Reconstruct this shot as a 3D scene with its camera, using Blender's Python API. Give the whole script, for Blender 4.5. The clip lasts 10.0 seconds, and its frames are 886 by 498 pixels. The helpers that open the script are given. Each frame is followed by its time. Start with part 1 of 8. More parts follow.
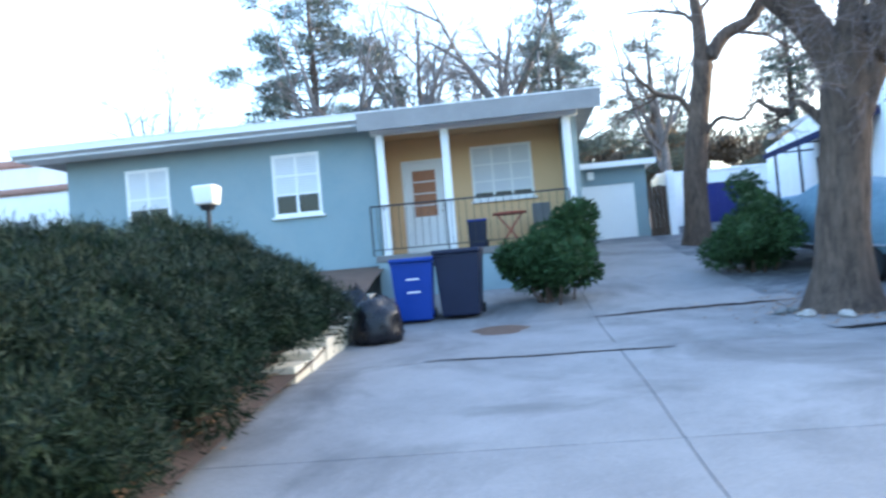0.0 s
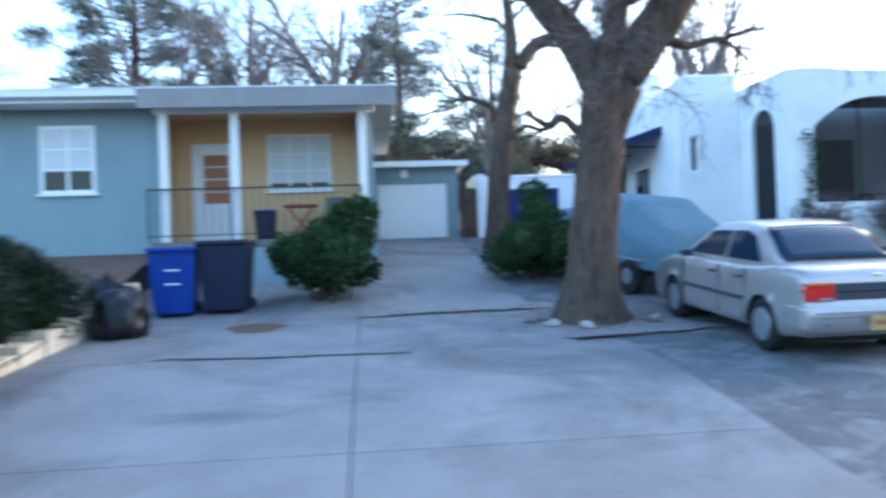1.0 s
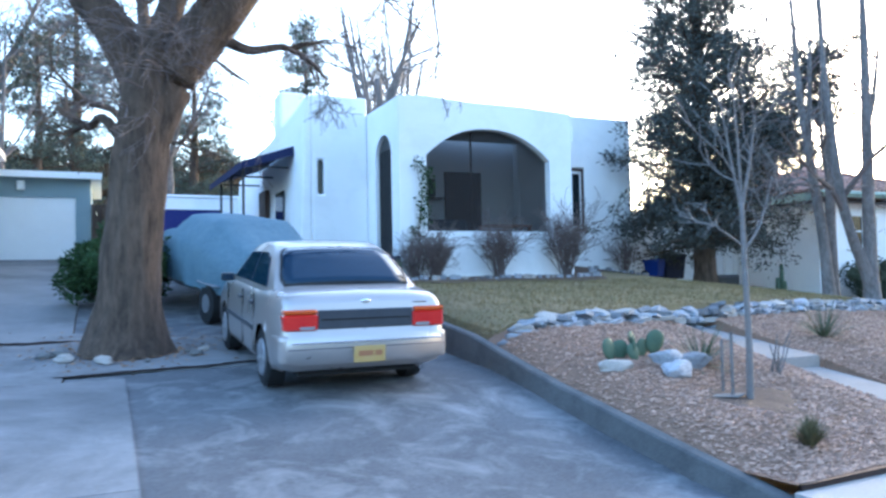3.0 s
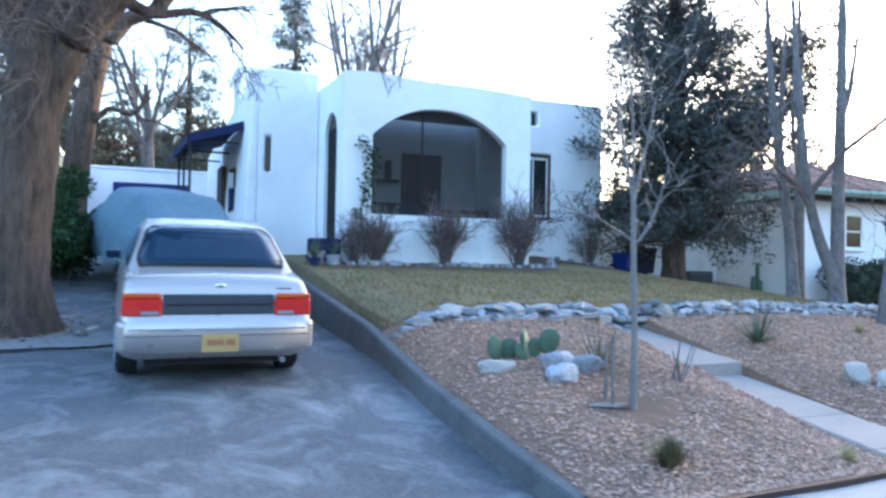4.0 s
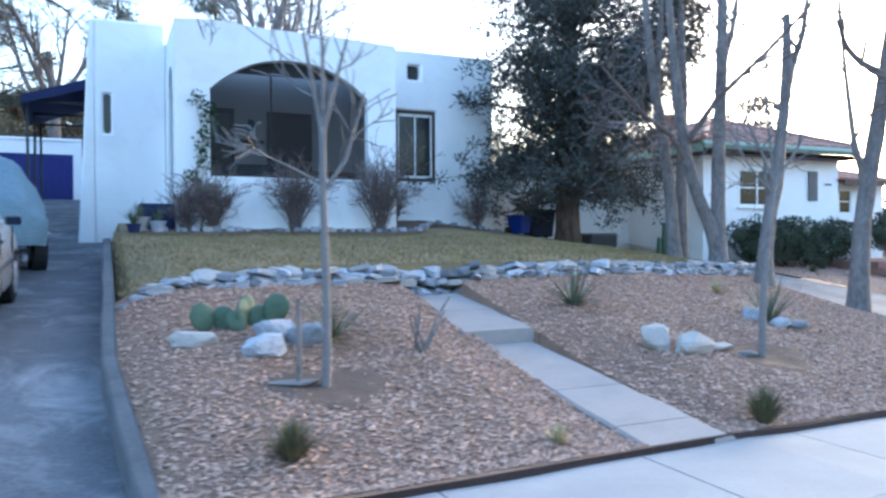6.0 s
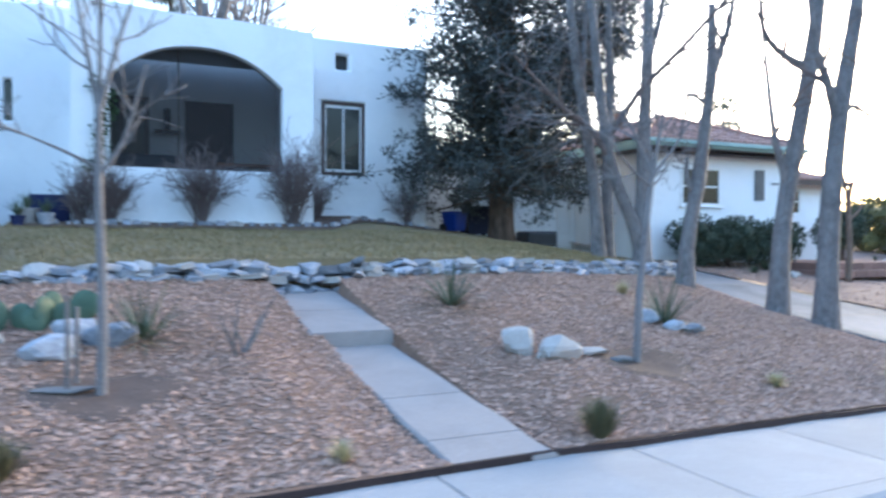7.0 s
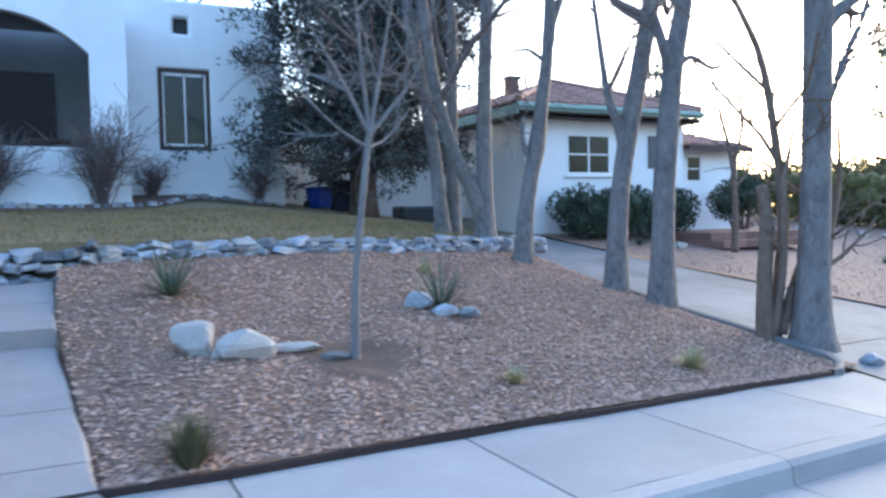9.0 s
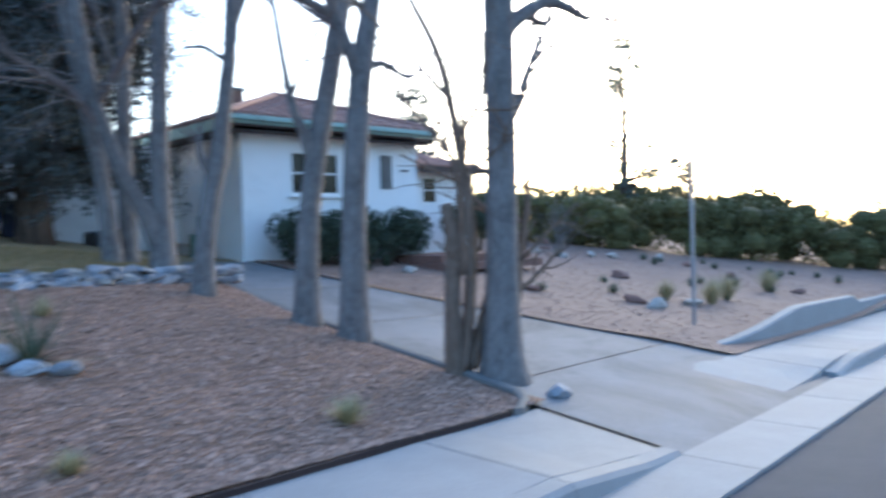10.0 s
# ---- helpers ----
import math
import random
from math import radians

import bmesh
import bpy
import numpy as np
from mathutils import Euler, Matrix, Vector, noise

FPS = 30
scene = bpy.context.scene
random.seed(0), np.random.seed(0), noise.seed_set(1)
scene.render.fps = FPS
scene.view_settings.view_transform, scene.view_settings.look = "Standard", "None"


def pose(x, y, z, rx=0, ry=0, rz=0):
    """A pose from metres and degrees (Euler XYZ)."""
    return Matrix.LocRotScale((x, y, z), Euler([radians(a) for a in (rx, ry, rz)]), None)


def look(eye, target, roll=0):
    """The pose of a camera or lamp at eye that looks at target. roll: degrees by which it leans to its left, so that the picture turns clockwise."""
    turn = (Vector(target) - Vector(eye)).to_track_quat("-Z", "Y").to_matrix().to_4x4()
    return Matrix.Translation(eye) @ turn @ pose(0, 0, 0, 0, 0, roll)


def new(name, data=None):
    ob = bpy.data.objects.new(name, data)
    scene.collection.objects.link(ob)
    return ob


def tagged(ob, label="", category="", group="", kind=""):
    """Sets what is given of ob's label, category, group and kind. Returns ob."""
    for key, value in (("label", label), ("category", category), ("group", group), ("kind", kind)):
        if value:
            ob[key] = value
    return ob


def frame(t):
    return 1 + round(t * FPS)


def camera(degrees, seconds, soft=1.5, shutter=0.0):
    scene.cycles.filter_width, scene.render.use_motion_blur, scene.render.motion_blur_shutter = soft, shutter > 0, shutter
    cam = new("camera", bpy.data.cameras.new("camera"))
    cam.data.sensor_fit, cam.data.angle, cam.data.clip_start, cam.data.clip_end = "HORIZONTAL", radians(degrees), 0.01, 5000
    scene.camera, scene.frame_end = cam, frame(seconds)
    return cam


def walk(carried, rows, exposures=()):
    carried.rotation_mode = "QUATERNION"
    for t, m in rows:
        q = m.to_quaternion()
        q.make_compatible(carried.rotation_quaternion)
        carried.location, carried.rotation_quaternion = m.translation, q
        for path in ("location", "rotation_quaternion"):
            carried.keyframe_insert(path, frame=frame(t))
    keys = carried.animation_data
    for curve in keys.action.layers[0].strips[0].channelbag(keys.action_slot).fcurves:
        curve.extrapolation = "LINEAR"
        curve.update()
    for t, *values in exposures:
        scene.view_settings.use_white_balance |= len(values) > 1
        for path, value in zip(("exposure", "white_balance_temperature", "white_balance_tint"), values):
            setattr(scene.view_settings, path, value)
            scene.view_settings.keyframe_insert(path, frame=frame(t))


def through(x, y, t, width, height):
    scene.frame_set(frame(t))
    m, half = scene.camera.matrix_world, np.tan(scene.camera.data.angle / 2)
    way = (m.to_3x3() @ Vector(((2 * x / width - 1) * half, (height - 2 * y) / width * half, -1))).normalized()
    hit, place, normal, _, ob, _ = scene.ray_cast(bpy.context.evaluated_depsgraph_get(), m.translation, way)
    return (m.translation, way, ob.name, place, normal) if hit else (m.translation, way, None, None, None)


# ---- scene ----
cam = camera(60.9, 10.0, soft=2.6, shutter=0.5)
PATH = [
    (0, (0.35, -0.442, 1.656), (0.167, 1.549, 1.716), -5.0),
    (0.5, (0.89, -0.467, 1.626), (0.861, 1.531, 1.692), -2.6),
    (1, (1.737, -0.105, 1.67), (1.931, 1.886, 1.685), -2.0),
    (1.5, (2.601, 0.157, 1.585), (3.143, 2.082, 1.615), 0.7),
    (2, (3.291, 0.242, 1.559), (3.971, 2.123, 1.607), -1.1),
    (2.5, (4.013, 0.298, 1.529), (4.838, 2.119, 1.593), -1.2),
    (2.7, (4.266, 0.351, 1.503), (5.088, 2.172, 1.581), -1.3),
    (3.8, (5.89, 0.43, 1.513), (6.705, 2.256, 1.579), -0.1),
    (4, (6.154, 0.422, 1.537), (6.94, 2.261, 1.575), 1.0),
    (4.5, (6.777, 0.496, 1.494), (7.574, 2.33, 1.504), -0.4),
    (5, (7.417, 0.481, 1.457), (8.205, 2.319, 1.458), -1.1),
    (5.5, (8.066, 0.505, 1.42), (8.885, 2.33, 1.387), 0.2),
    (6.8, (9.848, 0.475, 1.346), (10.662, 2.301, 1.315), -1.2),
    (7, (10.103, 0.481, 1.343), (10.95, 2.293, 1.307), 0.3),
    (7.5, (10.748, 0.501, 1.313), (11.692, 2.265, 1.299), 1.4),
    (8, (11.396, 0.574, 1.254), (12.411, 2.296, 1.211), 0.1),
    (8.5, (11.961, 0.52, 1.227), (12.912, 2.279, 1.168), -0.8),
    (9, (12.655, 0.549, 1.29), (13.56, 2.33, 1.195), -1.1),
    (9.5, (13.395, 0.728, 1.267), (14.512, 2.385, 1.187), 0.5),
    (10, (14.359, 0.976, 1.248), (15.736, 2.427, 1.203), -1.7),
]
walk(cam, [(t, look(eye, target, roll)) for t, eye, target, roll in PATH], exposures=[(0, 3.42, 5250, 10), (1, 3.0, 5100, 10), (2.5, 3.2, 5080, 10), (5.5, 3.06, 5150, 11), (7.5, 2.97, 5080, 11), (8.5, 2.8, 5000, 11), (9.5, 2.76, 4850, 11), (10, 2.32, 4750, 10)])

# ---- world, sun, exposure ----
SUN_AZ = 66.0      # degrees from +y towards +x
world = bpy.data.worlds.new("evening_sky")
scene.world = world
world.use_nodes = True
wn = world.node_tree
sky = wn.nodes.new("ShaderNodeTexSky")
sky.sky_type = "NISHITA"
sky.sun_disc = False
sky.sun_elevation = radians(9.0)
sky.sun_rotation = radians(SUN_AZ)
sky.air_density, sky.dust_density, sky.ozone_density = 1.0, 4.0, 1.2
wn.links.new(sky.outputs[0], wn.nodes["Background"].inputs[0])
wn.nodes["Background"].inputs[1].default_value = 0.15
sun_data = bpy.data.lights.new("sun", "SUN")
sun_data.energy, sun_data.angle, sun_data.color = 0.15, radians(10.0), (1.0, 0.8, 0.6)
sun = new("sun", sun_data)
sun_to = Vector((math.sin(radians(SUN_AZ)), math.cos(radians(SUN_AZ)), math.tan(radians(5.0))))
sun.matrix_world = look((0, 0, 40), Vector((0, 0, 40)) - sun_to)


# ---- building tools ----
def part(name, bm, material, parent=None, label="", smooth=False):
    """One mesh object from a bmesh (or from (verts, faces)), under a thing or a part."""
    me = bpy.data.meshes.new(name)
    if isinstance(bm, tuple):
        me.from_pydata(bm[0], [], bm[1])
        me.update()
    else:
        bm.to_mesh(me)
        bm.free()
    if smooth:
        me.shade_smooth()
    for one in material if isinstance(material, list) else [material]:
        me.materials.append(one)
    ob = new(name, me)
    if parent is not None:
        ob.parent = parent
    if label:
        ob["label"] = label
    return ob


def thing(name, label, category, group="", m=None, kind=""):
    ob = new(name)
    ob.empty_display_size = 0.1
    if m is not None:
        ob.matrix_basis = m
    return tagged(ob, label, category, group, kind)


def box(bm, x0, x1, y0, y1, z0, z1, bevel=0.0, seg=1, m=None):
    r = bmesh.ops.create_cube(bm, size=1.0)
    vs = r["verts"]
    for v in vs:
        v.co = Vector((x0 + (v.co.x + 0.5) * (x1 - x0), y0 + (v.co.y + 0.5) * (y1 - y0), z0 + (v.co.z + 0.5) * (z1 - z0)))
    if bevel > 0:
        es = list({e for v in vs for e in v.link_edges})
        r = bmesh.ops.bevel(bm, geom=es, offset=bevel, segments=seg, affect="EDGES", profile=0.6)
        vs = list({v for f in r["faces"] for v in f.verts} | {v for v in vs if v.is_valid})
    if m is not None:
        bmesh.ops.transform(bm, matrix=m, verts=vs)
    return vs


def boxes(*rows, bevel=0.0):
    bm = bmesh.new()
    for row in rows:
        box(bm, *row, bevel=bevel)
    return bm


def cyl(bm, x, y, z0, z1, r0, r1=None, n=16, m=None):
    r1 = r0 if r1 is None else r1
    r = bmesh.ops.create_cone(bm, cap_ends=True, segments=n, radius1=r0, radius2=r1, depth=z1 - z0)
    bmesh.ops.translate(bm, vec=(x, y, (z0 + z1) / 2), verts=r["verts"])
    if m is not None:
        bmesh.ops.transform(bm, matrix=m, verts=r["verts"])
    return r["verts"]


def tube(V, F, pts, radii, n=6, cap=True):
    """Appends a tapered tube along pts to the lists V, F."""
    base = len(V)
    up = Vector((0.31, 0.22, 0.92))
    k = len(pts)
    for i, p in enumerate(pts):
        d = (pts[min(i + 1, k - 1)] - pts[max(i - 1, 0)])
        d = d.normalized() if d.length > 1e-6 else Vector((0, 0, 1))
        a = d.cross(up if abs(d.dot(up)) < 0.95 else Vector((1, 0, 0))).normalized()
        b = d.cross(a)
        for j in range(n):
            th = 2 * math.pi * j / n
            V.append(tuple(p + (a * math.cos(th) + b * math.sin(th)) * radii[i]))
    for i in range(k - 1):
        for j in range(n):
            q = base + i * n
            F.append((q + j, q + (j + 1) % n, q + n + (j + 1) % n, q + n + j))
    if cap:
        F.append(tuple(base + (k - 1) * n + j for j in range(n)))
        F.append(tuple(base + j for j in reversed(range(n))))


def sheet(x0, x1, y0, y1, nx, ny, height, ymap=None):
    """A grid over u, v in [0, 1], with x, y from the ranges (each may be a function of the other) and z = height(x, y)."""
    V, F = [], []
    for j in range(ny + 1):
        for i in range(nx + 1):
            u, v = i / nx, j / ny
            x = x0 + (x1 - x0) * u
            ya = y0(x) if callable(y0) else y0
            yb = y1(x) if callable(y1) else y1
            y = ya + (yb - ya) * v
            V.append((x, y, height(x, y)))
    for j in range(ny):
        for i in range(nx):
            a = j * (nx + 1) + i
            F.append((a, a + 1, a + nx + 2, a + nx + 1))
    return V, F


def slab(x0, x1, y0, y1, nx, ny, height, thick, gap=0.006):
    """A solid slab with a curved top."""
    V, F = sheet(x0 + gap, x1 - gap, y0 if callable(y0) else y0 + gap, y1 if callable(y1) else y1 - gap, nx, ny, height)
    n = len(V)
    V += [(x, y, z - thick) for x, y, z in V]
    ring = [i for i in range(nx)] + [nx + j * (nx + 1) for j in range(ny)]
    ring += [ny * (nx + 1) + nx - i for i in range(nx)] + [(ny - j) * (nx + 1) for j in range(ny)]
    for a, b in zip(ring, ring[1:] + ring[:1]):
        F.append((b, a, a + n, b + n))
    return V, F


def wall_panel(us, cols, thick, m):
    """A wall in the plane u, w, with given strips: cols(u) lists (w0, w1) spans; extruded by thick to +v, then placed by m."""
    bm = bmesh.new()
    for a, b in zip(us, us[1:]):
        for (p0, p1), (q0, q1) in zip(cols((a + b) / 2, a), cols((a + b) / 2, b)):
            bm.faces.new([bm.verts.new(c) for c in ((a, 0, p0), (b, 0, q0), (b, 0, q1), (a, 0, p1))])
    bmesh.ops.remove_doubles(bm, verts=bm.verts, dist=0.0005)
    r = bmesh.ops.extrude_face_region(bm, geom=list(bm.faces))
    bmesh.ops.translate(bm, vec=(0, thick, 0), verts=[v for v in r["geom"] if isinstance(v, bmesh.types.BMVert)])
    bmesh.ops.recalc_face_normals(bm, faces=bm.faces)
    bmesh.ops.transform(bm, matrix=m, verts=bm.verts)
    return bm


def holed_wall(u0, u1, w0, w1, holes, thick, m, top=None):
    """A wall with rectangular holes (a, b, c, d) = u from a to b, w from c to d. top(u) may replace w1."""
    us = sorted({u0, u1, *[h[0] for h in holes], *[h[1] for h in holes]} | ({u0 + (u1 - u0) * i / 16 for i in range(17)} if top else set()))

    levels = sorted({w0, *[h[2] for h in holes if h[2] > w0], *[h[3] for h in holes]})

    def cols(mid, u):
        t = top(u) if top else w1
        cuts = levels + [t]
        return [(c, d) for c, d in zip(cuts, cuts[1:]) if not any(h[0] < mid < h[1] and h[2] < (c + min(d, h[3])) / 2 < h[3] and c < h[3] for h in holes)]
    return wall_panel(us, cols, thick, m)


def arch_wall(u0, u1, w0, top, a0, a1, sill, spring, apex, thick, m, n=28, power=2.0):
    us = sorted({u0, u1} | {a0 + (a1 - a0) * (0.5 - 0.5 * math.cos(math.pi * i / n)) for i in range(n + 1)} | {u0 + (a0 - u0) * i / 4 for i in range(5)} | {a1 + (u1 - a1) * i / 4 for i in range(5)})

    def cols(mid, u):
        t = top(u) if callable(top) else top
        if a0 < mid < a1:
            s = min(1.0, abs(2 * (u - a0) / (a1 - a0) - 1))
            w = spring + (apex - spring) * ((1 - s ** power) ** (1 / power) if power > 0 else 1 - abs(s) ** 2.3)
            return [(w0, sill), (w, t)] if sill > w0 + 1e-4 else [(w, t)]
        return [(w0, sill), (sill, spring), (spring, t)] if sill > w0 + 1e-4 else [(w0, spring), (spring, t)]
    return wall_panel(us, cols, thick, m)


# ---- materials ----
def node(nt, kind, **given):
    n = nt.nodes.new(kind)
    for k, v in given.items():
        n.inputs[k.replace("_", " ")].default_value = v
    return n


def surface(name, c1, c2, scale=3.0, rough=0.8, bump=0.2, fine=40.0, metal=0.0, stain=None, stain_scale=0.6, stain_amount=0.5, per_object=0.0, per_island=0.0, coat=0.0, stretch=(1, 1, 1), bump_dist=0.01, transmission=0.0, subsurface=0.0):
    mat = bpy.data.materials.new(name)
    mat.use_nodes = True
    nt = mat.node_tree
    bs = nt.nodes["Principled BSDF"]
    tc = nt.nodes.new("ShaderNodeTexCoord")
    mp = nt.nodes.new("ShaderNodeMapping")
    mp.inputs["Scale"].default_value = stretch
    nt.links.new(tc.outputs["Object"], mp.inputs[0])
    big = node(nt, "ShaderNodeTexNoise", Scale=scale, Detail=6.0, Roughness=0.65)
    small = node(nt, "ShaderNodeTexNoise", Scale=fine, Detail=4.0, Roughness=0.7)
    for n in (big, small):
        nt.links.new(mp.outputs[0], n.inputs["Vector"])
    mix = node(nt, "ShaderNodeMix")
    mix.data_type = "RGBA"
    mix.inputs[6].default_value, mix.inputs[7].default_value = (*c1, 1), (*c2, 1)
    blend = node(nt, "ShaderNodeMath")
    blend.operation = "MULTIPLY_ADD"
    blend.inputs[1].default_value = 0.55
    nt.links.new(small.outputs[0], blend.inputs[0])
    half = node(nt, "ShaderNodeMath")
    half.operation = "MULTIPLY"
    half.inputs[1].default_value = 0.45
    nt.links.new(big.outputs[0], half.inputs[0])
    nt.links.new(half.outputs[0], blend.inputs[2])
    ramp = node(nt, "ShaderNodeMapRange")
    ramp.inputs[1].default_value, ramp.inputs[2].default_value = 0.33, 0.67
    nt.links.new(blend.outputs[0], ramp.inputs[0])
    nt.links.new(ramp.outputs[0], mix.inputs[0])
    colour = mix.outputs[2]
    if stain:
        sn = node(nt, "ShaderNodeTexNoise", Scale=stain_scale, Detail=8.0, Roughness=0.7, Distortion=0.6)
        nt.links.new(mp.outputs[0], sn.inputs["Vector"])
        sr = node(nt, "ShaderNodeMapRange")
        sr.inputs[1].default_value, sr.inputs[2].default_value, sr.inputs[4].default_value = 0.48, 0.68, stain_amount
        nt.links.new(sn.outputs[0], sr.inputs[0])
        sm = node(nt, "ShaderNodeMix")
        sm.data_type = "RGBA"
        sm.inputs[7].default_value = (*stain, 1)
        nt.links.new(colour, sm.inputs[6])
        nt.links.new(sr.outputs[0], sm.inputs[0])
        colour = sm.outputs[2]
    if per_object or per_island:
        src = nt.nodes.new("ShaderNodeObjectInfo" if per_object else "ShaderNodeNewGeometry")
        vr = node(nt, "ShaderNodeMapRange")
        a = per_object or per_island
        vr.inputs[3].default_value, vr.inputs[4].default_value = 1 - a, 1 + a
        nt.links.new(src.outputs["Random" if per_object else "Random Per Island"], vr.inputs[0])
        hs = node(nt, "ShaderNodeHueSaturation")
        nt.links.new(vr.outputs[0], hs.inputs["Value"])
        nt.links.new(colour, hs.inputs["Color"])
        colour = hs.outputs[0]
    nt.links.new(colour, bs.inputs["Base Color"])
    rr = node(nt, "ShaderNodeMapRange")
    rr.inputs[3].default_value, rr.inputs[4].default_value = max(0.02, rough - 0.1), min(1.0, rough + 0.1)
    nt.links.new(big.outputs[0], rr.inputs[0])
    nt.links.new(rr.outputs[0], bs.inputs["Roughness"])
    bs.inputs["Metallic"].default_value = metal
    bs.inputs["Coat Weight"].default_value = coat
    bs.inputs["Transmission Weight"].default_value = transmission
    bs.inputs["Specular IOR Level"].default_value = 0.35
    if bump:
        bp = node(nt, "ShaderNodeBump", Strength=bump, Distance=bump_dist)
        nt.links.new(blend.outputs[0], bp.inputs["Height"])
        nt.links.new(bp.outputs[0], bs.inputs["Normal"])
    return mat


M = {}
M["asphalt"] = surface("asphalt", (0.055, 0.060, 0.072), (0.10, 0.106, 0.12), 1.5, 0.9, 0.5, 90)
M["concrete"] = surface("concrete", (0.14, 0.138, 0.141), (0.285, 0.28, 0.279), 0.8, 0.85, 0.25, 60, stain=(0.085, 0.084, 0.086), stain_scale=0.38, stain_amount=0.8, per_object=0.06)
M["sidewalk"] = surface("sidewalk_concrete", (0.235, 0.237, 0.236), (0.35, 0.348, 0.343), 1.5, 0.85, 0.2, 70, stain=(0.25, 0.245, 0.24), stain_scale=0.8, stain_amount=0.5, per_object=0.05)
M["old_drive"] = surface("old_drive", (0.06, 0.063, 0.07), (0.155, 0.157, 0.165), 1.6, 0.9, 0.4, 40, stain=(0.31, 0.31, 0.31), stain_scale=1.5, stain_amount=0.65)
M["curb"] = surface("curb_concrete", (0.115, 0.112, 0.108), (0.215, 0.208, 0.20), 2, 0.9, 0.3, 50, stain=(0.09, 0.088, 0.085), stain_scale=1.2)
M["stained_kerb"] = surface("stained_kerb", (0.075, 0.075, 0.078), (0.155, 0.153, 0.152), 2, 0.9, 0.4, 50, stain=(0.05, 0.05, 0.052), stain_scale=1.4, stain_amount=0.7)
M["gravel"] = surface("gravel_bed", (0.16, 0.094, 0.06), (0.30, 0.19, 0.128), 3.0, 0.95, 0.8, 45, stain=(0.16, 0.11, 0.085), stain_scale=0.9, stain_amount=0.4, bump_dist=0.03)
M["stone_chip"] = surface("gravel_stone", (0.265, 0.16, 0.11), (0.48, 0.33, 0.25), 6, 0.9, 0.2, 80, per_island=0.42)
M["damp_soil"] = surface("damp_soil", (0.075, 0.05, 0.036), (0.15, 0.10, 0.074), 3, 0.95, 0.7, 40)
M["soil"] = surface("soil", (0.16, 0.12, 0.09), (0.28, 0.21, 0.16), 2, 0.95, 0.6, 40)
M["sand"] = surface("sandy_yard", (0.205, 0.138, 0.103), (0.305, 0.212, 0.168), 1.5, 0.95, 0.6, 50, stain=(0.18, 0.12, 0.09), stain_scale=0.8, stain_amount=0.5)
M["turf"] = surface("dry_lawn", (0.165, 0.122, 0.062), (0.265, 0.20, 0.105), 1.2, 0.95, 0.8, 60, stain=(0.13, 0.125, 0.05), stain_scale=0.7, stain_amount=0.6)
M["stucco_white"] = surface("white_stucco", (0.83, 0.835, 0.84), (0.89, 0.89, 0.89), 1.2, 0.9, 0.35, 50, stain=(0.62, 0.62, 0.62), stain_scale=0.9, stain_amount=0.3)
M["stucco_blue"] = surface("blue_grey_stucco", (0.225, 0.30, 0.322), (0.275, 0.35, 0.372), 1.2, 0.9, 0.35, 50, stain=(0.30, 0.35, 0.36), stain_scale=0.7, stain_amount=0.5)
M["stucco_ochre"] = surface("ochre_stucco", (0.62, 0.42, 0.22), (0.70, 0.48, 0.27), 1.2, 0.9, 0.3, 50)
M["paint_white"] = surface("white_paint", (0.80, 0.80, 0.79), (0.86, 0.86, 0.85), 3, 0.55, 0.08, 40)
M["roof_gravel"] = surface("roof_cover", (0.42, 0.42, 0.42), (0.55, 0.55, 0.55), 2, 0.9, 0.3, 60)
M["tile"] = surface("clay_tile", (0.27, 0.15, 0.115), (0.40, 0.25, 0.20), 4, 0.85, 0.3, 40, per_object=0.18)
M["bark"] = surface("bark", (0.026, 0.018, 0.013), (0.165, 0.115, 0.083), 4.0, 0.95, 1.0, 14, stretch=(1, 1, 0.25), bump_dist=0.08, stain=(0.03, 0.022, 0.018), stain_scale=1.6, stain_amount=0.7)
# Lifted grey: the pale glare over the trunks is put into the bark colour.
M["bark_grey"] = surface("grey_bark", (0.10, 0.09, 0.086), (0.255, 0.235, 0.225), 5.0, 0.95, 1.0, 22, stretch=(1, 1, 0.5), bump_dist=0.04, stain=(0.05, 0.044, 0.042), stain_scale=2.6, stain_amount=0.6)
M["sapling_haze_bark"] = surface("sapling_haze_bark", (0.12, 0.108, 0.104), (0.235, 0.215, 0.207), 6.0, 0.9, 0.3, 40)
M["shrub_bark"] = surface("shrub_bark", (0.10, 0.072, 0.052), (0.22, 0.16, 0.12), 5.0, 0.95, 0.8, 25, stretch=(1, 1, 0.4), bump_dist=0.03)
M["twig"] = surface("twig", (0.10, 0.076, 0.07), (0.19, 0.15, 0.138), 5, 0.9, 0.2, 30)
# Near-black greens: the deep shade between the hedge sprays is in the colour.
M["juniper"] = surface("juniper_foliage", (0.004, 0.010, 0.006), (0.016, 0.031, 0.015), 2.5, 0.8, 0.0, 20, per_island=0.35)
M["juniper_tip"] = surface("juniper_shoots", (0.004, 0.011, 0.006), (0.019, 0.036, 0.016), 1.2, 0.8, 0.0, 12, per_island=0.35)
M["cypress"] = surface("dark_conifer_foliage", (0.055, 0.06, 0.058), (0.115, 0.12, 0.108), 1.5, 0.85, 0.0, 15, per_island=0.35)
M["leaf"] = surface("broad_leaf", (0.02, 0.042, 0.016), (0.055, 0.095, 0.036), 3, 0.55, 0.0, 20, per_island=0.35)
M["brush"] = surface("winter_brush", (0.10, 0.075, 0.05), (0.20, 0.15, 0.10), 1.0, 0.9, 0.0, 8, per_island=0.4)
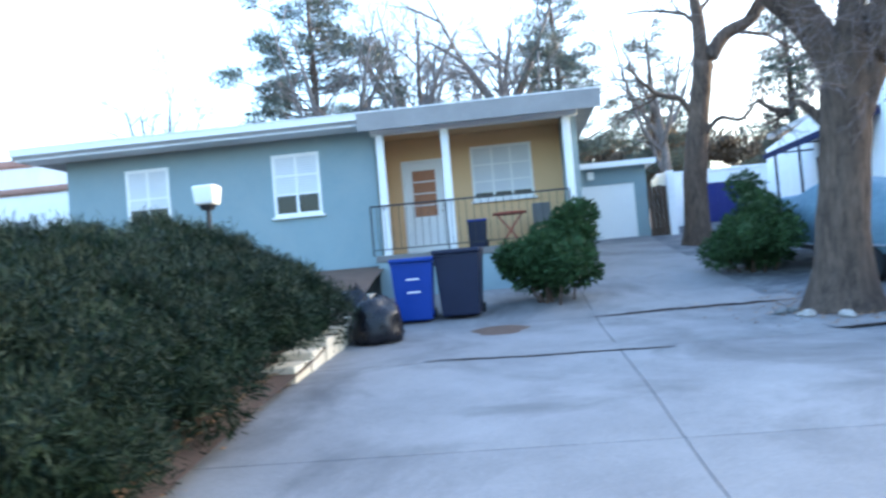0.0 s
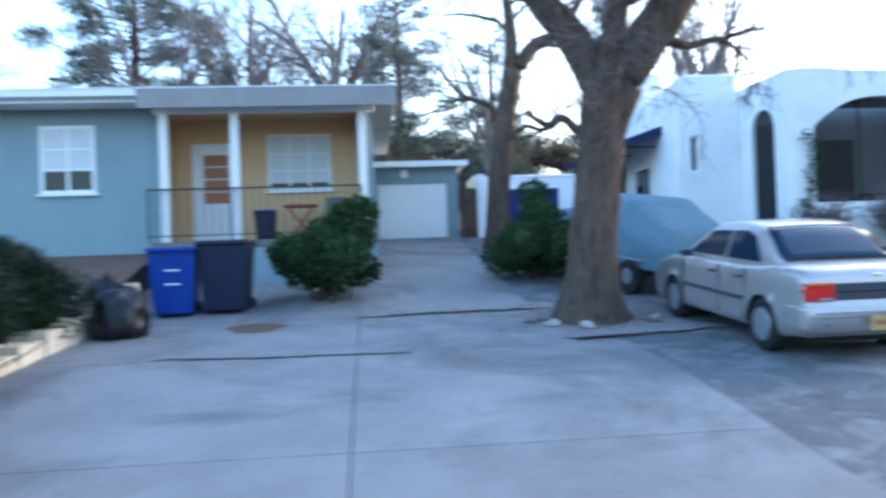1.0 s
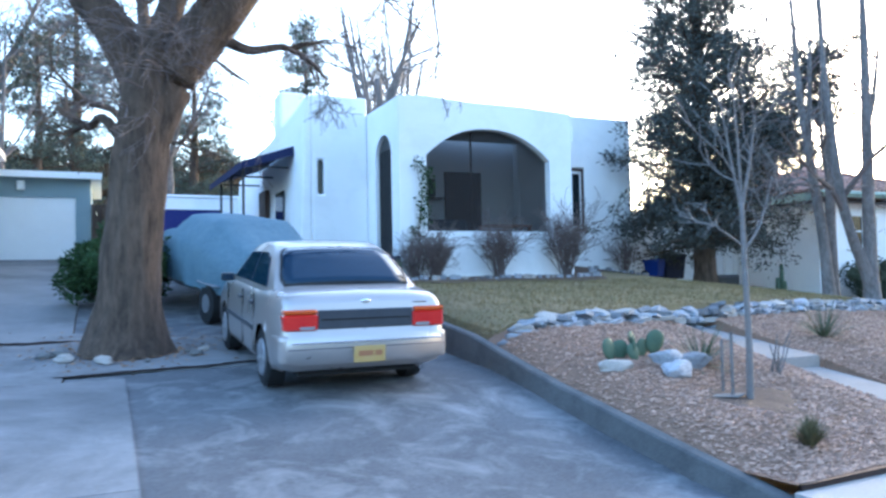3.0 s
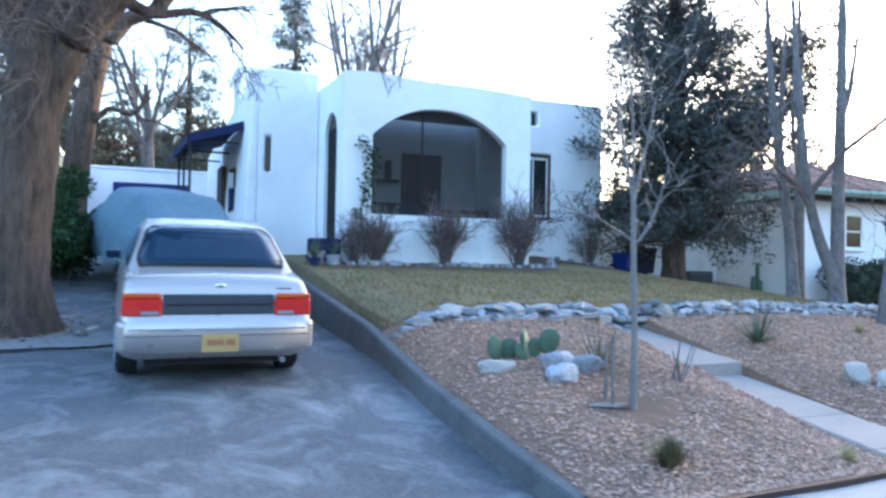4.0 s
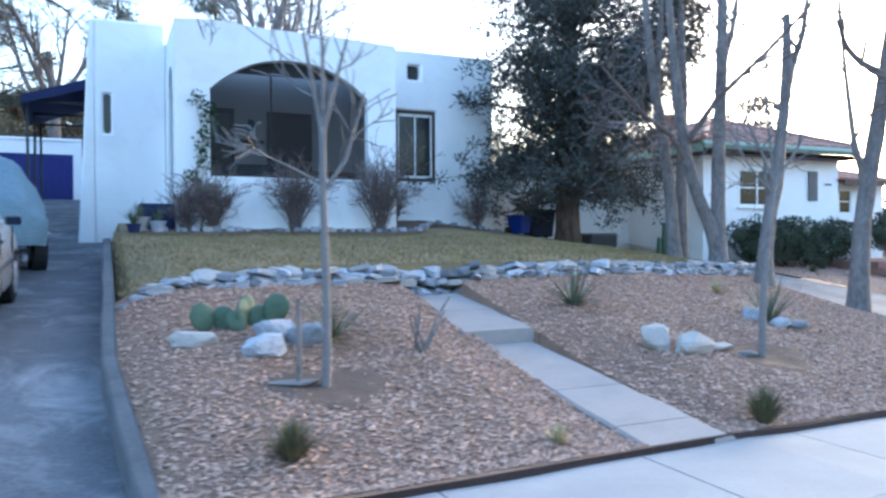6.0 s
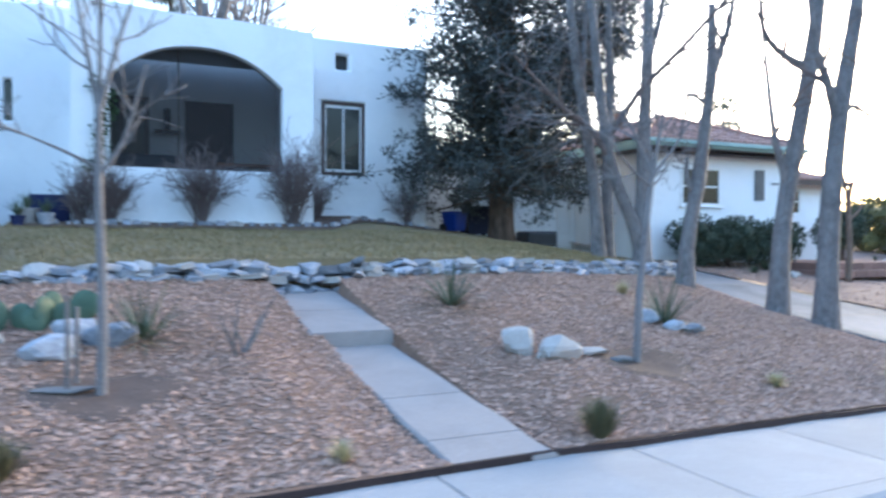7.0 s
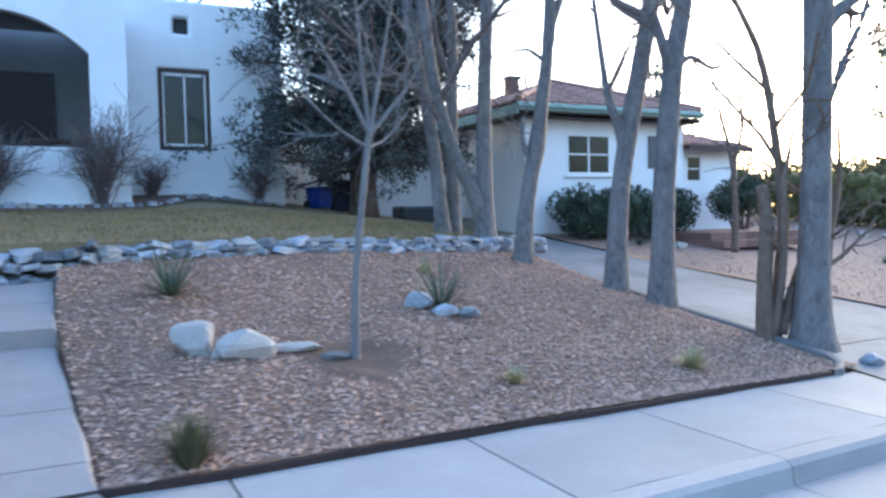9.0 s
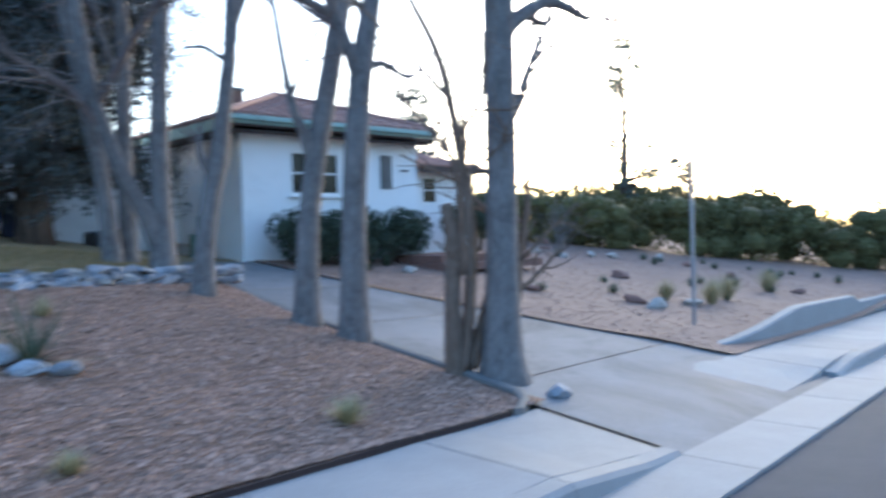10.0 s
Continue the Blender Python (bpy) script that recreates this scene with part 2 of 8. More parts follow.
M["rock_grey"] = surface("grey_stone", (0.20, 0.215, 0.24), (0.42, 0.42, 0.44), 5, 0.85, 0.6, 35, stain=(0.10, 0.105, 0.12), stain_scale=3.0, stain_amount=0.7, per_object=0.45, bump_dist=0.02)
M["rock_pale"] = surface("pale_boulder", (0.33, 0.30, 0.27), (0.50, 0.46, 0.42), 4, 0.9, 0.6, 40, stain=(0.33, 0.29, 0.25), stain_scale=3.0, bump_dist=0.02)
M["steel_rust"] = surface("rusted_edging", (0.022, 0.014, 0.013), (0.05, 0.031, 0.027), 5, 0.85, 0.3, 40)
M["cactus"] = surface("cactus_pad", (0.05, 0.085, 0.055), (0.10, 0.145, 0.09), 8, 0.6, 0.3, 60)
M["yucca"] = surface("yucca_leaf", (0.05, 0.075, 0.045), (0.13, 0.15, 0.085), 4, 0.6, 0.0, 20, per_island=0.3)
M["dry_grass"] = surface("dry_grass", (0.30, 0.26, 0.13), (0.50, 0.44, 0.26), 3, 0.9, 0.0, 20, per_island=0.3)
M["green_grass"] = surface("clump_grass", (0.065, 0.066, 0.03), (0.17, 0.15, 0.08), 3, 0.9, 0.0, 20, per_island=0.35)
M["lawn_blade"] = surface("lawn_blade", (0.145, 0.122, 0.055), (0.30, 0.225, 0.115), 0.8, 0.9, 0.0, 10, per_island=0.3)
M["screen"] = surface("dark_screen_mesh", (0.012, 0.010, 0.010), (0.018, 0.015, 0.015), 3, 0.7, 0.1, 200)
M["black_metal"] = surface("black_metal", (0.02, 0.02, 0.022), (0.04, 0.04, 0.042), 5, 0.5, 0.1, 50)
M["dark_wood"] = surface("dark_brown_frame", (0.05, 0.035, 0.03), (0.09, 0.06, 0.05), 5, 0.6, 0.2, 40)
M["navy"] = surface("navy_canvas", (0.012, 0.016, 0.06), (0.022, 0.028, 0.085), 3, 0.85, 0.2, 80)
M["blue_gate"] = surface("deep_blue_paint", (0.015, 0.02, 0.13), (0.025, 0.03, 0.17), 2, 0.6, 0.1, 40)
M["bin_blue"] = surface("blue_plastic", (0.006, 0.03, 0.21), (0.012, 0.042, 0.27), 3, 0.45, 0.05, 60)
M["bin_dark"] = surface("dark_navy_plastic", (0.006, 0.009, 0.028), (0.011, 0.015, 0.042), 3, 0.5, 0.05, 60)
M["bag"] = surface("black_bin_liner", (0.006, 0.006, 0.009), (0.012, 0.012, 0.016), 6, 0.28, 0.5, 18, bump_dist=0.03)
M["champagne"] = surface("champagne_car_paint", (0.42, 0.382, 0.366), (0.46, 0.42, 0.402), 2, 0.30, 0.0, 400, metal=0.5, coat=0.6)
M["chrome"] = surface("worn_chrome", (0.6, 0.6, 0.62), (0.7, 0.7, 0.72), 5, 0.2, 0.0, 80, metal=1.0)
M["rubber"] = surface("tyre_rubber", (0.012, 0.012, 0.013), (0.025, 0.025, 0.026), 8, 0.85, 0.2, 60)
M["hub"] = surface("silver_hubcap", (0.30, 0.30, 0.32), (0.40, 0.40, 0.42), 8, 0.4, 0.05, 60, metal=0.6)
M["red_lens"] = surface("red_lens", (0.50, 0.012, 0.012), (0.62, 0.03, 0.02), 6, 0.15, 0.05, 90, coat=0.8)
M["amber_lens"] = surface("amber_lens", (0.48, 0.065, 0.008), (0.56, 0.10, 0.012), 6, 0.15, 0.05, 90, coat=0.8)
M["grey_trim"] = surface("grey_trim_panel", (0.04, 0.045, 0.056), (0.062, 0.067, 0.08), 6, 0.4, 0.05, 60)
M["plate"] = surface("yellow_plate", (0.42, 0.26, 0.07), (0.46, 0.34, 0.15), 12, 0.5, 0.05, 60)
M["plate_mark"] = surface("red_plate_mark", (0.30, 0.13, 0.06), (0.34, 0.16, 0.08), 12, 0.5, 0.0, 60)
M["tarp"] = surface("blue_grey_tarp", (0.10, 0.165, 0.215), (0.15, 0.225, 0.275), 1.5, 0.75, 0.7, 9, bump_dist=0.05)
M["terracotta"] = surface("faded_red_metal", (0.28, 0.06, 0.04), (0.36, 0.09, 0.06), 6, 0.6, 0.1, 40)
M["door_wood"] = surface("orange_brown_wood", (0.30, 0.13, 0.06), (0.40, 0.18, 0.09), 4, 0.5, 0.2, 30, stretch=(1, 1, 0.2))
M["cream"] = surface("cream_painted_masonry", (0.60, 0.53, 0.40), (0.70, 0.62, 0.48), 2, 0.9, 0.3, 40, stain=(0.42, 0.34, 0.24), stain_scale=1.5)
M["green_trim"] = surface("pale_green_fascia", (0.28, 0.40, 0.36), (0.34, 0.46, 0.42), 3, 0.6, 0.1, 40)
M["brick"] = surface("red_brick", (0.19, 0.11, 0.085), (0.27, 0.16, 0.125), 6, 0.9, 0.4, 40, per_object=0.2)
M["leaf_litter"] = surface("dead_leaf", (0.20, 0.11, 0.06), (0.38, 0.24, 0.13), 8, 0.9, 0.0, 20, per_island=0.4)
M["blind"] = surface("white_blind", (0.62, 0.64, 0.66), (0.72, 0.73, 0.74), 3, 0.7, 0.1, 40)


def glass(name, tint, rough=0.03, through=0.0):
    mat = surface(name, tint, tuple(c * 1.3 for c in tint), 2.0, rough, 0.0, 20)
    bs = mat.node_tree.nodes["Principled BSDF"]
    bs.inputs["Specular IOR Level"].default_value = 0.8
    bs.inputs["Coat Weight"].default_value = 0.5
    bs.inputs["Coat Roughness"].default_value = 0.02
    bs.inputs["Transmission Weight"].default_value = through
    return mat


M["glass_dark"] = glass("window_glass", (0.012, 0.017, 0.02))
M["glass_dark"].node_tree.nodes["Principled BSDF"].inputs["Coat Weight"].default_value = 0.0
M["glass_dark"].node_tree.nodes["Principled BSDF"].inputs["Specular IOR Level"].default_value = 0.4
# Blue in the glass colour stands for the reflected sky.
M["glass_car"] = glass("car_glass", (0.006, 0.02, 0.042), 0.02)
M["glass_car"].node_tree.nodes["Principled BSDF"].inputs["Coat Weight"].default_value = 0.0
M["glass_car"].node_tree.nodes["Principled BSDF"].inputs["Specular IOR Level"].default_value = 0.3
M["globe"] = surface("opal_globe", (0.80, 0.79, 0.75), (0.86, 0.85, 0.82), 3, 0.35, 0.0, 30)
# Needle colour is lightened to hold the haze over the far pines.
M["pine"] = surface("pine_needles", (0.075, 0.095, 0.085), (0.14, 0.16, 0.125), 1.5, 0.85, 0.0, 15, per_island=0.3)
# Leaf colour is brightened: the sunset flare over the tall hedge is in it.
M["hedge"] = surface("hedge_leaf", (0.075, 0.072, 0.03), (0.15, 0.135, 0.055), 2, 0.6, 0.0, 20, per_island=0.35)
M["box_leaf"] = surface("clipped_hedge_leaf", (0.038, 0.052, 0.036), (0.09, 0.105, 0.072), 3, 0.6, 0.0, 20, per_island=0.4)
M["path"] = surface("path_concrete", (0.255, 0.222, 0.20), (0.36, 0.32, 0.292), 2, 0.88, 0.2, 60, stain=(0.22, 0.195, 0.18), stain_scale=1.2, stain_amount=0.4, per_object=0.06)
for key in ("asphalt", "juniper", "cypress", "leaf", "hedge", "box_leaf", "pine", "brush"):
    M[key].node_tree.nodes["Principled BSDF"].inputs["Specular IOR Level"].default_value = 0.12
# Eave grey; on the porch fascia it also carries the shadow.
M["eave"] = surface("shade_grey_eave", (0.24, 0.23, 0.225), (0.36, 0.345, 0.335), 2, 0.85, 0.2, 40)


def soften(ob, width=0.05):
    """Rounded plaster edges."""
    mod = ob.modifiers.new("rounded_edges", "BEVEL")
    mod.width, mod.segments, mod.limit_method, mod.angle_limit = width, 3, "ANGLE", radians(50)
    return ob


def flagstone(seed):
    """An angular broken stone: an uneven prism, about 1 by 1 by 1."""
    rnd = random.Random(seed)
    n = rnd.randint(5, 7)
    bm = bmesh.new()
    rings = []
    for z, k in ((-0.5, 0.82), (-0.25, 1.0), (0.3, 0.97), (0.5, 0.78)):
        off = Vector((rnd.gauss(0, 0.05), rnd.gauss(0, 0.05)))
        rings.append([])
        for i in range(n):
            a = 2 * math.pi * (i + 0.35 * math.sin(seed + i * 2.3)) / n
            r = 0.5 * k * (1 + 0.16 * math.sin(seed * 1.7 + i * 4.1)) * rnd.uniform(0.92, 1.05)
            rings[-1].append(bm.verts.new((off.x + r * math.cos(a), off.y + r * math.sin(a), z + rnd.gauss(0, 0.06))))
    for a, b in zip(rings, rings[1:]):
        for i in range(n):
            bm.faces.new((a[i], a[(i + 1) % n], b[(i + 1) % n], b[i]))
    bm.faces.new(rings[0][::-1])
    bm.faces.new(rings[-1])
    bmesh.ops.recalc_face_normals(bm, faces=bm.faces)
    me = bpy.data.meshes.new("stone")
    bm.to_mesh(me)
    bm.free()
    return me


# ---- the lie of the land ----
def drive_z(y):
    if y < 7.1:
        return max(0.04 + 0.112 * (y - 4.1), 0.02 + 0.03 * (y - 2.0))
    if y < 11.0:
        return 0.376 + 0.075 * (y - 7.1)
    return 0.669 + 0.138 * (y - 11.0)


def kerb_x(y):
    """Foot of the retaining kerb beside the car."""
    return 8.71 + 0.085 * max(0.0, 6.8 - y)


def kerb_top(y):
    return 0.10 + 0.2 * (y - 5.0) if y < 8.6 else 0.82 + 0.12 * (y - 8.6)


def car_drive_z(x, y):
    dip = max(0.0, min(0.24, 0.24 - 0.08 * (y - 5.0)))
    rise = 0.03 * max(0.0, min(1.0, (y - 6.0) / 1.5)) * max(0.0, min(1.0, (x - 6.1) / 0.4))
    return drive_z(y) - 0.02 + rise - dip * max(0.0, min(1.0, (x - 5.0) / 4.0))


def path_z(y):
    return -0.025 + 0.155 * (y - 4.5)


def path_left(y):
    return 11.97 + 0.028 * (6.9 - y) if y < 6.9 else 11.84


def path_right(y):
    return 12.60 + 0.078 * (6.9 - y) if y < 6.9 else 12.60


def edge_y(x):
    """Inner edge of the pavement along the street."""
    return 3.21 + 0.1 * x


def walk_z(x):
    return -0.06 - (0.02 if x < 12.8 else 0.037) * (x - 12.8)


def road_z(x):
    return walk_z(x) - 0.15


def gravel_z(x, y):
    return 0.38 - 0.045 * (min(x, 15.2) - 10.16) - 0.09 * max(x - 15.2, 0) + 0.2 * (y - 5.66)


def right_z(x, y):
    up = -0.33 + 0.13 * (y - 5.0) - 0.037 * (x - 19.6)
    if y < edge_y(x):
        return walk_z(x) - 0.004 - 0.13 * (edge_y(x) - y) / 1.18
    k = min(1.0, (y - edge_y(x)) / 0.8)
    return up * k + (walk_z(x) - 0.004 + 0.13 * (y - edge_y(x))) * (1 - k)


def wall_y(x):
    """Foot of the rock wall below the lawn."""
    return 8.05 + 0.17 * (x - 8.9) + 0.009 * max(x - 12.0, 0) ** 2


def lawn_z(x, y):
    low, high = gravel_z(x, wall_y(x)) + 0.17, 1.5 - 0.1 * max(x - 15.0, 0)
    z = low + (high - low) * (y - wall_y(x)) / max(13.5 - wall_y(x), 1.5)
    z -= 0.30 * math.exp(-max(x - 8.85, 0) / 0.5) * max(0.0, min(1.0, (12.5 - y) / 3))
    k = math.exp(-max(0.0, right_near(y) - 0.15 - x) / 0.6) * max(0.0, min(1.0, (15.5 - y) / 1.5))
    return z + (right_z(x, y) - 0.04 - z) * k


def right_near(y):
    return 19.6 + 0.018 * max(y - 7.0, 0) ** 2 * 0.9


def right_far(y):
    return 23.6 - 1.15 * (1 - math.exp(-(y - 5.6) / 2.2)) - 0.12 * max(y - 8.0, 0)


def pave_z(x, y):
    """Pavement, dipping towards the gutter where the right drive crosses it."""
    dip = 0.0
    if 17.9 < x < 20:
        dip = min(1.0, (x - 17.9) / 1.5)
    if 20 <= x < 24.6:
        dip = min(1.0, (24.6 - x) / 1.5)
    return walk_z(x) + 0.004 * math.sin(x * 5) - 0.13 * min(1.0, dip) * (edge_y(x) - y) / 1.18


# ---- ground, road, pavement ----
def far_ground(x, y):
    base = min(-0.62, road_z(x) - 0.25) if y < 26 else -0.7
    return base if y < 30 else base + 0.12 * (y - 30) * (1 if y < 60 else 60 / y)


tagged(part("ground", sheet(-400, 500, -400, 600, 60, 60, lambda x, y: -1.6 - 0.01 * x if x > 0 else -1.6), M["soil"]), "bare brown earth reaching to the horizon", "ground", kind="structure")
tagged(part("road", sheet(-60, 90, lambda x: edge_y(x) - 9.5, lambda x: edge_y(x) - 1.92, 60, 4, lambda x, y: road_z(x)), M["asphalt"]), "grey asphalt street surface beside the gutter", "road", kind="structure")

pavement = thing("pavement", "pale concrete pavement slabs along the street", "pavement", kind="structure")
for i in range(-12, 34):
    xa = 8.9 + 1.5 * (i - 0)
    if xa < 8.8 or 19.3 < xa < 22.3 or xa > 58:
        continue
    xb = min(xa + 1.5, 19.66) if xa < 19.4 else xa + 1.5
    part("paving_slab", slab(xa, xb, lambda x: edge_y(x) - 1.18, lambda x: edge_y(x) - 0.0, 3, 3, lambda x, y: pave_z(x, y), 0.12, 0.008), M["sidewalk"], pavement)
kerb = thing("kerb", "concrete kerb with a rounded edge beside the gutter", "kerb", kind="structure")
for i in range(40):
    xa = 8.9 + 1.5 * i
    if 18.8 < xa < 23.2 or xa > 58:
        continue
    xb = xa + 1.5
    V, F = [], []
    prof = [(-1.385, -0.17), (-1.36, -0.03), (-1.325, 0.0), (-1.19, 0.003), (-1.19, -0.2)]
    for k in range(4):
        x = xa + 0.004 + (xb - xa - 0.008) * k / 3
        drop = 0.0
        if 17.9 < x < 19.6:
            drop = 0.11 * min(1, (x - 17.9) / 1.2)
        if 22.5 < x < 25.0:
            drop = 0.11 * min(1, (25.0 - x) / 1.2)
        for dy, dz in prof:
            V.append((x, edge_y(x) + dy, walk_z(x) + min(dz, 0.003) - (drop if dz > -0.1 else 0)))
    for k in range(3):
        for j in range(4):
            a = k * 5 + j
            F.append((a, a + 5, a + 6, a + 1))
    F += [(0, 1, 2, 3, 4), (19, 18, 17, 16, 15)]
    part("kerb_stone", (V, F), M["sidewalk"], kerb)
gutter = thing("gutter", "pale concrete gutter strip between kerb and asphalt", "gutter", kind="structure")
for i in range(-10, 30):
    xa = 8.9 + 1.5 * i
    part("gutter_slab", slab(xa, xa + 1.5, lambda x: edge_y(x) - 1.95, lambda x: edge_y(x) - 1.34, 2, 2, lambda x, y: road_z(x) + 0.012 + 0.03 * max(0, (edge_y(x) - 1.45 - y)), 0.1, 0.006), M["sidewalk"], gutter)

# shared concrete drive, laid in slabs
drive = thing("driveway_left", "grey stained concrete driveway laid in large slabs", "driveway", kind="structure")
xs = [-2.55, 1.55, 4.3]
ys = [(1.5, 5.6), (5.6, 9.05), (9.05, 11.55), (11.55, 15.0), (15.0, 18.5), (18.5, 22.2)]
for a, b in zip(xs, xs[1:]):
    for k, (c, d) in enumerate(ys):
        e = 4.9 if b == 4.3 and d < 9.1 else b
        part("concrete_slab", slab(a, e, c, d, 4, 6, lambda x, y: drive_z(y), 0.15, 0.0065), M["concrete"], drive)
tagged(part("driveway_car", sheet(4.31, 9.2, 1.2, 24.0, 14, 90, car_drive_z), M["old_drive"]), "old dark worn driveway with pale wear marks", "driveway", kind="structure")
part("concrete_slab", slab(4.298, 6.25, 9.42, 11.6, 6, 6, lambda x, y: drive_z(y) - 0.008 + 0.02 * (y - 9.4) / 2, 0.08, 0.004), M["concrete"], drive)
tagged(part("apron", sheet(-2.6, 8.9, lambda x: edge_y(x) - 1.95, 1.8, 10, 4, lambda x, y: road_z(x) + 0.02), M["concrete"]), "concrete apron between drive and street", "driveway apron", kind="structure")

# right driveway
right_drive = thing("driveway_right", "pale concrete driveway running up beside the trees", "driveway", kind="structure")
cuts = [3.62, 5.85, 8.6, 11.2, 14.2]
for c, d in zip(cuts, cuts[1:]):
    V, F = [], []
    nx, ny = 6, 8
    for j in range(ny + 1):
        y = c + 0.01 + (d - c - 0.02) * j / ny
        for i in range(nx + 1):
            x = right_near(y) - 0.12 + (right_far(y) - right_near(y) + 0.12) * i / nx
            yy = y + 0.1 * (x - 19.6) * (1 if y < 5.9 else max(0, 1 - (y - 5.9) / 8))
            z = right_z(x, yy)
            V.append((x, yy, z))
    for j in range(ny):
        for i in range(nx):
            a = j * (nx + 1) + i
            F.append((a, a + 1, a + nx + 2, a + nx + 1))
    part("concrete_slab", (V, F), M["concrete"], right_drive)

# gravel bed, lawn, yards
def bed_z(x, y):
    n = 0.02 * noise.noise(Vector((x * 1.3, y * 1.3, 0))) + 0.008 * noise.noise(Vector((x * 6, y * 6, 3)))
    for cx, cy, r, dep in ((10.16, 5.66, 0.5, 0.05), (14.64, 5.97, 0.5, 0.06)):
        d2 = ((x - cx) ** 2 + (y - cy) ** 2) / r ** 2
        n -= dep * math.exp(-d2)
    z = gravel_z(x, y) + n
    z -= 0.09 * math.exp(-((x - 12.3) / 0.8) ** 4) * max(0.0, min(1.0, (7.6 - y) / 1.4)) + 0.04 * math.exp(-((x - 12.3) / 0.8) ** 4)
    side = x - kerb_x(y) - 0.11
    z += (kerb_top(y) - 0.02 - z) * math.exp(-max(0.0, side) / 0.3)
    z += (right_z(x, y) + 0.03 - z) * math.exp(-max(0.0, right_near(y) - 0.1 - x) / 0.5)
    z += (walk_z(x) + 0.045 - z) * math.exp(-max(0.0, y - edge_y(x)) / 0.3)
    z = max(z, walk_z(x) + 0.02)
    if path_left(y) - 0.02 < x < path_right(y) + 0.02:
        z = min(z, path_z(y) - 0.07) if y < 6.95 else min(z, 0.43 + 0.13 * (y - 6.9))
    return z


def bed_right(y):
    return right_near(y)


V, F = [], []
nx, ny = 240, 70
for j in range(ny + 1):
    for i in range(nx + 1):
        u, v = i / nx, j / ny
        x = 8.6 + (19.75 - 8.6) * u
        ya, yb = edge_y(x) + 0.03, wall_y(x) + 0.35
        y = ya + (yb - ya) * v
        xk = kerb_x(y) + 0.09
        x = xk + (right_near(y) - xk) * u
        V.append((x, y, bed_z(x, y)))
for j in range(ny):
    for i in range(nx):
        a = j * (nx + 1) + i
        F.append((a, a + 1, a + nx + 2, a + nx + 1))
tagged(part("gravel_bed", (V, F), M["gravel"]), "reddish brown gravel garden bed sloping to the pavement", "gravel bed", kind="structure")
tagged(part("lawn", sheet(8.81, 21.6, lambda x: wall_y(x) + 0.16, lambda x: 17.2, 80, 80, lambda x, y: lawn_z(x, y) + 0.015 * noise.noise(Vector((x * 2, y * 2, 5))) - (0.45 if y < wall_y(x) + 0.17 or x < 8.82 else 0.0)), M["turf"]), "dry winter lawn, yellow and patchy green", "lawn", kind="structure")


def yard_z(x, y):
    return right_z(min(x, 30), y) + 0.02 * noise.noise(Vector((x, y, 0))) - (0.02 * (x - 30) if x > 30 else 0) + 0.03


V, F = [], []
nx, ny = 60, 30
for j in range(ny + 1):
    y0 = 5.2 + (19.0 - 5.2) * j / ny
    for i in range(nx + 1):
        xa = right_far(y0)
        x = xa + (58 - xa) * (i / nx) ** 1.6
        y = y0 + 0.1 * (x - 21.0) * (1 - j / ny)
        V.append((x, y, yard_z(x, y)))
for j in range(ny):
    for i in range(nx):
        a = j * (nx + 1) + i
        F.append((a, a + 1, a + nx + 2, a + nx + 1))
tagged(part("right_yard", (V, F), M["sand"]), "sandy pink gravel yard dotted with stones and low plants", "yard", kind="structure")
tagged(part("left_yard", sheet(-16, -2.3, 1.2, 16, 20, 20, lambda x, y: drive_z(y) + 0.12 + 0.5 * max(0, min(1, (y - 9) / 5))), M["damp_soil"]), "bare earth yard under the juniper hedge", "yard", kind="structure")
tagged(part("back_ground", sheet(-30, 60, lambda x: 17.0 if x > 8.6 else 22.0, 60, 30, 20, lambda x, y: 1.3 + 0.1 * (y - 17) - 0.05 * max(0, x - 15)), M["soil"]), "bare ground behind the houses", "ground", kind="structure")


def bed_front(x):
    return 12.55 + 0.12 * math.sin(2.3 * x) + 0.06 * math.sin(7.1 * x) + (0.0 if x < 13.7 else min(1.75, (x - 13.7) * 1.5))


tagged(part("house_bed", sheet(9.25, 16.72, bed_front, lambda x: 13.70 if x < 13.72 else 15.55, 60, 6, lambda x, y: lawn_z(x, y) + 0.02 + 0.012 * noise.noise(Vector((x * 3, y * 3, 1)))), M["damp_soil"]), "brown earth strip at the foot of the white house", "flower bed", kind="structure")

# strip kerb along the car driveway
V, F = [], []
n = 60
for i in range(n + 1):
    y = 4.2 + (13.3 - 4.2) * i / n
    zt, x, low = kerb_top(y), kerb_x(y), car_drive_z(9.0, y) - 0.25
    w = 0.006 * math.sin(y * 3.1) + 0.004 * math.sin(y * 11)
    for dx, z in ((-0.01, low), (0.0 + w, zt - 0.02), (0.015 + w, zt), (0.10, zt + 0.006), (0.12, zt - 0.015), (0.12, low)):
        V.append((x + dx, y, z))
for i in range(n):
    for j in range(5):
        a = i * 6 + j
        F.append((a + 6, a, a + 1, a + 7))
F += [tuple(range(6)), tuple(n * 6 + j for j in reversed(range(6)))]
tagged(part("kerb_strip", (V, F), M["stained_kerb"]), "low grey concrete retaining kerb beside the driveway", "kerb", kind="structure")

# ---- white stucco house ----
white = thing("white_house", "white stucco house with an arched screened porch", "house")
FRONT, WING = 13.71, 15.56
soft_top = lambda u: 5.0 + 0.06 * math.exp(-((u - 10.4) / 0.6) ** 2) - 0.05 * max(0, u - 12.5)
soften(part("wall", arch_wall(9.82, 13.72, 1.2, soft_top, 10.385, 13.17, 2.43, 3.90, 4.48, 0.28, pose(0, FRONT, 0), power=0), M["stucco_white"], white))
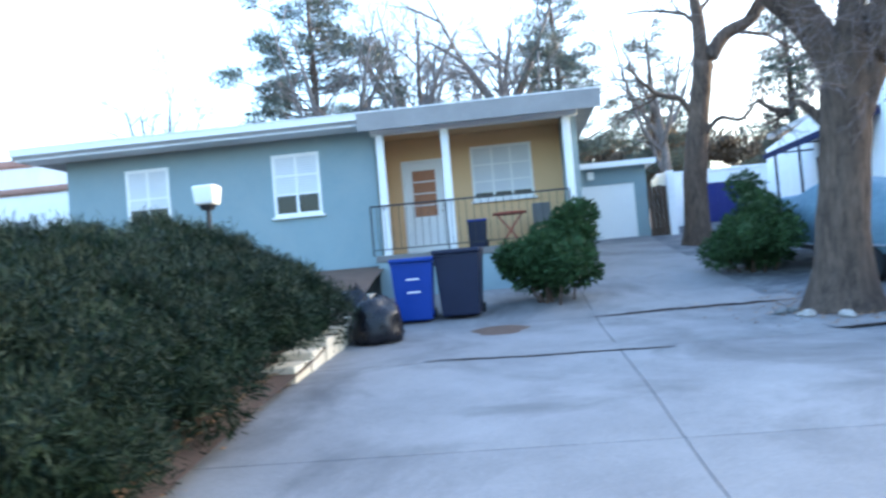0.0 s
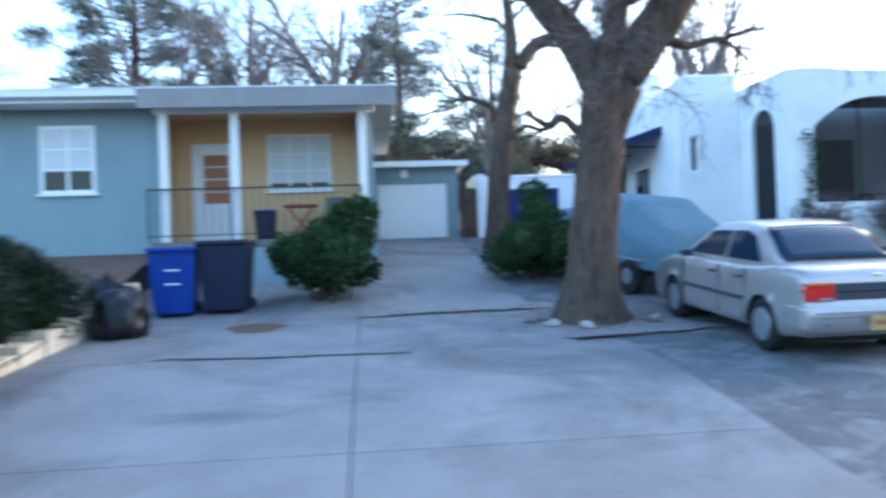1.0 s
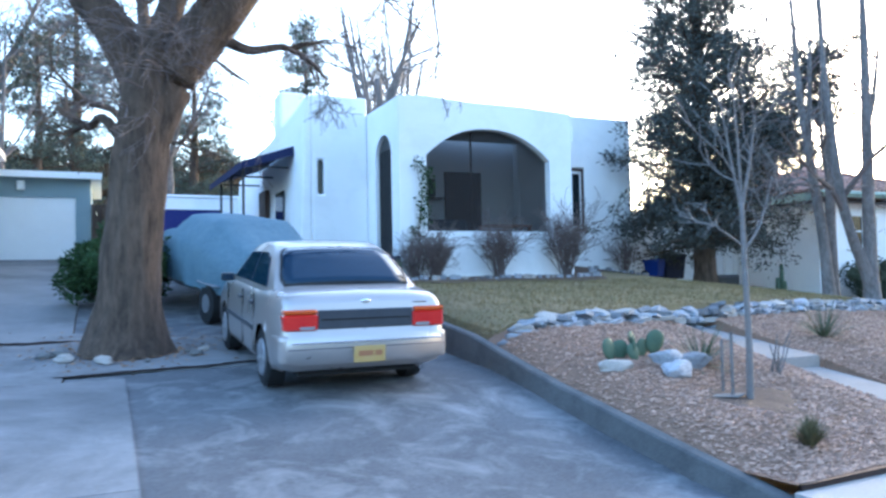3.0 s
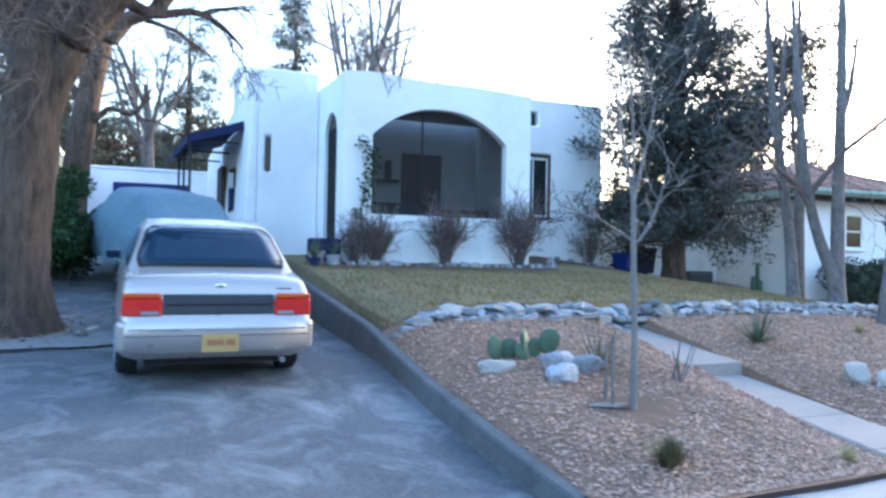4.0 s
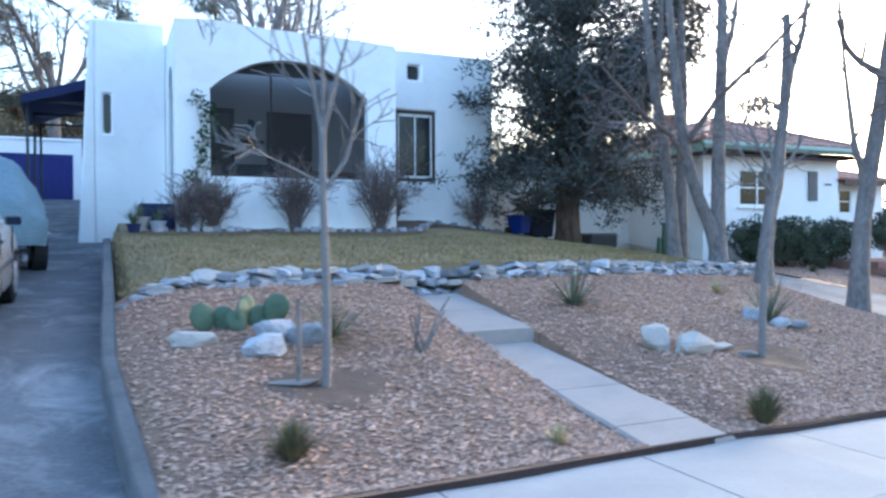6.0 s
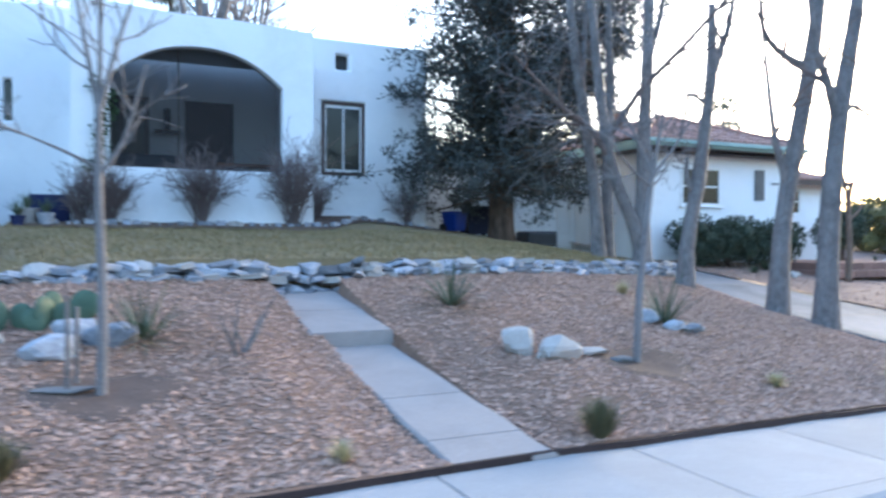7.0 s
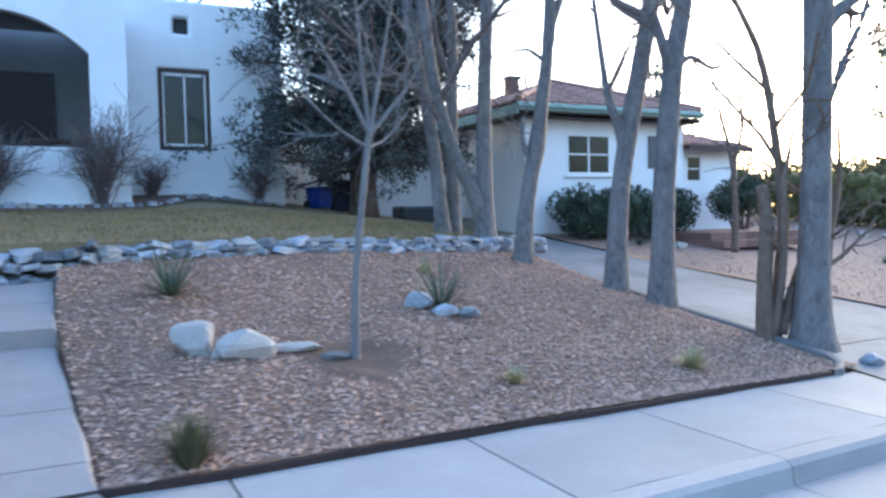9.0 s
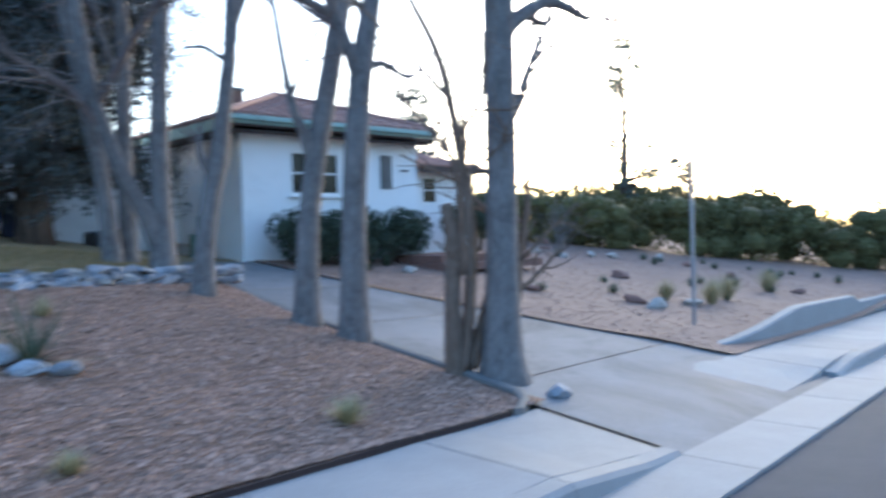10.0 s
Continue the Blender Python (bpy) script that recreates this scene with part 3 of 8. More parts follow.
# left side of the porch, with the tall narrow arch
soften(part("wall", arch_wall(-(WING + 0.4), -(FRONT + 0.28), 1.2, 5.02, -15.05, -14.15, 1.75, 3.95, 4.40, 0.22, Matrix.Translation((9.82, 0, 0)) @ Matrix.Rotation(-math.pi / 2, 4, "Z"), n=16), M["stucco_white"], white))
soften(part("wall", holed_wall(-WING, -(FRONT + 0.28), 1.2, 4.98, [], 0.22, Matrix.Translation((13.50, 0, 0)) @ Matrix.Rotation(-math.pi / 2, 4, "Z")), M["stucco_white"], white))
# wing and main front
soften(part("wall", holed_wall(13.5, 16.75, 1.2, 5.38, [(14.40, 15.33, 2.575, 4.10), (14.70, 14.98, 4.76, 5.07)], 0.28, pose(0, WING, 0)), M["stucco_white"], white))
soften(part("wall", holed_wall(8.60, 9.82, 1.2, 5.38, [(8.74, 8.87, 3.30, 4.02)], 0.28, pose(0, WING, 0)), M["stucco_white"], white))
soften(part("wall", boxes((16.47, 16.75, WING + 0.28, 24.0, 1.0, 5.3)), M["stucco_white"], white))
bm = bmesh.new()
vs = box(bm, 8.30, 8.60, WING + 0.004, 24.0, 1.2, 5.36)
for v in vs:
    if v.co.z > 5 and v.co.x < 8.4:
        v.co.x = 8.52
    if v.co.z > 5 and v.co.y > 20:
        v.co.z = 4.6
soften(part("wall", bm, M["stucco_white"], white))
soften(part("chimney", boxes((8.5, 9.15, 18.0, 18.7, 4.8, 6.0), bevel=0.05), M["stucco_white"], white))
part("roof", boxes((8.6, 16.5, WING + 0.28, 24.0, 4.9, 5.05)), M["roof_gravel"], white)
part("roof", boxes((10.04, 13.5, FRONT + 0.28, WING + 0.1, 4.6, 4.75)), M["roof_gravel"], white)
soften(part("wall", boxes((9.82, 13.95, 15.965, 16.2, 1.2, 4.9)), M["stucco_white"], white))
part("porch_floor", boxes((10.04, 13.5, FRONT + 0.28, 15.96, 1.2, 1.75)), M["concrete"], white)

# ---- blue house ----
blue = thing("blue_house", "blue-grey stucco bungalow with a flat roof and corner porch", "house")
part("wall", holed_wall(-9.35, -2.4, 1.0, 4.82, [(-8.0, -7.0, 3.15, 4.47), (-4.68, -3.62, 3.13, 4.48)], 0.25, pose(0, 15.45, 0)), M["stucco_blue"], blue)
part("wall", boxes((-9.35, -9.1, 15.7, 23, 1.0, 4.82)), M["stucco_blue"], blue)
part("wall", boxes((1.62, 1.88, 15.3, 21.9, 1.0, 4.82)), M["stucco_blue"], blue)
part("wall", boxes((-2.62, -2.4, 15.7, 16.62, 1.0, 4.82)), M["stucco_ochre"], blue)
part("wall", holed_wall(-2.4, 1.62, 1.9, 4.82, [(-2.02, -1.02, 2.07, 4.24), (-0.42, 0.96, 3.18, 4.42)], 0.2, pose(0, 16.62, 0)), M["stucco_ochre"], blue)
part("porch_floor", boxes((-2.4, 1.9, 14.95, 16.62, 0.8, 2.07)), M["curb"], blue)
part("roof", boxes((-10.15, 2.35, 14.74, 23.2, 4.83, 5.02), bevel=0.01), M["eave"], blue)
part("fascia", boxes((-10.17, -2.6, 14.70, 14.735, 4.90, 5.03), bevel=0.004), M["paint_white"], blue)
part("fascia", boxes((-2.598, 2.36, 14.70, 14.735, 4.66, 5.03), bevel=0.004), M["eave"], blue, "deep porch board, the shadow on it put into its grey")
part("roof_edge", boxes((-10.18, 2.37, 14.69, 14.76, 5.032, 5.06), bevel=0.006), M["paint_white"], blue)
for x in (-2.22, -0.85, 1.66):
    part("porch_post", boxes((x - 0.08, x + 0.08, 15.08, 15.24, 2.07, 4.83), bevel=0.01), M["paint_white"], blue)

garage = thing("garage", "small blue-grey garage with a white door", "garage")
part("wall", holed_wall(1.87, 4.40, 1.6, 4.28, [(2.03, 4.05, 1.6, 3.78)], 0.2, pose(0, 22.0, 0)), M["stucco_blue"], garage)
part("wall", boxes((4.2, 4.4, 22.2, 27, 1.6, 4.28)), M["stucco_blue"], garage)
part("roof", boxes((1.7, 4.65, 21.7, 27, 4.28, 4.40)), M["paint_white"], garage)
door = part("garage_door", boxes((2.03, 4.05, 22.04, 22.10, 2.0, 3.78)), M["paint_white"], garage, "white panelled overhead door")
for k in range(4):
    part("door_panel", boxes((2.04, 4.04, 22.03, 22.04, 2.13 + 0.412 * k, 2.536 + 0.412 * k)), M["paint_white"], door)
part("wall_lamp", boxes((2.72, 2.9, 21.85, 22.0, 3.95, 4.18), bevel=0.02), M["globe"], garage, "small white wall lamp")
part("fascia", boxes((1.68, 4.67, 21.66, 21.7, 4.25, 4.41)), M["paint_white"], garage)

# ---- tile-roofed house ----
tile_house = thing("tile_roof_house", "white stucco house with a red tile hip roof", "house")
part("wall", holed_wall(21.58, 26.1, 0.3, 3.3, [(22.66, 23.89, 2.08, 3.0)], 0.25, pose(0, 14.16, 0)), M["stucco_white"], tile_house)
part("wall", boxes((21.58, 21.83, 14.41, 20, 0.3, 3.3)), M["stucco_white"], tile_house)
part("wall", boxes((16.8, 21.58, 16.9, 17.15, 0.6, 3.25)), M["stucco_white"], tile_house)


# ---- plants: tools ----
def rng_of(seed):
    return np.random.default_rng(seed)


def foliage(lumps, count, length, width, seed, up=0.5, spread=0.7, depth=0.3):
    """Many small pointed leaf sprays over the outside of a heap of ellipsoids (x, y, z, rx, ry, rz)."""
    r = rng_of(seed)
    L = np.array(lumps, float)
    area = (L[:, 3] * L[:, 4] + L[:, 3] * L[:, 5] + L[:, 4] * L[:, 5])
    which = r.choice(len(L), size=count, p=area / area.sum())
    n = r.normal(size=(count, 3))
    n /= np.linalg.norm(n, axis=1)[:, None]
    c, s = L[which, :3], L[which, 3:]
    p = c + n * s * (1.03 - depth * r.random((count, 1)) ** 1.6)
    keep = np.ones(count, bool)
    for k in range(len(L)):
        q = (p - L[k, :3]) / L[k, 3:]
        keep &= (np.einsum("ij,ij->i", q, q) > 0.55) | (which == k)
    p, n, s = p[keep], n[keep], s[keep]
    m = len(p)
    d = n / s
    d /= np.linalg.norm(d, axis=1)[:, None]
    d = d + np.array([0, 0, up]) + r.normal(size=(m, 3)) * spread
    d /= np.linalg.norm(d, axis=1)[:, None]
    a = np.cross(d, r.normal(size=(m, 3)))
    a /= np.linalg.norm(a, axis=1)[:, None] + 1e-9
    ln = length * (0.6 + 0.8 * r.random((m, 1)))
    wd = width * (0.6 + 0.8 * r.random((m, 1)))
    b = np.cross(d, a)
    mid = p + d * ln * 0.5 + b * wd * 0.3
    tip = p + d * ln + b * (r.random((m, 1)) - 0.5) * wd
    verts = np.stack([p, mid + a * wd * 0.5, tip, mid - a * wd * 0.5], 1).reshape(-1, 3)
    return verts.tolist(), np.arange(m * 4).reshape(-1, 4).tolist()


def core(lumps, k=0.78, n=10):
    """Dense heart, added to block light in a bush: the same heap, a little smaller."""
    bm = bmesh.new()
    for x, y, z, a, b, c in lumps:
        r = bmesh.ops.create_uvsphere(bm, u_segments=n, v_segments=n // 2 + 1, radius=1.0)
        for v in r["verts"]:
            q = v.co * (1 + 0.16 * noise.noise(v.co * 2.3 + Vector((x, y, z))))
            v.co = Vector((x + q.x * a * k, y + q.y * b * k, z + q.z * c * k))
    return bm


def shoot(start, d, length, r0, rnd, steps=5, bend=0.25, lift=0.0, r1=0.3):
    pts, radii = [Vector(start)], [r0]
    d = Vector(d).normalized()
    for i in range(steps):
        d = (d + Vector((rnd.gauss(0, bend), rnd.gauss(0, bend), rnd.gauss(0, bend) + lift)) * 0.6).normalized()
        pts.append(pts[-1] + d * length / steps)
        radii.append(r0 * (1 - (1 - r1) * (i + 1) / steps))
    return pts, radii


def branch_out(V, F, pts, radii, level, rnd, kids=3, shrink=0.62, spread=0.8, lift=0.05, thin=0.012, droop=0.0, start=0.35):
    if level == 0:
        return
    total = sum((b - a).length for a, b in zip(pts, pts[1:]))
    for _ in range(kids):
        k = rnd.uniform(start, 1.0) * (len(pts) - 1)
        i = min(int(k), len(pts) - 2)
        p = pts[i].lerp(pts[i + 1], k - i)
        r = radii[i] + (radii[i + 1] - radii[i]) * (k - i)
        d = (pts[i + 1] - pts[i]).normalized()
        side = d.cross(Vector((rnd.gauss(0, 1), rnd.gauss(0, 1), rnd.gauss(0, 1)))).normalized()
        q, w = shoot(p, d * rnd.uniform(0.5, 1.0) + side * spread, total * shrink * rnd.uniform(0.7, 1.25), max(thin * 0.5, min(r * 0.62, 0.045 + r * 0.12, r - 0.001)), rnd, 4, 0.28, lift - droop, 0.35)
        tube(V, F, q, [max(x, 0.004) for x in w], 6 if w[0] > 0.04 else (4 if w[0] > 0.015 else 3), cap=False)
        branch_out(V, F, q, w, level - 1, rnd, kids, shrink, spread, lift, thin, droop, 0.25)


def bare_tree(name, label, base, trunk, limbs, seed, levels=4, kids=4, bark="bark", group="", twig="twig", shrink=0.6, spread=0.8, lift=0.04, droop=0.0, sides=12, lump=0.0, flare=0.0):
    """trunk: (pts, radii); limbs: list of (pts, radii) in world metres."""
    rnd = random.Random(seed)
    tree = thing(name, label, "tree", group, Matrix.Translation(base))
    inv = -Vector(base)

    def rings(pts, radii, n, rough):
        V, F = [], []
        fine, rr = [], []
        pts = [Vector(p) for p in pts]
        for i in range(len(pts) - 1):
            for k in range(6):
                t = k / 6
                p0, p1, p2, p3 = pts[max(i - 1, 0)], pts[i], pts[i + 1], pts[min(i + 2, len(pts) - 1)]
                fine.append(0.5 * ((2 * p1) + (p2 - p0) * t + (2 * p0 - 5 * p1 + 4 * p2 - p3) * t * t + (3 * p1 - p0 - 3 * p2 + p3) * t ** 3))
                rr.append(radii[i] + (radii[i + 1] - radii[i]) * t)
        fine.append(pts[-1])
        rr.append(radii[-1])
        tube(V, F, [p + inv for p in fine], rr, n)
        if rough:
            W = []
            for i, v in enumerate(V):
                c = fine[i // n] + inv
                d = Vector(v) - c
                a = i % n
                h = max(0.0, 1 - (c.z) / 0.7)
                f = 1 + rough * noise.noise(Vector((a * 1.9, c.z * 0.8, seed))) + rough * 0.7 * noise.noise(Vector((a * 0.9 + 7, c.z * 2.2, seed))) + flare * h * h * (0.6 + 0.6 * abs(noise.noise(Vector((a * 0.8, 0, seed * 3.0)))))
                W.append(tuple(c + d * f))
            V = W
        return V, F, fine, rr
    V, F, fine, rr = rings(*trunk, sides, lump)
    part("trunk", (V, F), M[bark], tree, smooth=True)
    TV, TF = [], []
    for pts, radii in limbs:
        V, F, fine, rr = rings(pts, radii, max(8, sides - 2), lump * 0.8)
        part("limb", (V, F), M[bark], tree, smooth=True)
        branch_out(TV, TF, [p + inv for p in fine], rr, levels, rnd, kids, shrink, spread, lift, 0.012, droop)
    if TV:
        tagged(part("twig_growth", (TV, TF), M[twig], tree), kind="stuff")
    return tree


# ---- old cottonwood between the drives ----
def hanging_twigs(tree, base, spots, seed, mat="twig"):
    """Thin twigs that sprout from the limbs and hang down: spots are (x, y, z, reach, number)."""
    rnd = random.Random(seed)
    V, F = [], []
    for x, y, z, reach, number in spots:
        for _ in range(number):
            p = Vector((x - base[0] + rnd.gauss(0, 0.22), y - base[1] + rnd.gauss(0, 0.22), z - base[2] + rnd.gauss(0, 0.2)))
            a = rnd.uniform(0, 6.283)
            q, w = shoot(p, (math.cos(a), math.sin(a) - 0.4, rnd.uniform(-0.3, 1.0)), reach * rnd.uniform(0.5, 1.2), rnd.uniform(0.007, 0.014), rnd, 6, 0.3, -0.22, 0.3)
            tube(V, F, q, w, 4, cap=False)
            branch_out(V, F, q, w, 2, rnd, 3, 0.5, 0.8, -0.1, 0.006)
    tagged(part("hanging_growth", (V, F), M[mat], tree), kind="stuff")


OLD = (5.0, 10.75, 0.66)
old = bare_tree("old_tree", "massive old bare tree with furrowed brown bark between the driveways", OLD,
                ([(4.98, 10.75, 0.4), (4.98, 10.75, 0.8), (5.01, 10.7, 1.5), (5.07, 10.63, 2.4), (5.14, 10.55, 3.3), (5.24, 10.5, 4.1), (5.32, 10.48, 4.7)], [0.47, 0.42, 0.37, 0.335, 0.32, 0.31, 0.16]),
                [([(5.2, 10.52, 3.3), (5.08, 10.58, 4.1), (4.78, 10.68, 4.8), (4.4, 10.8, 5.35), (3.85, 10.95, 6.3), (3.2, 11.1, 7.8)], [0.16, 0.22, 0.24, 0.23, 0.18, 0.08]),
                 ([(5.2, 10.54, 3.0), (5.42, 10.5, 3.9), (5.75, 10.45, 4.55), (6.2, 10.38, 5.2), (6.6, 10.3, 6.1), (6.9, 10.2, 7.8)], [0.18, 0.27, 0.30, 0.31, 0.26, 0.09]),
                 ([(5.3, 10.5, 4.3), (5.5, 10.75, 5.1), (5.75, 11.0, 5.9), (5.8, 11.2, 7.4)], [0.24, 0.17, 0.13, 0.06]),
                 ([(5.0, 10.7, 3.2), (4.7, 10.95, 3.65), (4.5, 11.05, 3.55), (4.15, 11.15, 3.8)], [0.09, 0.06, 0.05, 0.03]),
                 ([(6.0, 10.4, 4.75), (6.45, 10.5, 4.6), (6.95, 10.6, 4.72), (7.3, 10.7, 4.62), (7.6, 10.7, 4.35)], [0.09, 0.06, 0.045, 0.03, 0.015])],
                11, levels=3, kids=5, twig="bark", droop=0.12, lump=0.16, sides=30, flare=0.5, shrink=0.46)
hanging_twigs(old, OLD, [(4.6, 10.6, 4.95, 0.9, 12), (5.2, 10.3, 4.5, 1.0, 16), (5.5, 10.2, 4.2, 1.0, 12), (5.95, 10.2, 4.9, 1.0, 14), (6.35, 10.2, 5.5, 1.1, 12), (5.1, 10.25, 3.6, 0.9, 10), (5.7, 11.0, 5.7, 1.3, 10), (3.9, 10.9, 6.1, 1.6, 14), (7.1, 10.6, 4.7, 0.9, 8), (6.7, 10.3, 6.4, 1.6, 10)], 16)
# the long branch that reaches over to the white house and droops
V, F = [], []
reach = [Vector(q) - Vector(OLD) for q in ((6.55, 10.3, 5.9), (7.6, 10.8, 7.0), (8.9, 11.5, 7.35), (9.75, 11.95, 6.7), (9.95, 12.05, 5.6), (9.9, 12.1, 4.95), (10.12, 12.1, 4.3))]
tube(V, F, reach, [0.10, 0.075, 0.05, 0.03, 0.02, 0.014, 0.006], 8)
rnd = random.Random(18)
branch_out(V, F, reach[3:], [0.03, 0.02, 0.014, 0.006], 2, rnd, 7, 0.3, 0.9, -0.05, 0.008)
part("limb", (V, F), M["bark"], old, smooth=True)
bare_tree("old_tree", "large bare tree with forked trunk beside the concrete drive", (5.1, 19.4, 1.8),
          ([(5.1, 19.4, 1.4), (5.12, 19.4, 2.4), (5.18, 19.4, 3.6), (5.38, 19.3, 5.0), (5.6, 19.2, 6.4)], [0.40, 0.32, 0.29, 0.27, 0.25]),
          [([(5.5, 19.25, 5.9), (5.6, 19.3, 7.4), (5.4, 19.4, 9.5)], [0.22, 0.17, 0.06]),
           ([(5.55, 19.22, 6.1), (6.15, 19.2, 7.0), (6.9, 19.0, 7.4), (7.6, 18.9, 8.6)], [0.22, 0.18, 0.14, 0.06]),
           ([(5.3, 19.3, 4.9), (4.95, 19.2, 5.5), (4.3, 19.0, 5.7), (3.6, 18.8, 6.4)], [0.10, 0.08, 0.06, 0.02]),
           ([(5.3, 19.3, 4.3), (5.8, 19.1, 4.9), (6.3, 18.9, 4.8), (6.7, 18.8, 5.2)], [0.08, 0.06, 0.05, 0.02])],
          12, levels=4, kids=4, twig="bark", droop=0.08, lump=0.08, sides=16, flare=0.3, shrink=0.5)

# ---- trees along the right-hand drive ----
def slim(base, pts, radii, limbs, seed, label, bark="bark_grey", **more):
    pts = [(pts[0][0], pts[0][1], pts[0][2] - 0.35)] + pts[1:]
    return bare_tree("street_tree", label, base, (pts, radii), limbs, seed, bark=bark, group="trees along the right driveway", **more)


slim((19.14, 8.33, 0.3), [(19.14, 8.33, 0.2), (19.17, 8.33, 0.8), (19.27, 8.33, 1.76), (19.54, 8.33, 2.97), (19.75, 8.33, 3.89), (19.88, 8.33, 4.63), (20.0, 8.33, 5.6)], [0.17, 0.135, 0.122, 0.122, 0.12, 0.10, 0.08],
     [([(19.7, 8.33, 3.7), (19.58, 8.33, 3.86), (19.14, 8.33, 4.01), (18.8, 8.33, 4.3), (18.66, 8.3, 4.9)], [0.08, 0.065, 0.05, 0.04, 0.02]),
      ([(19.34, 8.33, 1.9), (19.21, 8.33, 2.39), (19.04, 8.33, 2.78), (18.87, 8.33, 3.7), (18.72, 8.33, 4.6)], [0.07, 0.065, 0.05, 0.035, 0.015]),
      ([(19.75, 8.33, 3.9), (20.05, 8.4, 4.1), (20.25, 8.5, 4.0), (20.5, 8.5, 4.5)], [0.06, 0.045, 0.035, 0.015])],
     21, "slim bare tree with knobby grey trunk, leaning", levels=3, kids=3, lump=0.09, flare=0.25, shrink=0.45)
slim((19.33, 7.69, 0.1), [(19.33, 7.69, 0.0), (19.36, 7.69, 0.7), (19.41, 7.69, 1.74), (19.54, 7.69, 2.96), (19.72, 7.69, 3.83), (19.86, 7.69, 4.46), (20.05, 7.69, 5.6)], [0.19, 0.15, 0.135, 0.13, 0.11, 0.10, 0.07],
     [([(19.53, 7.69, 2.8), (19.46, 7.69, 3.1), (19.28, 7.69, 3.54), (19.06, 7.69, 3.97), (18.9, 7.69, 4.8)], [0.08, 0.075, 0.065, 0.05, 0.03]),
      ([(19.55, 7.69, 3.0), (19.85, 7.7, 3.2), (20.3, 7.7, 3.1), (20.7, 7.7, 3.5)], [0.05, 0.035, 0.025, 0.01])],
     22, "slim bare grey tree forking high above the drive", levels=3, kids=3, lump=0.09, flare=0.25, shrink=0.45)
slim((19.83, 5.95, -0.3), [(19.83, 5.95, -0.4), (19.84, 5.95, -0.1), (19.87, 5.95, 0.8), (19.9, 5.95, 1.68), (19.91, 5.95, 3.01), (19.94, 5.95, 4.02), (19.95, 5.95, 5.2)], [0.26, 0.20, 0.16, 0.15, 0.15, 0.16, 0.10],
     [([(19.93, 5.95, 3.0), (20.09, 5.95, 3.27), (20.4, 5.93, 3.5), (20.73, 5.9, 3.62), (21.2, 5.8, 3.5)], [0.09, 0.085, 0.07, 0.055, 0.03]),
      ([(19.93, 5.95, 2.2), (20.2, 5.95, 2.6), (20.41, 5.95, 2.98), (20.69, 5.95, 3.43), (20.95, 5.9, 4.3)], [0.05, 0.045, 0.04, 0.03, 0.012]),
      ([(19.93, 5.95, 3.7), (19.6, 5.9, 4.5), (19.4, 5.9, 5.8)], [0.10, 0.08, 0.03])],
     23, "bare grey street tree with flared foot at the drive corner", levels=3, kids=3, lump=0.07, flare=0.5, shrink=0.45)
slim((19.5, 6.25, -0.1), [(19.5, 6.25, -0.2), (19.47, 6.25, 0.5), (19.5, 6.25, 1.1), (19.43, 6.26, 1.52)], [0.105, 0.085, 0.075, 0.06],
     [([(19.62, 6.25, -0.15), (19.7, 6.25, 0.5), (19.76, 6.25, 1.21), (19.63, 6.25, 2.02), (19.4, 6.25, 2.88), (19.03, 6.25, 3.43), (18.75, 6.25, 3.91)], [0.075, 0.065, 0.06, 0.05, 0.04, 0.028, 0.012]),
      ([(19.66, 6.2, -0.1), (19.85, 6.15, 0.5), (20.1, 6.1, 1.14), (20.02, 6.1, 2.04), (20.15, 6.1, 3.2)], [0.06, 0.055, 0.05, 0.035, 0.012]),
      ([(19.85, 6.15, 0.5), (20.1, 6.0, 0.45), (20.2, 6.0, 1.0), (20.35, 6.0, 1.6), (20.3, 6.0, 2.4)], [0.05, 0.045, 0.04, 0.03, 0.01]),
      ([(19.55, 6.2, -0.1), (19.6, 6.12, 0.7), (19.58, 6.1, 1.5), (19.75, 6.1, 2.2)], [0.05, 0.042, 0.03, 0.012])],
     24, "gnarled many-stemmed bare shrub tree with a cut trunk", bark="shrub_bark", twig="shrub_bark", levels=2, kids=6, lump=0.14, flare=0.2, shrink=0.4, spread=1.0)
slim((18.5, 9.5, 0.7), [(18.47, 9.5, 0.5), (18.5, 9.5, 1.0), (18.62, 9.5, 1.75), (18.72, 9.5, 2.2), (18.82, 9.5, 2.82), (18.96, 9.5, 3.86), (18.97, 9.5, 5.0)], [0.15, 0.12, 0.105, 0.125, 0.095, 0.09, 0.06],
     [([(18.95, 9.5, 3.8), (19.15, 9.5, 4.3), (19.35, 9.5, 4.8), (19.5, 9.5, 5.8)], [0.07, 0.06, 0.05, 0.02]), ([(18.66, 9.5, 1.95), (18.5, 9.5, 2.25), (18.5, 9.5, 2.6)], [0.05, 0.04, 0.02]), ([(18.9, 9.5, 3.4), (18.6, 9.5, 3.55), (18.35, 9.5, 3.5)], [0.035, 0.025, 0.01])],
     25, "slim bare tree with a knobby grey trunk", levels=3, kids=3, lump=0.09, flare=0.25, shrink=0.45)
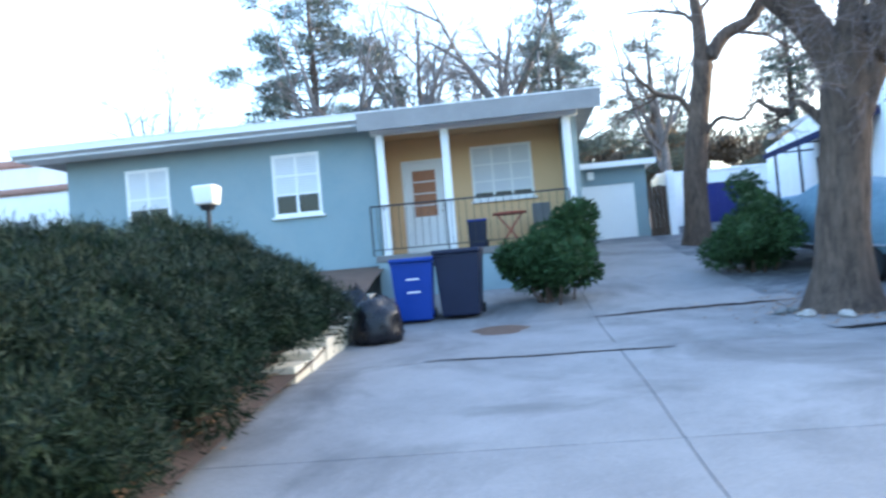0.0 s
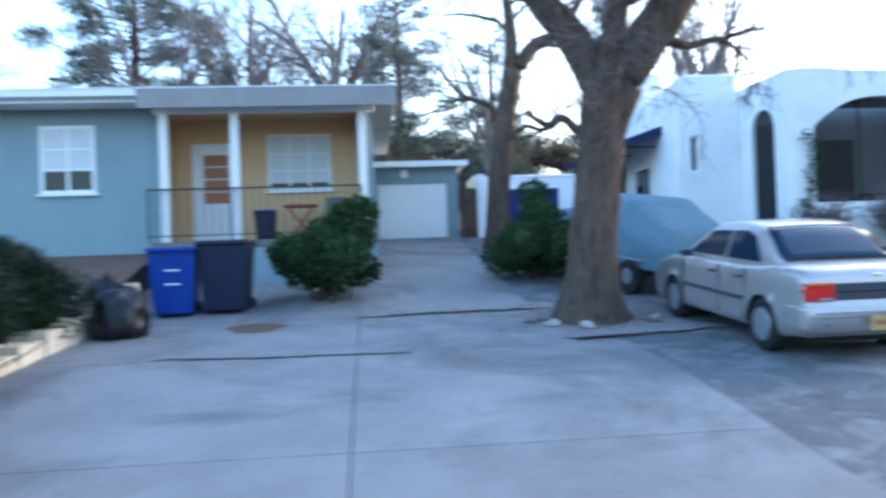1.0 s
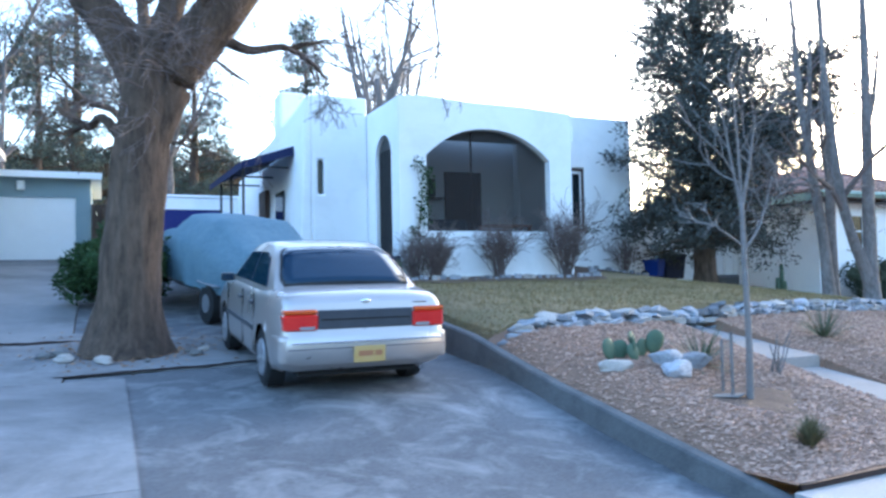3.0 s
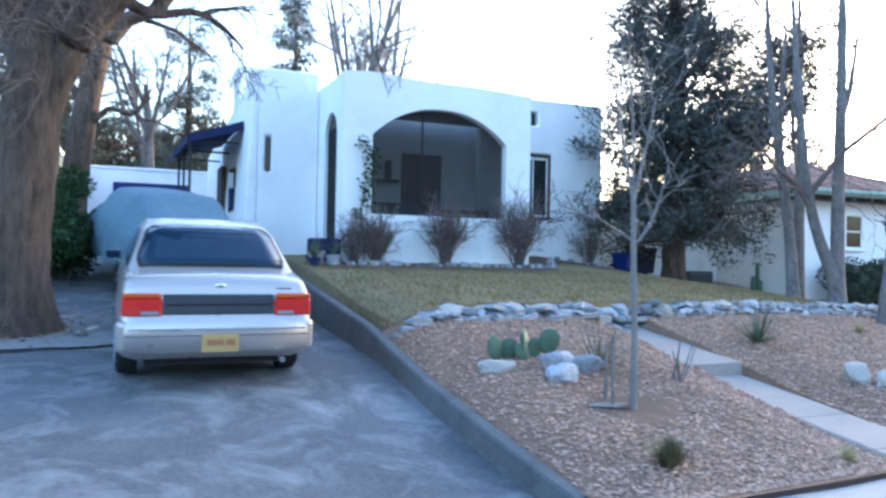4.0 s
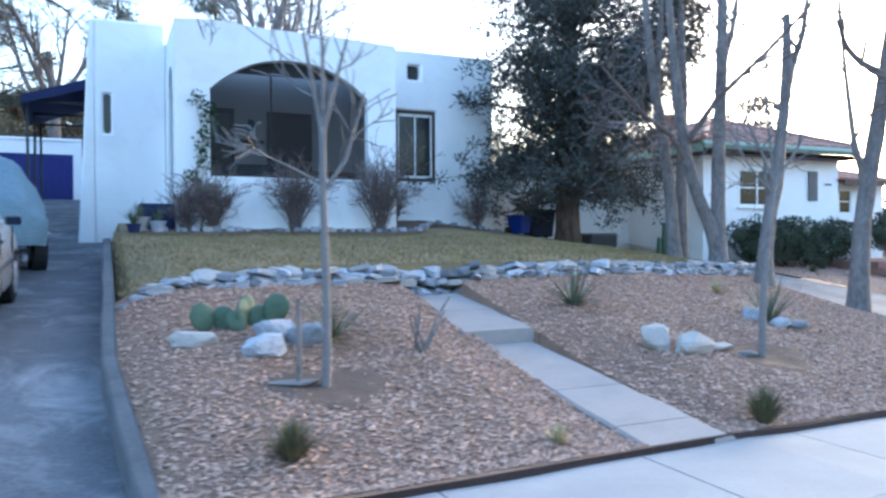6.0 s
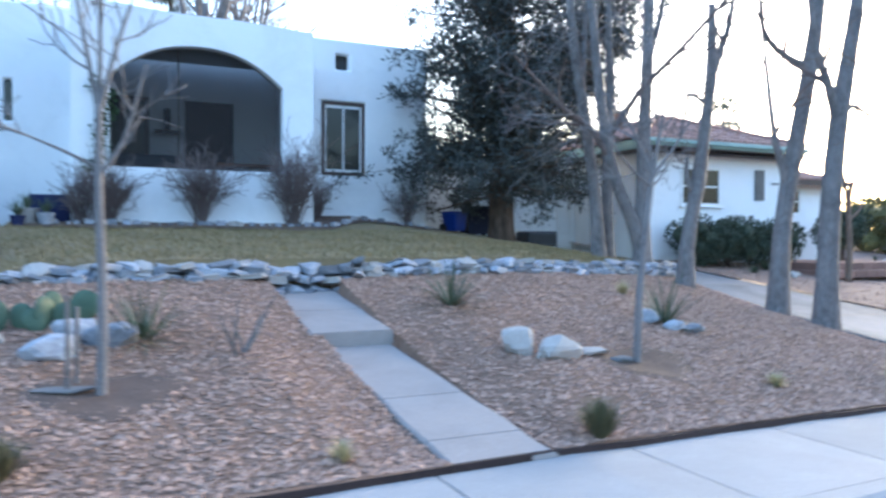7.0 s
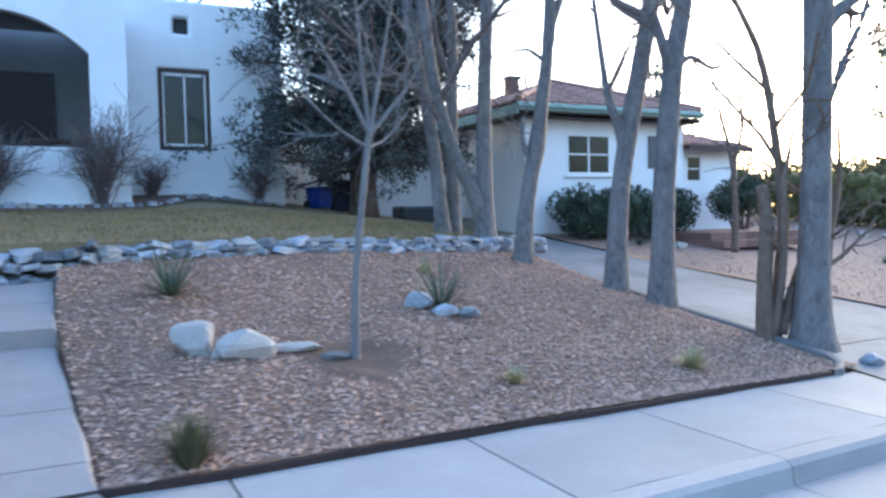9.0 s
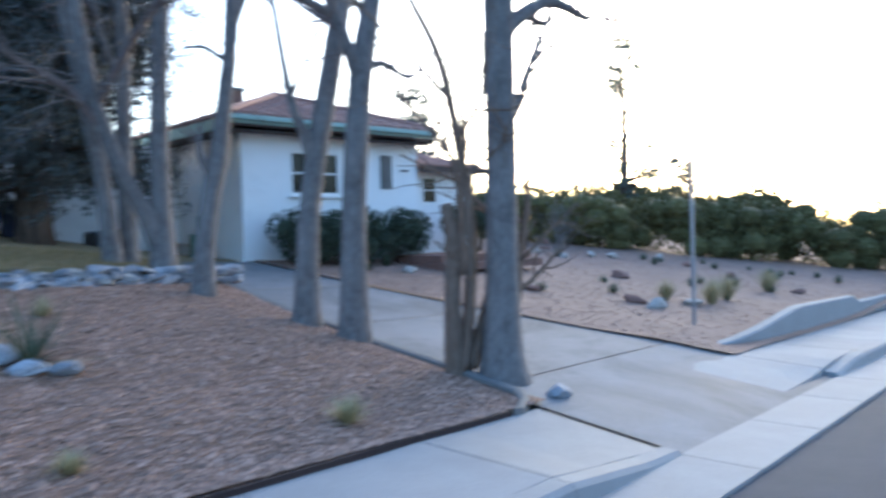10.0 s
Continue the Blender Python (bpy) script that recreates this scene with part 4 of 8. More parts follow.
leaner = slim((18.38, 10.4, 0.95), [(18.38, 10.4, 0.7), (18.38, 10.4, 2.0), (18.42, 10.42, 3.2), (18.5, 10.45, 4.4), (18.52, 10.45, 6.0), (18.6, 10.5, 9.5)], [0.165, 0.12, 0.108, 0.10, 0.08, 0.01],
     [([(18.36, 10.4, 1.1), (18.2, 10.4, 1.55), (17.89, 10.4, 2.14), (17.62, 10.4, 2.94), (17.43, 10.4, 4.13), (17.26, 10.4, 5.71), (17.1, 10.4, 8.0)], [0.12, 0.115, 0.10, 0.09, 0.075, 0.05, 0.01]),
      ([(18.5, 10.45, 4.3), (18.75, 10.45, 5.0), (19.0, 10.45, 6.4)], [0.06, 0.05, 0.02])],
     26, "bare double-stemmed grey tree, one stem leaning sharply", levels=3, kids=4, lump=0.07, flare=0.25, shrink=0.45)
slim((18.03, 11.04, 1.05), [(18.03, 11.04, 0.8), (17.9, 11.04, 2.0), (17.73, 11.04, 3.01), (17.44, 11.04, 4.57), (17.3, 11.04, 5.91), (17.2, 11.1, 8.5)], [0.13, 0.105, 0.095, 0.075, 0.055, 0.01],
     [([(17.6, 11.04, 3.6), (17.7, 11.1, 4.8), (17.8, 11.1, 6.2)], [0.06, 0.05, 0.03]), ([(17.75, 11.04, 2.9), (17.3, 10.9, 3.3), (16.8, 10.8, 3.3), (16.4, 10.7, 3.5)], [0.03, 0.025, 0.018, 0.008])],
     27, "slim bare grey tree leaning at the edge of the lawn", levels=3, kids=4, lump=0.06, flare=0.2, shrink=0.5)
slim((18.26, 11.14, 1.0), [(18.26, 11.14, 0.8), (18.23, 11.14, 2.31), (18.27, 11.14, 4.0), (18.22, 11.14, 5.2), (18.25, 11.2, 8.5)], [0.12, 0.10, 0.085, 0.06, 0.01],
     [([(18.25, 11.14, 3.3), (17.9, 11.0, 4.1), (17.8, 10.9, 5.4)], [0.05, 0.04, 0.02])],
     28, "slim bare grey tree beside the leaning one", levels=3, kids=4, lump=0.06, flare=0.2, shrink=0.5)
# fine tangled twigs among the stems at the lawn's edge
hanging_twigs(leaner, (18.38, 10.4, 0.95), [(17.6, 10.4, 3.1, 1.5, 12), (17.2, 10.6, 4.6, 1.6, 12), (17.9, 10.8, 3.8, 1.4, 10), (18.3, 10.8, 4.6, 1.3, 10)], 29, "bark_grey")

# young planted trees in the gravel
bare_tree("sapling", "young bare sapling with pale grey stem in the gravel", (10.16, 5.66, 0.34),
          ([(10.16, 5.66, 0.25), (10.17, 5.66, 0.9), (10.15, 5.66, 1.6), (10.15, 5.67, 2.15)], [0.036, 0.030, 0.026, 0.023]),
          [([(10.15, 5.67, 2.1), (10.08, 5.7, 2.5), (9.98, 5.72, 3.1)], [0.02, 0.014, 0.006]), ([(10.15, 5.67, 2.1), (10.25, 5.66, 2.5), (10.4, 5.7, 3.0)], [0.02, 0.014, 0.006]),
           ([(10.15, 5.67, 1.7), (10.3, 5.6, 1.95), (10.42, 5.55, 2.4)], [0.016, 0.012, 0.006]), ([(10.15, 5.67, 1.75), (9.95, 5.65, 1.85), (9.7, 5.6, 1.95)], [0.014, 0.01, 0.005]), ([(10.15, 5.67, 2.1), (10.16, 5.7, 2.7), (10.12, 5.7, 3.3)], [0.018, 0.012, 0.005])],
          31, levels=2, kids=4, bark="sapling_haze_bark", twig="sapling_haze_bark", group="saplings in the gravel", sides=8, spread=0.6)
bare_tree("sapling", "young bare sapling with many fine twigs in the gravel", (14.64, 5.97, 0.18),
          ([(14.64, 5.97, 0.1), (14.66, 5.97, 0.8), (14.74, 5.97, 1.5), (14.8, 5.97, 1.95)], [0.04, 0.033, 0.028, 0.025]),
          [([(14.8, 5.97, 1.9), (14.6, 6.0, 2.3), (14.35, 6.0, 2.7)], [0.02, 0.014, 0.005]), ([(14.8, 5.97, 1.9), (14.9, 5.97, 2.4), (15.0, 5.9, 3.0)], [0.022, 0.015, 0.005]),
           ([(14.8, 5.97, 1.9), (15.05, 5.95, 2.2), (15.3, 5.9, 2.6)], [0.018, 0.012, 0.005]), ([(14.8, 5.97, 1.9), (14.75, 6.0, 2.5), (14.7, 6.0, 3.2)], [0.02, 0.012, 0.005]),
           ([(14.78, 5.97, 1.8), (14.5, 5.9, 1.95), (14.2, 5.85, 2.2)], [0.015, 0.01, 0.005]), ([(14.78, 5.97, 1.8), (15.0, 6.1, 1.9), (15.25, 6.2, 2.15)], [0.013, 0.01, 0.005])],
          32, levels=2, kids=4, bark="sapling_haze_bark", twig="sapling_haze_bark", group="saplings in the gravel", sides=8, spread=0.7)

# ---- large dark conifer beside the white house ----
def conifer(name, label, base, height, radius, seed, count, trunk_r, shape, clumps=170, leaf=("cypress", 0.16, 0.06), low=0.12, size=(0.28, 0.6), flat=(0.55, 0.95), trim=None):
    rnd = random.Random(seed)
    tree = thing(name, label, "tree", "", Matrix.Translation(base))
    V, F = [], []
    tube(V, F, [Vector((0, 0, -0.2)), Vector((0, 0, height * 0.25)), Vector((0.1, 0, height * 0.6)), Vector((0, 0.1, height * 0.98))], [trunk_r * 1.2, trunk_r, trunk_r * 0.6, 0.03], 10)
    part("trunk", (V, F), M["bark"], tree, smooth=True)
    V, F, lumps = [], [], []
    for i in range(clumps):
        h = low + (1 - low) * (rnd.random() ** 1.1)
        a = rnd.uniform(0, 2 * math.pi)
        R = radius * shape(h) * (0.75 + 0.45 * noise.noise(Vector((math.cos(a) * 1.5, math.sin(a) * 1.5, h * 7 + seed))))
        rr = max(R, 0.15) * rnd.uniform(0.35, 1.08)
        p = Vector((math.cos(a) * rr, math.sin(a) * rr, h * height - 0.06 * rr))
        if trim is not None and p.x < trim and (h > 0.3 or rnd.random() < 0.6):
            continue
        s = rnd.uniform(*size) * (0.6 + 0.5 * (1 - h))
        lumps.append((*p, s, s, s * rnd.uniform(*flat)))
        q = [Vector((0, 0, h * height - 0.35 * rr)), Vector((p.x * 0.5, p.y * 0.5, p.z - 0.2 * rr)), p]
        tube(V, F, q, [trunk_r * 0.22 * (1.1 - h), trunk_r * 0.14, 0.01], 4, cap=False)
    tagged(part("branch_growth", (V, F), M["bark"], tree), kind="stuff")
    part("crown", foliage(lumps, count, leaf[1], leaf[2], seed, 0.15, 0.8, 0.75), M[leaf[0]], tree)
    return tree


def sprays(clumps, per, length, width, seed, up=0.3):
    """Small scale-leaf sprays filling soft clumps (x, y, z, size): one quad a spray."""
    r = rng_of(seed)
    C = np.repeat(np.array(clumps, float), per, axis=0)
    m = len(C)
    off = r.normal(size=(m, 3)) * np.array([0.5, 0.5, 0.42])
    p = C[:, :3] + off * C[:, 3:4]
    d = off * 0.8 + r.normal(size=(m, 3)) * 0.5 + np.array([0, 0, up])
    d /= np.linalg.norm(d, axis=1)[:, None] + 1e-9
    a = np.cross(d, r.normal(size=(m, 3)))
    a /= np.linalg.norm(a, axis=1)[:, None] + 1e-9
    ln = length * (0.5 + r.random((m, 1)))
    wd = width * (0.5 + r.random((m, 1)))
    verts = np.stack([p, p + d * ln * 0.45 + a * wd * 0.5, p + d * ln, p + d * ln * 0.45 - a * wd * 0.5], 1).reshape(-1, 3)
    return verts.tolist(), np.arange(m * 4).reshape(-1, 4).tolist()


def juniper_tree():
    base = Vector((18.0, 14.45, 1.25))
    rnd = random.Random(41)
    tree = thing("juniper_tree", "large dark grey-green conifer with ragged open foliage on the lawn", "tree", "", Matrix.Translation(base))
    V, F = [], []
    tube(V, F, [Vector((0, 0, -0.25)), Vector((0, 0, 0.3)), Vector((-0.03, 0, 1.6)), Vector((0.05, 0, 4.0)), Vector((0, 0.05, 7.0)), Vector((0, 0, 9.6))], [0.36, 0.27, 0.24, 0.19, 0.11, 0.02], 14)
    part("trunk", (V, F), M["bark"], tree, smooth=True)
    V, F = [], []
    second = [Vector((0.05, -0.02, 2.0)), Vector((0.3, -1.0, 2.7)), Vector((0.7, -2.0, 3.6)), Vector((0.95, -2.6, 5.2))]
    tube(V, F, second, [0.13, 0.10, 0.06, 0.015], 8)
    part("limb", (V, F), M["bark"], tree, smooth=True)
    V, F, clumps = [], [], []

    def bough(start, a, length, rise, thick, dense):
        d = Vector((math.cos(a), math.sin(a), rise))
        q, w = shoot(start, d, length, thick, rnd, 6, 0.12, -0.07 if rise < 0.3 else 0.03, 0.25)
        tube(V, F, q, w, 5, cap=False)
        n = max(3, int(length * dense))
        for k in range(n):
            t = (0.3 + 0.75 * (k + rnd.random()) / n) * 6
            i = min(int(t), 5)
            p = q[i].lerp(q[i + 1], t - i)
            s = rnd.uniform(0.13, 0.27)
            side = Vector((rnd.gauss(0, 0.22), rnd.gauss(0, 0.22), rnd.gauss(0, 0.15)))
            tube(V, F, [p, p + side], [0.012, 0.005], 3, cap=False)
            clumps.append((*(p + side), s))
            if rnd.random() < 0.4:
                clumps.append((p.x + side.x * 1.6, p.y + side.y * 1.6, p.z + side.z - rnd.uniform(0.1, 0.3), s * 0.8))
    reach = [(0.9, 1.7), (1.6, 2.1), (2.6, 2.2), (4.0, 2.25), (5.2, 2.15), (6.4, 1.8), (7.6, 1.35), (8.8, 0.7), (9.6, 0.2)]

    def radius(h):
        for (h0, r0), (h1, r1) in zip(reach, reach[1:]):
            if h <= h1:
                return r0 + (r1 - r0) * max(0.0, (h - h0) / (h1 - h0))
        return 0.2
    for i in range(175):
        h = 1.15 + 8.3 * ((i + rnd.random()) / 175) ** 1.12
        a = i * 2.399 + rnd.gauss(0, 0.25)
        R = radius(h) * (0.98 + 0.42 * noise.noise(Vector((math.cos(a) * 1.3, math.sin(a) * 1.3, h * 0.8))))
        # the side towards the white house is kept clear above its wall
        if base.x + math.cos(a) * R < 16.95 and math.sin(a) > 0.4 and h < 5.0:
            R *= 0.5
        rise = 0.2 if h < 2.5 else 0.35 if h < 6 else 0.7
        bough(Vector((0, 0, max(0.9, h - R * rise * 0.8))), a, max(R, 0.3), rise + rnd.gauss(0, 0.1), 0.02 + 0.012 * R, 4.3)
    for i in range(76):
        t = rnd.random()
        k = min(int(t * 3), 2)
        p = second[k].lerp(second[k + 1], t * 3 - k)
        bough(p, rnd.uniform(0, 6.283), rnd.uniform(0.5, 1.4) * (1.12 - 0.4 * t), 0.3, 0.018, 5.0)
    # low boughs: one before the house wall, one hanging beside the trunk
    for a, L, z in ((3.05, 2.35, 1.9), (3.25, 2.2, 2.0), (-0.6, 1.1, 1.3), (-0.35, 1.2, 1.25), (2.75, 2.3, 1.7)):
        bough(Vector((0, 0, z)), a, L, 0.0, 0.035, 6.0)
    tagged(part("branch_growth", (V, F), M["bark"], tree), kind="stuff")
    part("crown", sprays(clumps, 48, 0.115, 0.034, 41, 0.2), M["cypress"], tree)


juniper_tree()

# far trees behind the houses
far_shape = lambda h: (1.08 - h) ** 0.6
for k, (x, y, z, hh, rr, tr, cl, cnt) in enumerate([(-8.0, 33, 2.5, 14, 8.0, 0.25, 170, 40000), (3.5, 40, 3, 14, 5.0, 0.3, 110, 26000), (13.1, 34, 3, 10.5, 2.0, 0.2, 70, 16000), (9.5, 46, 3, 13, 4.0, 0.3, 80, 16000), (2.5, 31, 2.5, 8.5, 2.6, 0.2, 60, 12000), (40, 30, 0, 8.5, 2.6, 0.25, 55, 9000), (57, 28.5, -2, 17.0, 5.0, 0.3, 60, 13000), (70, 31, -2, 9.5, 3.6, 0.3, 46, 7000)]):
    conifer("pine_tree", "dark evergreen pine with open branching, far behind the houses", (x, y, z), hh, rr, 50 + k, cnt, tr, far_shape, clumps=cl * (3 if k == 6 else 1), leaf=("pine", 0.34, 0.05) if k == 6 else ("pine", 0.24, 0.08) if k >= 5 else ("pine", 0.22, 0.05), low=0.2, size=(0.25, 0.6) if k == 6 else (0.45, 0.95), flat=(0.25, 0.5))
for k, (x, y, z, hh) in enumerate([(-3.5, 30, 2.4, 9), (-1.2, 34, 2.4, 9.5), (7.0, 32, 2.6, 9.5), (13.4, 24.6, 1.8, 11.0), (15.0, 27, 2, 10.5), (-14, 30, 2, 8), (1.5, 29, 2.4, 8), (15.5, 33, 2, 10), (31, 24, 0, 6), (36, 26, 0, 6.5), (27.5, 21.0, 1, 5)]):
    rnd = random.Random(70 + k)
    limbs = []
    for j in range(6):
        a = rnd.uniform(0, 6.28)
        z0 = z + hh * rnd.uniform(0.25, 0.5)
        e = rnd.uniform(0.9, 2.2)
        limbs.append(([(x, y, z0), (x + math.cos(a) * e * 0.5, y + math.sin(a) * e * 0.5, z0 + hh * 0.15), (x + math.cos(a) * e, y + math.sin(a) * e, z + hh * rnd.uniform(0.7, 1.0))], [0.11, 0.08, 0.03]))
    # Pale sapling colour on the twigs stands for haze over the far crowns.
    bare_tree("bare_tree", "bare winter tree seen behind the houses", (x, y, z), ([(x, y, z - 0.5), (x + 0.1, y, z + hh * 0.3), (x - 0.1, y, z + hh * 0.6)], [0.24, 0.19, 0.1]), limbs, 80 + k, levels=4, kids=4, bark="bark_grey", twig="sapling_haze_bark", group="bare trees behind the houses", sides=8, shrink=0.5)

YT = (24.65, 11.3, 0.62)
bare_tree("young_tree", "small bare brown tree growing in the sandy yard", YT,
          ([(24.65, 11.3, 0.4), (24.66, 11.3, 1.2), (24.62, 11.3, 1.9), (24.66, 11.3, 2.4)], [0.075, 0.06, 0.055, 0.035]),
          [([(24.64, 11.3, 1.9), (24.45, 11.3, 2.6), (24.2, 11.3, 3.3), (24.0, 11.3, 4.2)], [0.045, 0.04, 0.03, 0.01]),
           ([(24.65, 11.3, 2.2), (24.85, 11.3, 2.9), (24.8, 11.3, 3.7), (24.9, 11.3, 4.6)], [0.045, 0.035, 0.025, 0.01]),
           ([(24.62, 11.3, 1.7), (24.95, 11.25, 2.0), (25.1, 11.2, 2.6)], [0.03, 0.025, 0.01])],
          95, levels=2, kids=5, bark="shrub_bark", twig="shrub_bark", sides=10, lump=0.12, shrink=0.4)

# large bare crowns over the roof of the blue house and the garage
for k, (x, y, z, hh, lean) in enumerate([(-3.4, 34, 2.4, 12.5, 0.8), (0.4, 32, 2.4, 12.0, 0.4), (-6.4, 30, 2.4, 10.0, -0.6)]):
    rnd = random.Random(170 + k)
    limbs = []
    for j in range(7):
        a = rnd.uniform(0, 6.28)
        z0 = z + hh * rnd.uniform(0.3, 0.5)
        e = rnd.uniform(1.5, 3.6)
        limbs.append(([(x + lean * 0.2, y, z0), (x + math.cos(a) * e * 0.45, y + math.sin(a) * e * 0.45, z0 + hh * 0.17), (x + math.cos(a) * e, y + math.sin(a) * e, z + hh * rnd.uniform(0.68, 1.0))], [0.14, 0.10, 0.03]))
    # Haze over these crowns is put into the pale twig colour.
    bare_tree("bare_tree", "tall bare winter tree with a wide crown behind the roofs", (x, y, z), ([(x, y, z - 0.5), (x + lean * 0.2, y, z + hh * 0.3), (x + lean * 0.4, y, z + hh * 0.6)], [0.32, 0.26, 0.14]), limbs, 180 + k, levels=3, kids=5, bark="bark_grey", twig="sapling_haze_bark", group="bare trees behind the houses", sides=8, shrink=0.5)

# ---- juniper hedge, bushes, hedges ----
def bush(name, label, category, lumps, count, length, width, seed, leaf, base, up=0.4, spread=0.7, kind="", depth=0.3, stem=True):
    b = thing(name, label, category, "", Matrix.Translation(base), kind)
    loc = [(x - base[0], y - base[1], z - base[2], p, q, r) for x, y, z, p, q, r in lumps]
    part("leaf_cover", foliage(loc, count, length, width, seed, up, spread, depth), M[leaf], b)
    # Solid lumps added inside so that light doesn't pass through the leaves.
    tagged(part("inner_growth", core(loc, 0.58), M[leaf], b), kind="stuff")
    V, F = [], []
    rnd = random.Random(seed)
    for i in range(9):
        l = loc[rnd.randrange(len(loc))]
        tube(V, F, [Vector((l[0] * 0.4 + rnd.uniform(-.1, .1), l[1] * 0.4, -0.15)), Vector((l[0] * 0.7, l[1] * 0.7, l[2] * 0.5)), Vector(l[:3])], [0.03, 0.022, 0.012], 5)
    if stem:
        tagged(part("stem_growth", (V, F), M["bark"], b), kind="stuff")
    return b


rnd = random.Random(5)
lumps = []
for i in range(120):
    y = rnd.uniform(3.2, 10.4)
    x = rnd.uniform(-8.8, -3.2) if i > 60 else rnd.uniform(-3.7, -2.6)
    edge = max(0.0, min(1.0, (-2.65 - x) / 1.5))
    far = max(0.0, min(1.0, (11.4 - y) / 2.2))
    top = drive_z(y) + (1.1 + 1.0 * edge ** 0.6) * (0.55 + 0.45 * far)
    s = rnd.uniform(0.34, 0.6)
    z = top - s * 0.8 if i % 3 else rnd.uniform(drive_z(y) + 0.25, top - s * 0.6)
    lumps.append((x, y, z, s * 1.1, s * 1.1, s * 0.85))
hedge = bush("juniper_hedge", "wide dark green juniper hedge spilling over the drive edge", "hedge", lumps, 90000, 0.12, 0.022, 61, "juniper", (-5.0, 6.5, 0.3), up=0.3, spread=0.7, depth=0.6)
tips = []
for x, y, z, a, b, c in lumps:
    for _ in range(30):
        n = Vector((rnd.gauss(0, 1), rnd.gauss(0, 1), rnd.gauss(0.4, 0.8))).normalized()
        q = Vector((x + n.x * a, y + n.y * b, z + n.z * c))
        if all(((q.x - l[0]) / l[3]) ** 2 + ((q.y - l[1]) / l[4]) ** 2 + ((q.z - l[2]) / l[5]) ** 2 > 0.72 for l in lumps):
            tips.append((q.x + 5.0, q.y - 6.5, q.z - 0.3, rnd.uniform(0.1, 0.19)))
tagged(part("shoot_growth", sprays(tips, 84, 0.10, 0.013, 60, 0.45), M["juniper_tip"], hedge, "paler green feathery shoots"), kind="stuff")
rnd = random.Random(6)
lumps = [(1.0 + rnd.gauss(0, 0.38), 13.0 + rnd.gauss(0, 0.28), 0.95 + 0.35 + abs(rnd.gauss(0, 0.42)), 0.33, 0.33, 0.26) for _ in range(20)] + [(1.45, 13.1, 2.35, 0.4, 0.35, 0.28), (1.3, 13.1, 2.0, 0.45, 0.4, 0.35), (1.6, 13.1, 2.5, 0.25, 0.25, 0.2)]
bush("bush", "leafy green bush in front of the porch", "bush", lumps, 15000, 0.11, 0.05, 62, "leaf", (1.0, 13.0, 0.9), depth=0.6)
lumps = [(5.05 + rnd.gauss(0, 0.33), 14.6 + rnd.gauss(0, 0.4), 1.2 + 0.3 + abs(rnd.gauss(0, 0.45)), 0.36, 0.36, 0.3) for _ in range(22)]
bush("bush", "dense dark green bush beside the old tree", "bush", lumps, 15000, 0.10, 0.04, 63, "leaf", (5.0, 14.6, 1.15), depth=0.5)
rnd = random.Random(8)
lumps = [(rnd.uniform(22.1, 25.3), 13.45 + rnd.uniform(-0.2, 0.2), 0.75 + rnd.uniform(0.25, 0.75), 0.36, 0.36, 0.34) for _ in range(46)]
bush("clipped_hedge", "clipped dark green hedge below the house window", "hedge", lumps, 26000, 0.07, 0.035, 64, "box_leaf", (24.0, 13.4, 0.75), depth=0.4)
lumps = [(27.0 + rnd.gauss(0, 0.25), 13.3 + rnd.gauss(0, 0.2), 1.0 + rnd.uniform(0.2, 0.8), 0.35, 0.35, 0.32) for _ in range(9)]
bush("bush", "rounded green bush at the house corner", "bush", lumps, 5000, 0.08, 0.04, 65, "box_leaf", (27.0, 13.3, 0.8), depth=0.5)
lumps = []
for i in range(170):
    t = rnd.random()
    x, y = 32.0 + 12.0 * t, 19.8 - 13.2 * t
    zb = yard_z(x, y)
    lumps.append((x + rnd.gauss(0, 0.35) + rnd.choice((0, 0.9)), y + rnd.gauss(0, 0.35), zb + rnd.uniform(0.2, 1.25 + 0.75 * t), 0.75, 0.75, 0.6))
bush("tall_hedge", "tall green hedge along the far side of the yard", "hedge", lumps, 42000, 0.16, 0.07, 66, "hedge", (38, 13, -0.2), depth=0.5)
lumps = []
for i in range(60):
    lumps.append((rnd.uniform(54, 72), rnd.uniform(24, 34), rnd.uniform(-1, 3.2), 1.6, 1.6, 1.1))
bush("shrub_mass", "dark evergreen shrubs beyond the hedge", "bush", lumps, 14000, 0.4, 0.2, 67, "hedge", (60, 28, -1.5), depth=0.6)
# wooded hillside behind the back yards
rnd = random.Random(9)
lumps = []
for i in range(300):
    x = rnd.uniform(-30, 34)
    lumps.append((x, rnd.uniform(50, 60), rnd.uniform(2.0, 9.4) - 0.01 * abs(x - 10) ** 1.5, rnd.uniform(1.2, 2.2), 1.6, rnd.uniform(0.8, 1.3)))
bush("brush_hillside", "brown winter brush covering the hillside behind the houses", "brush", lumps, 90000, 0.55, 0.13, 68, "brush", (0, 55, 3), depth=0.6, kind="stuff", up=0.9)


# ---- garden: path, edging, rock wall, stones ----
garden_path = thing("garden_path", "concrete garden path with a single step", "path", kind="structure")


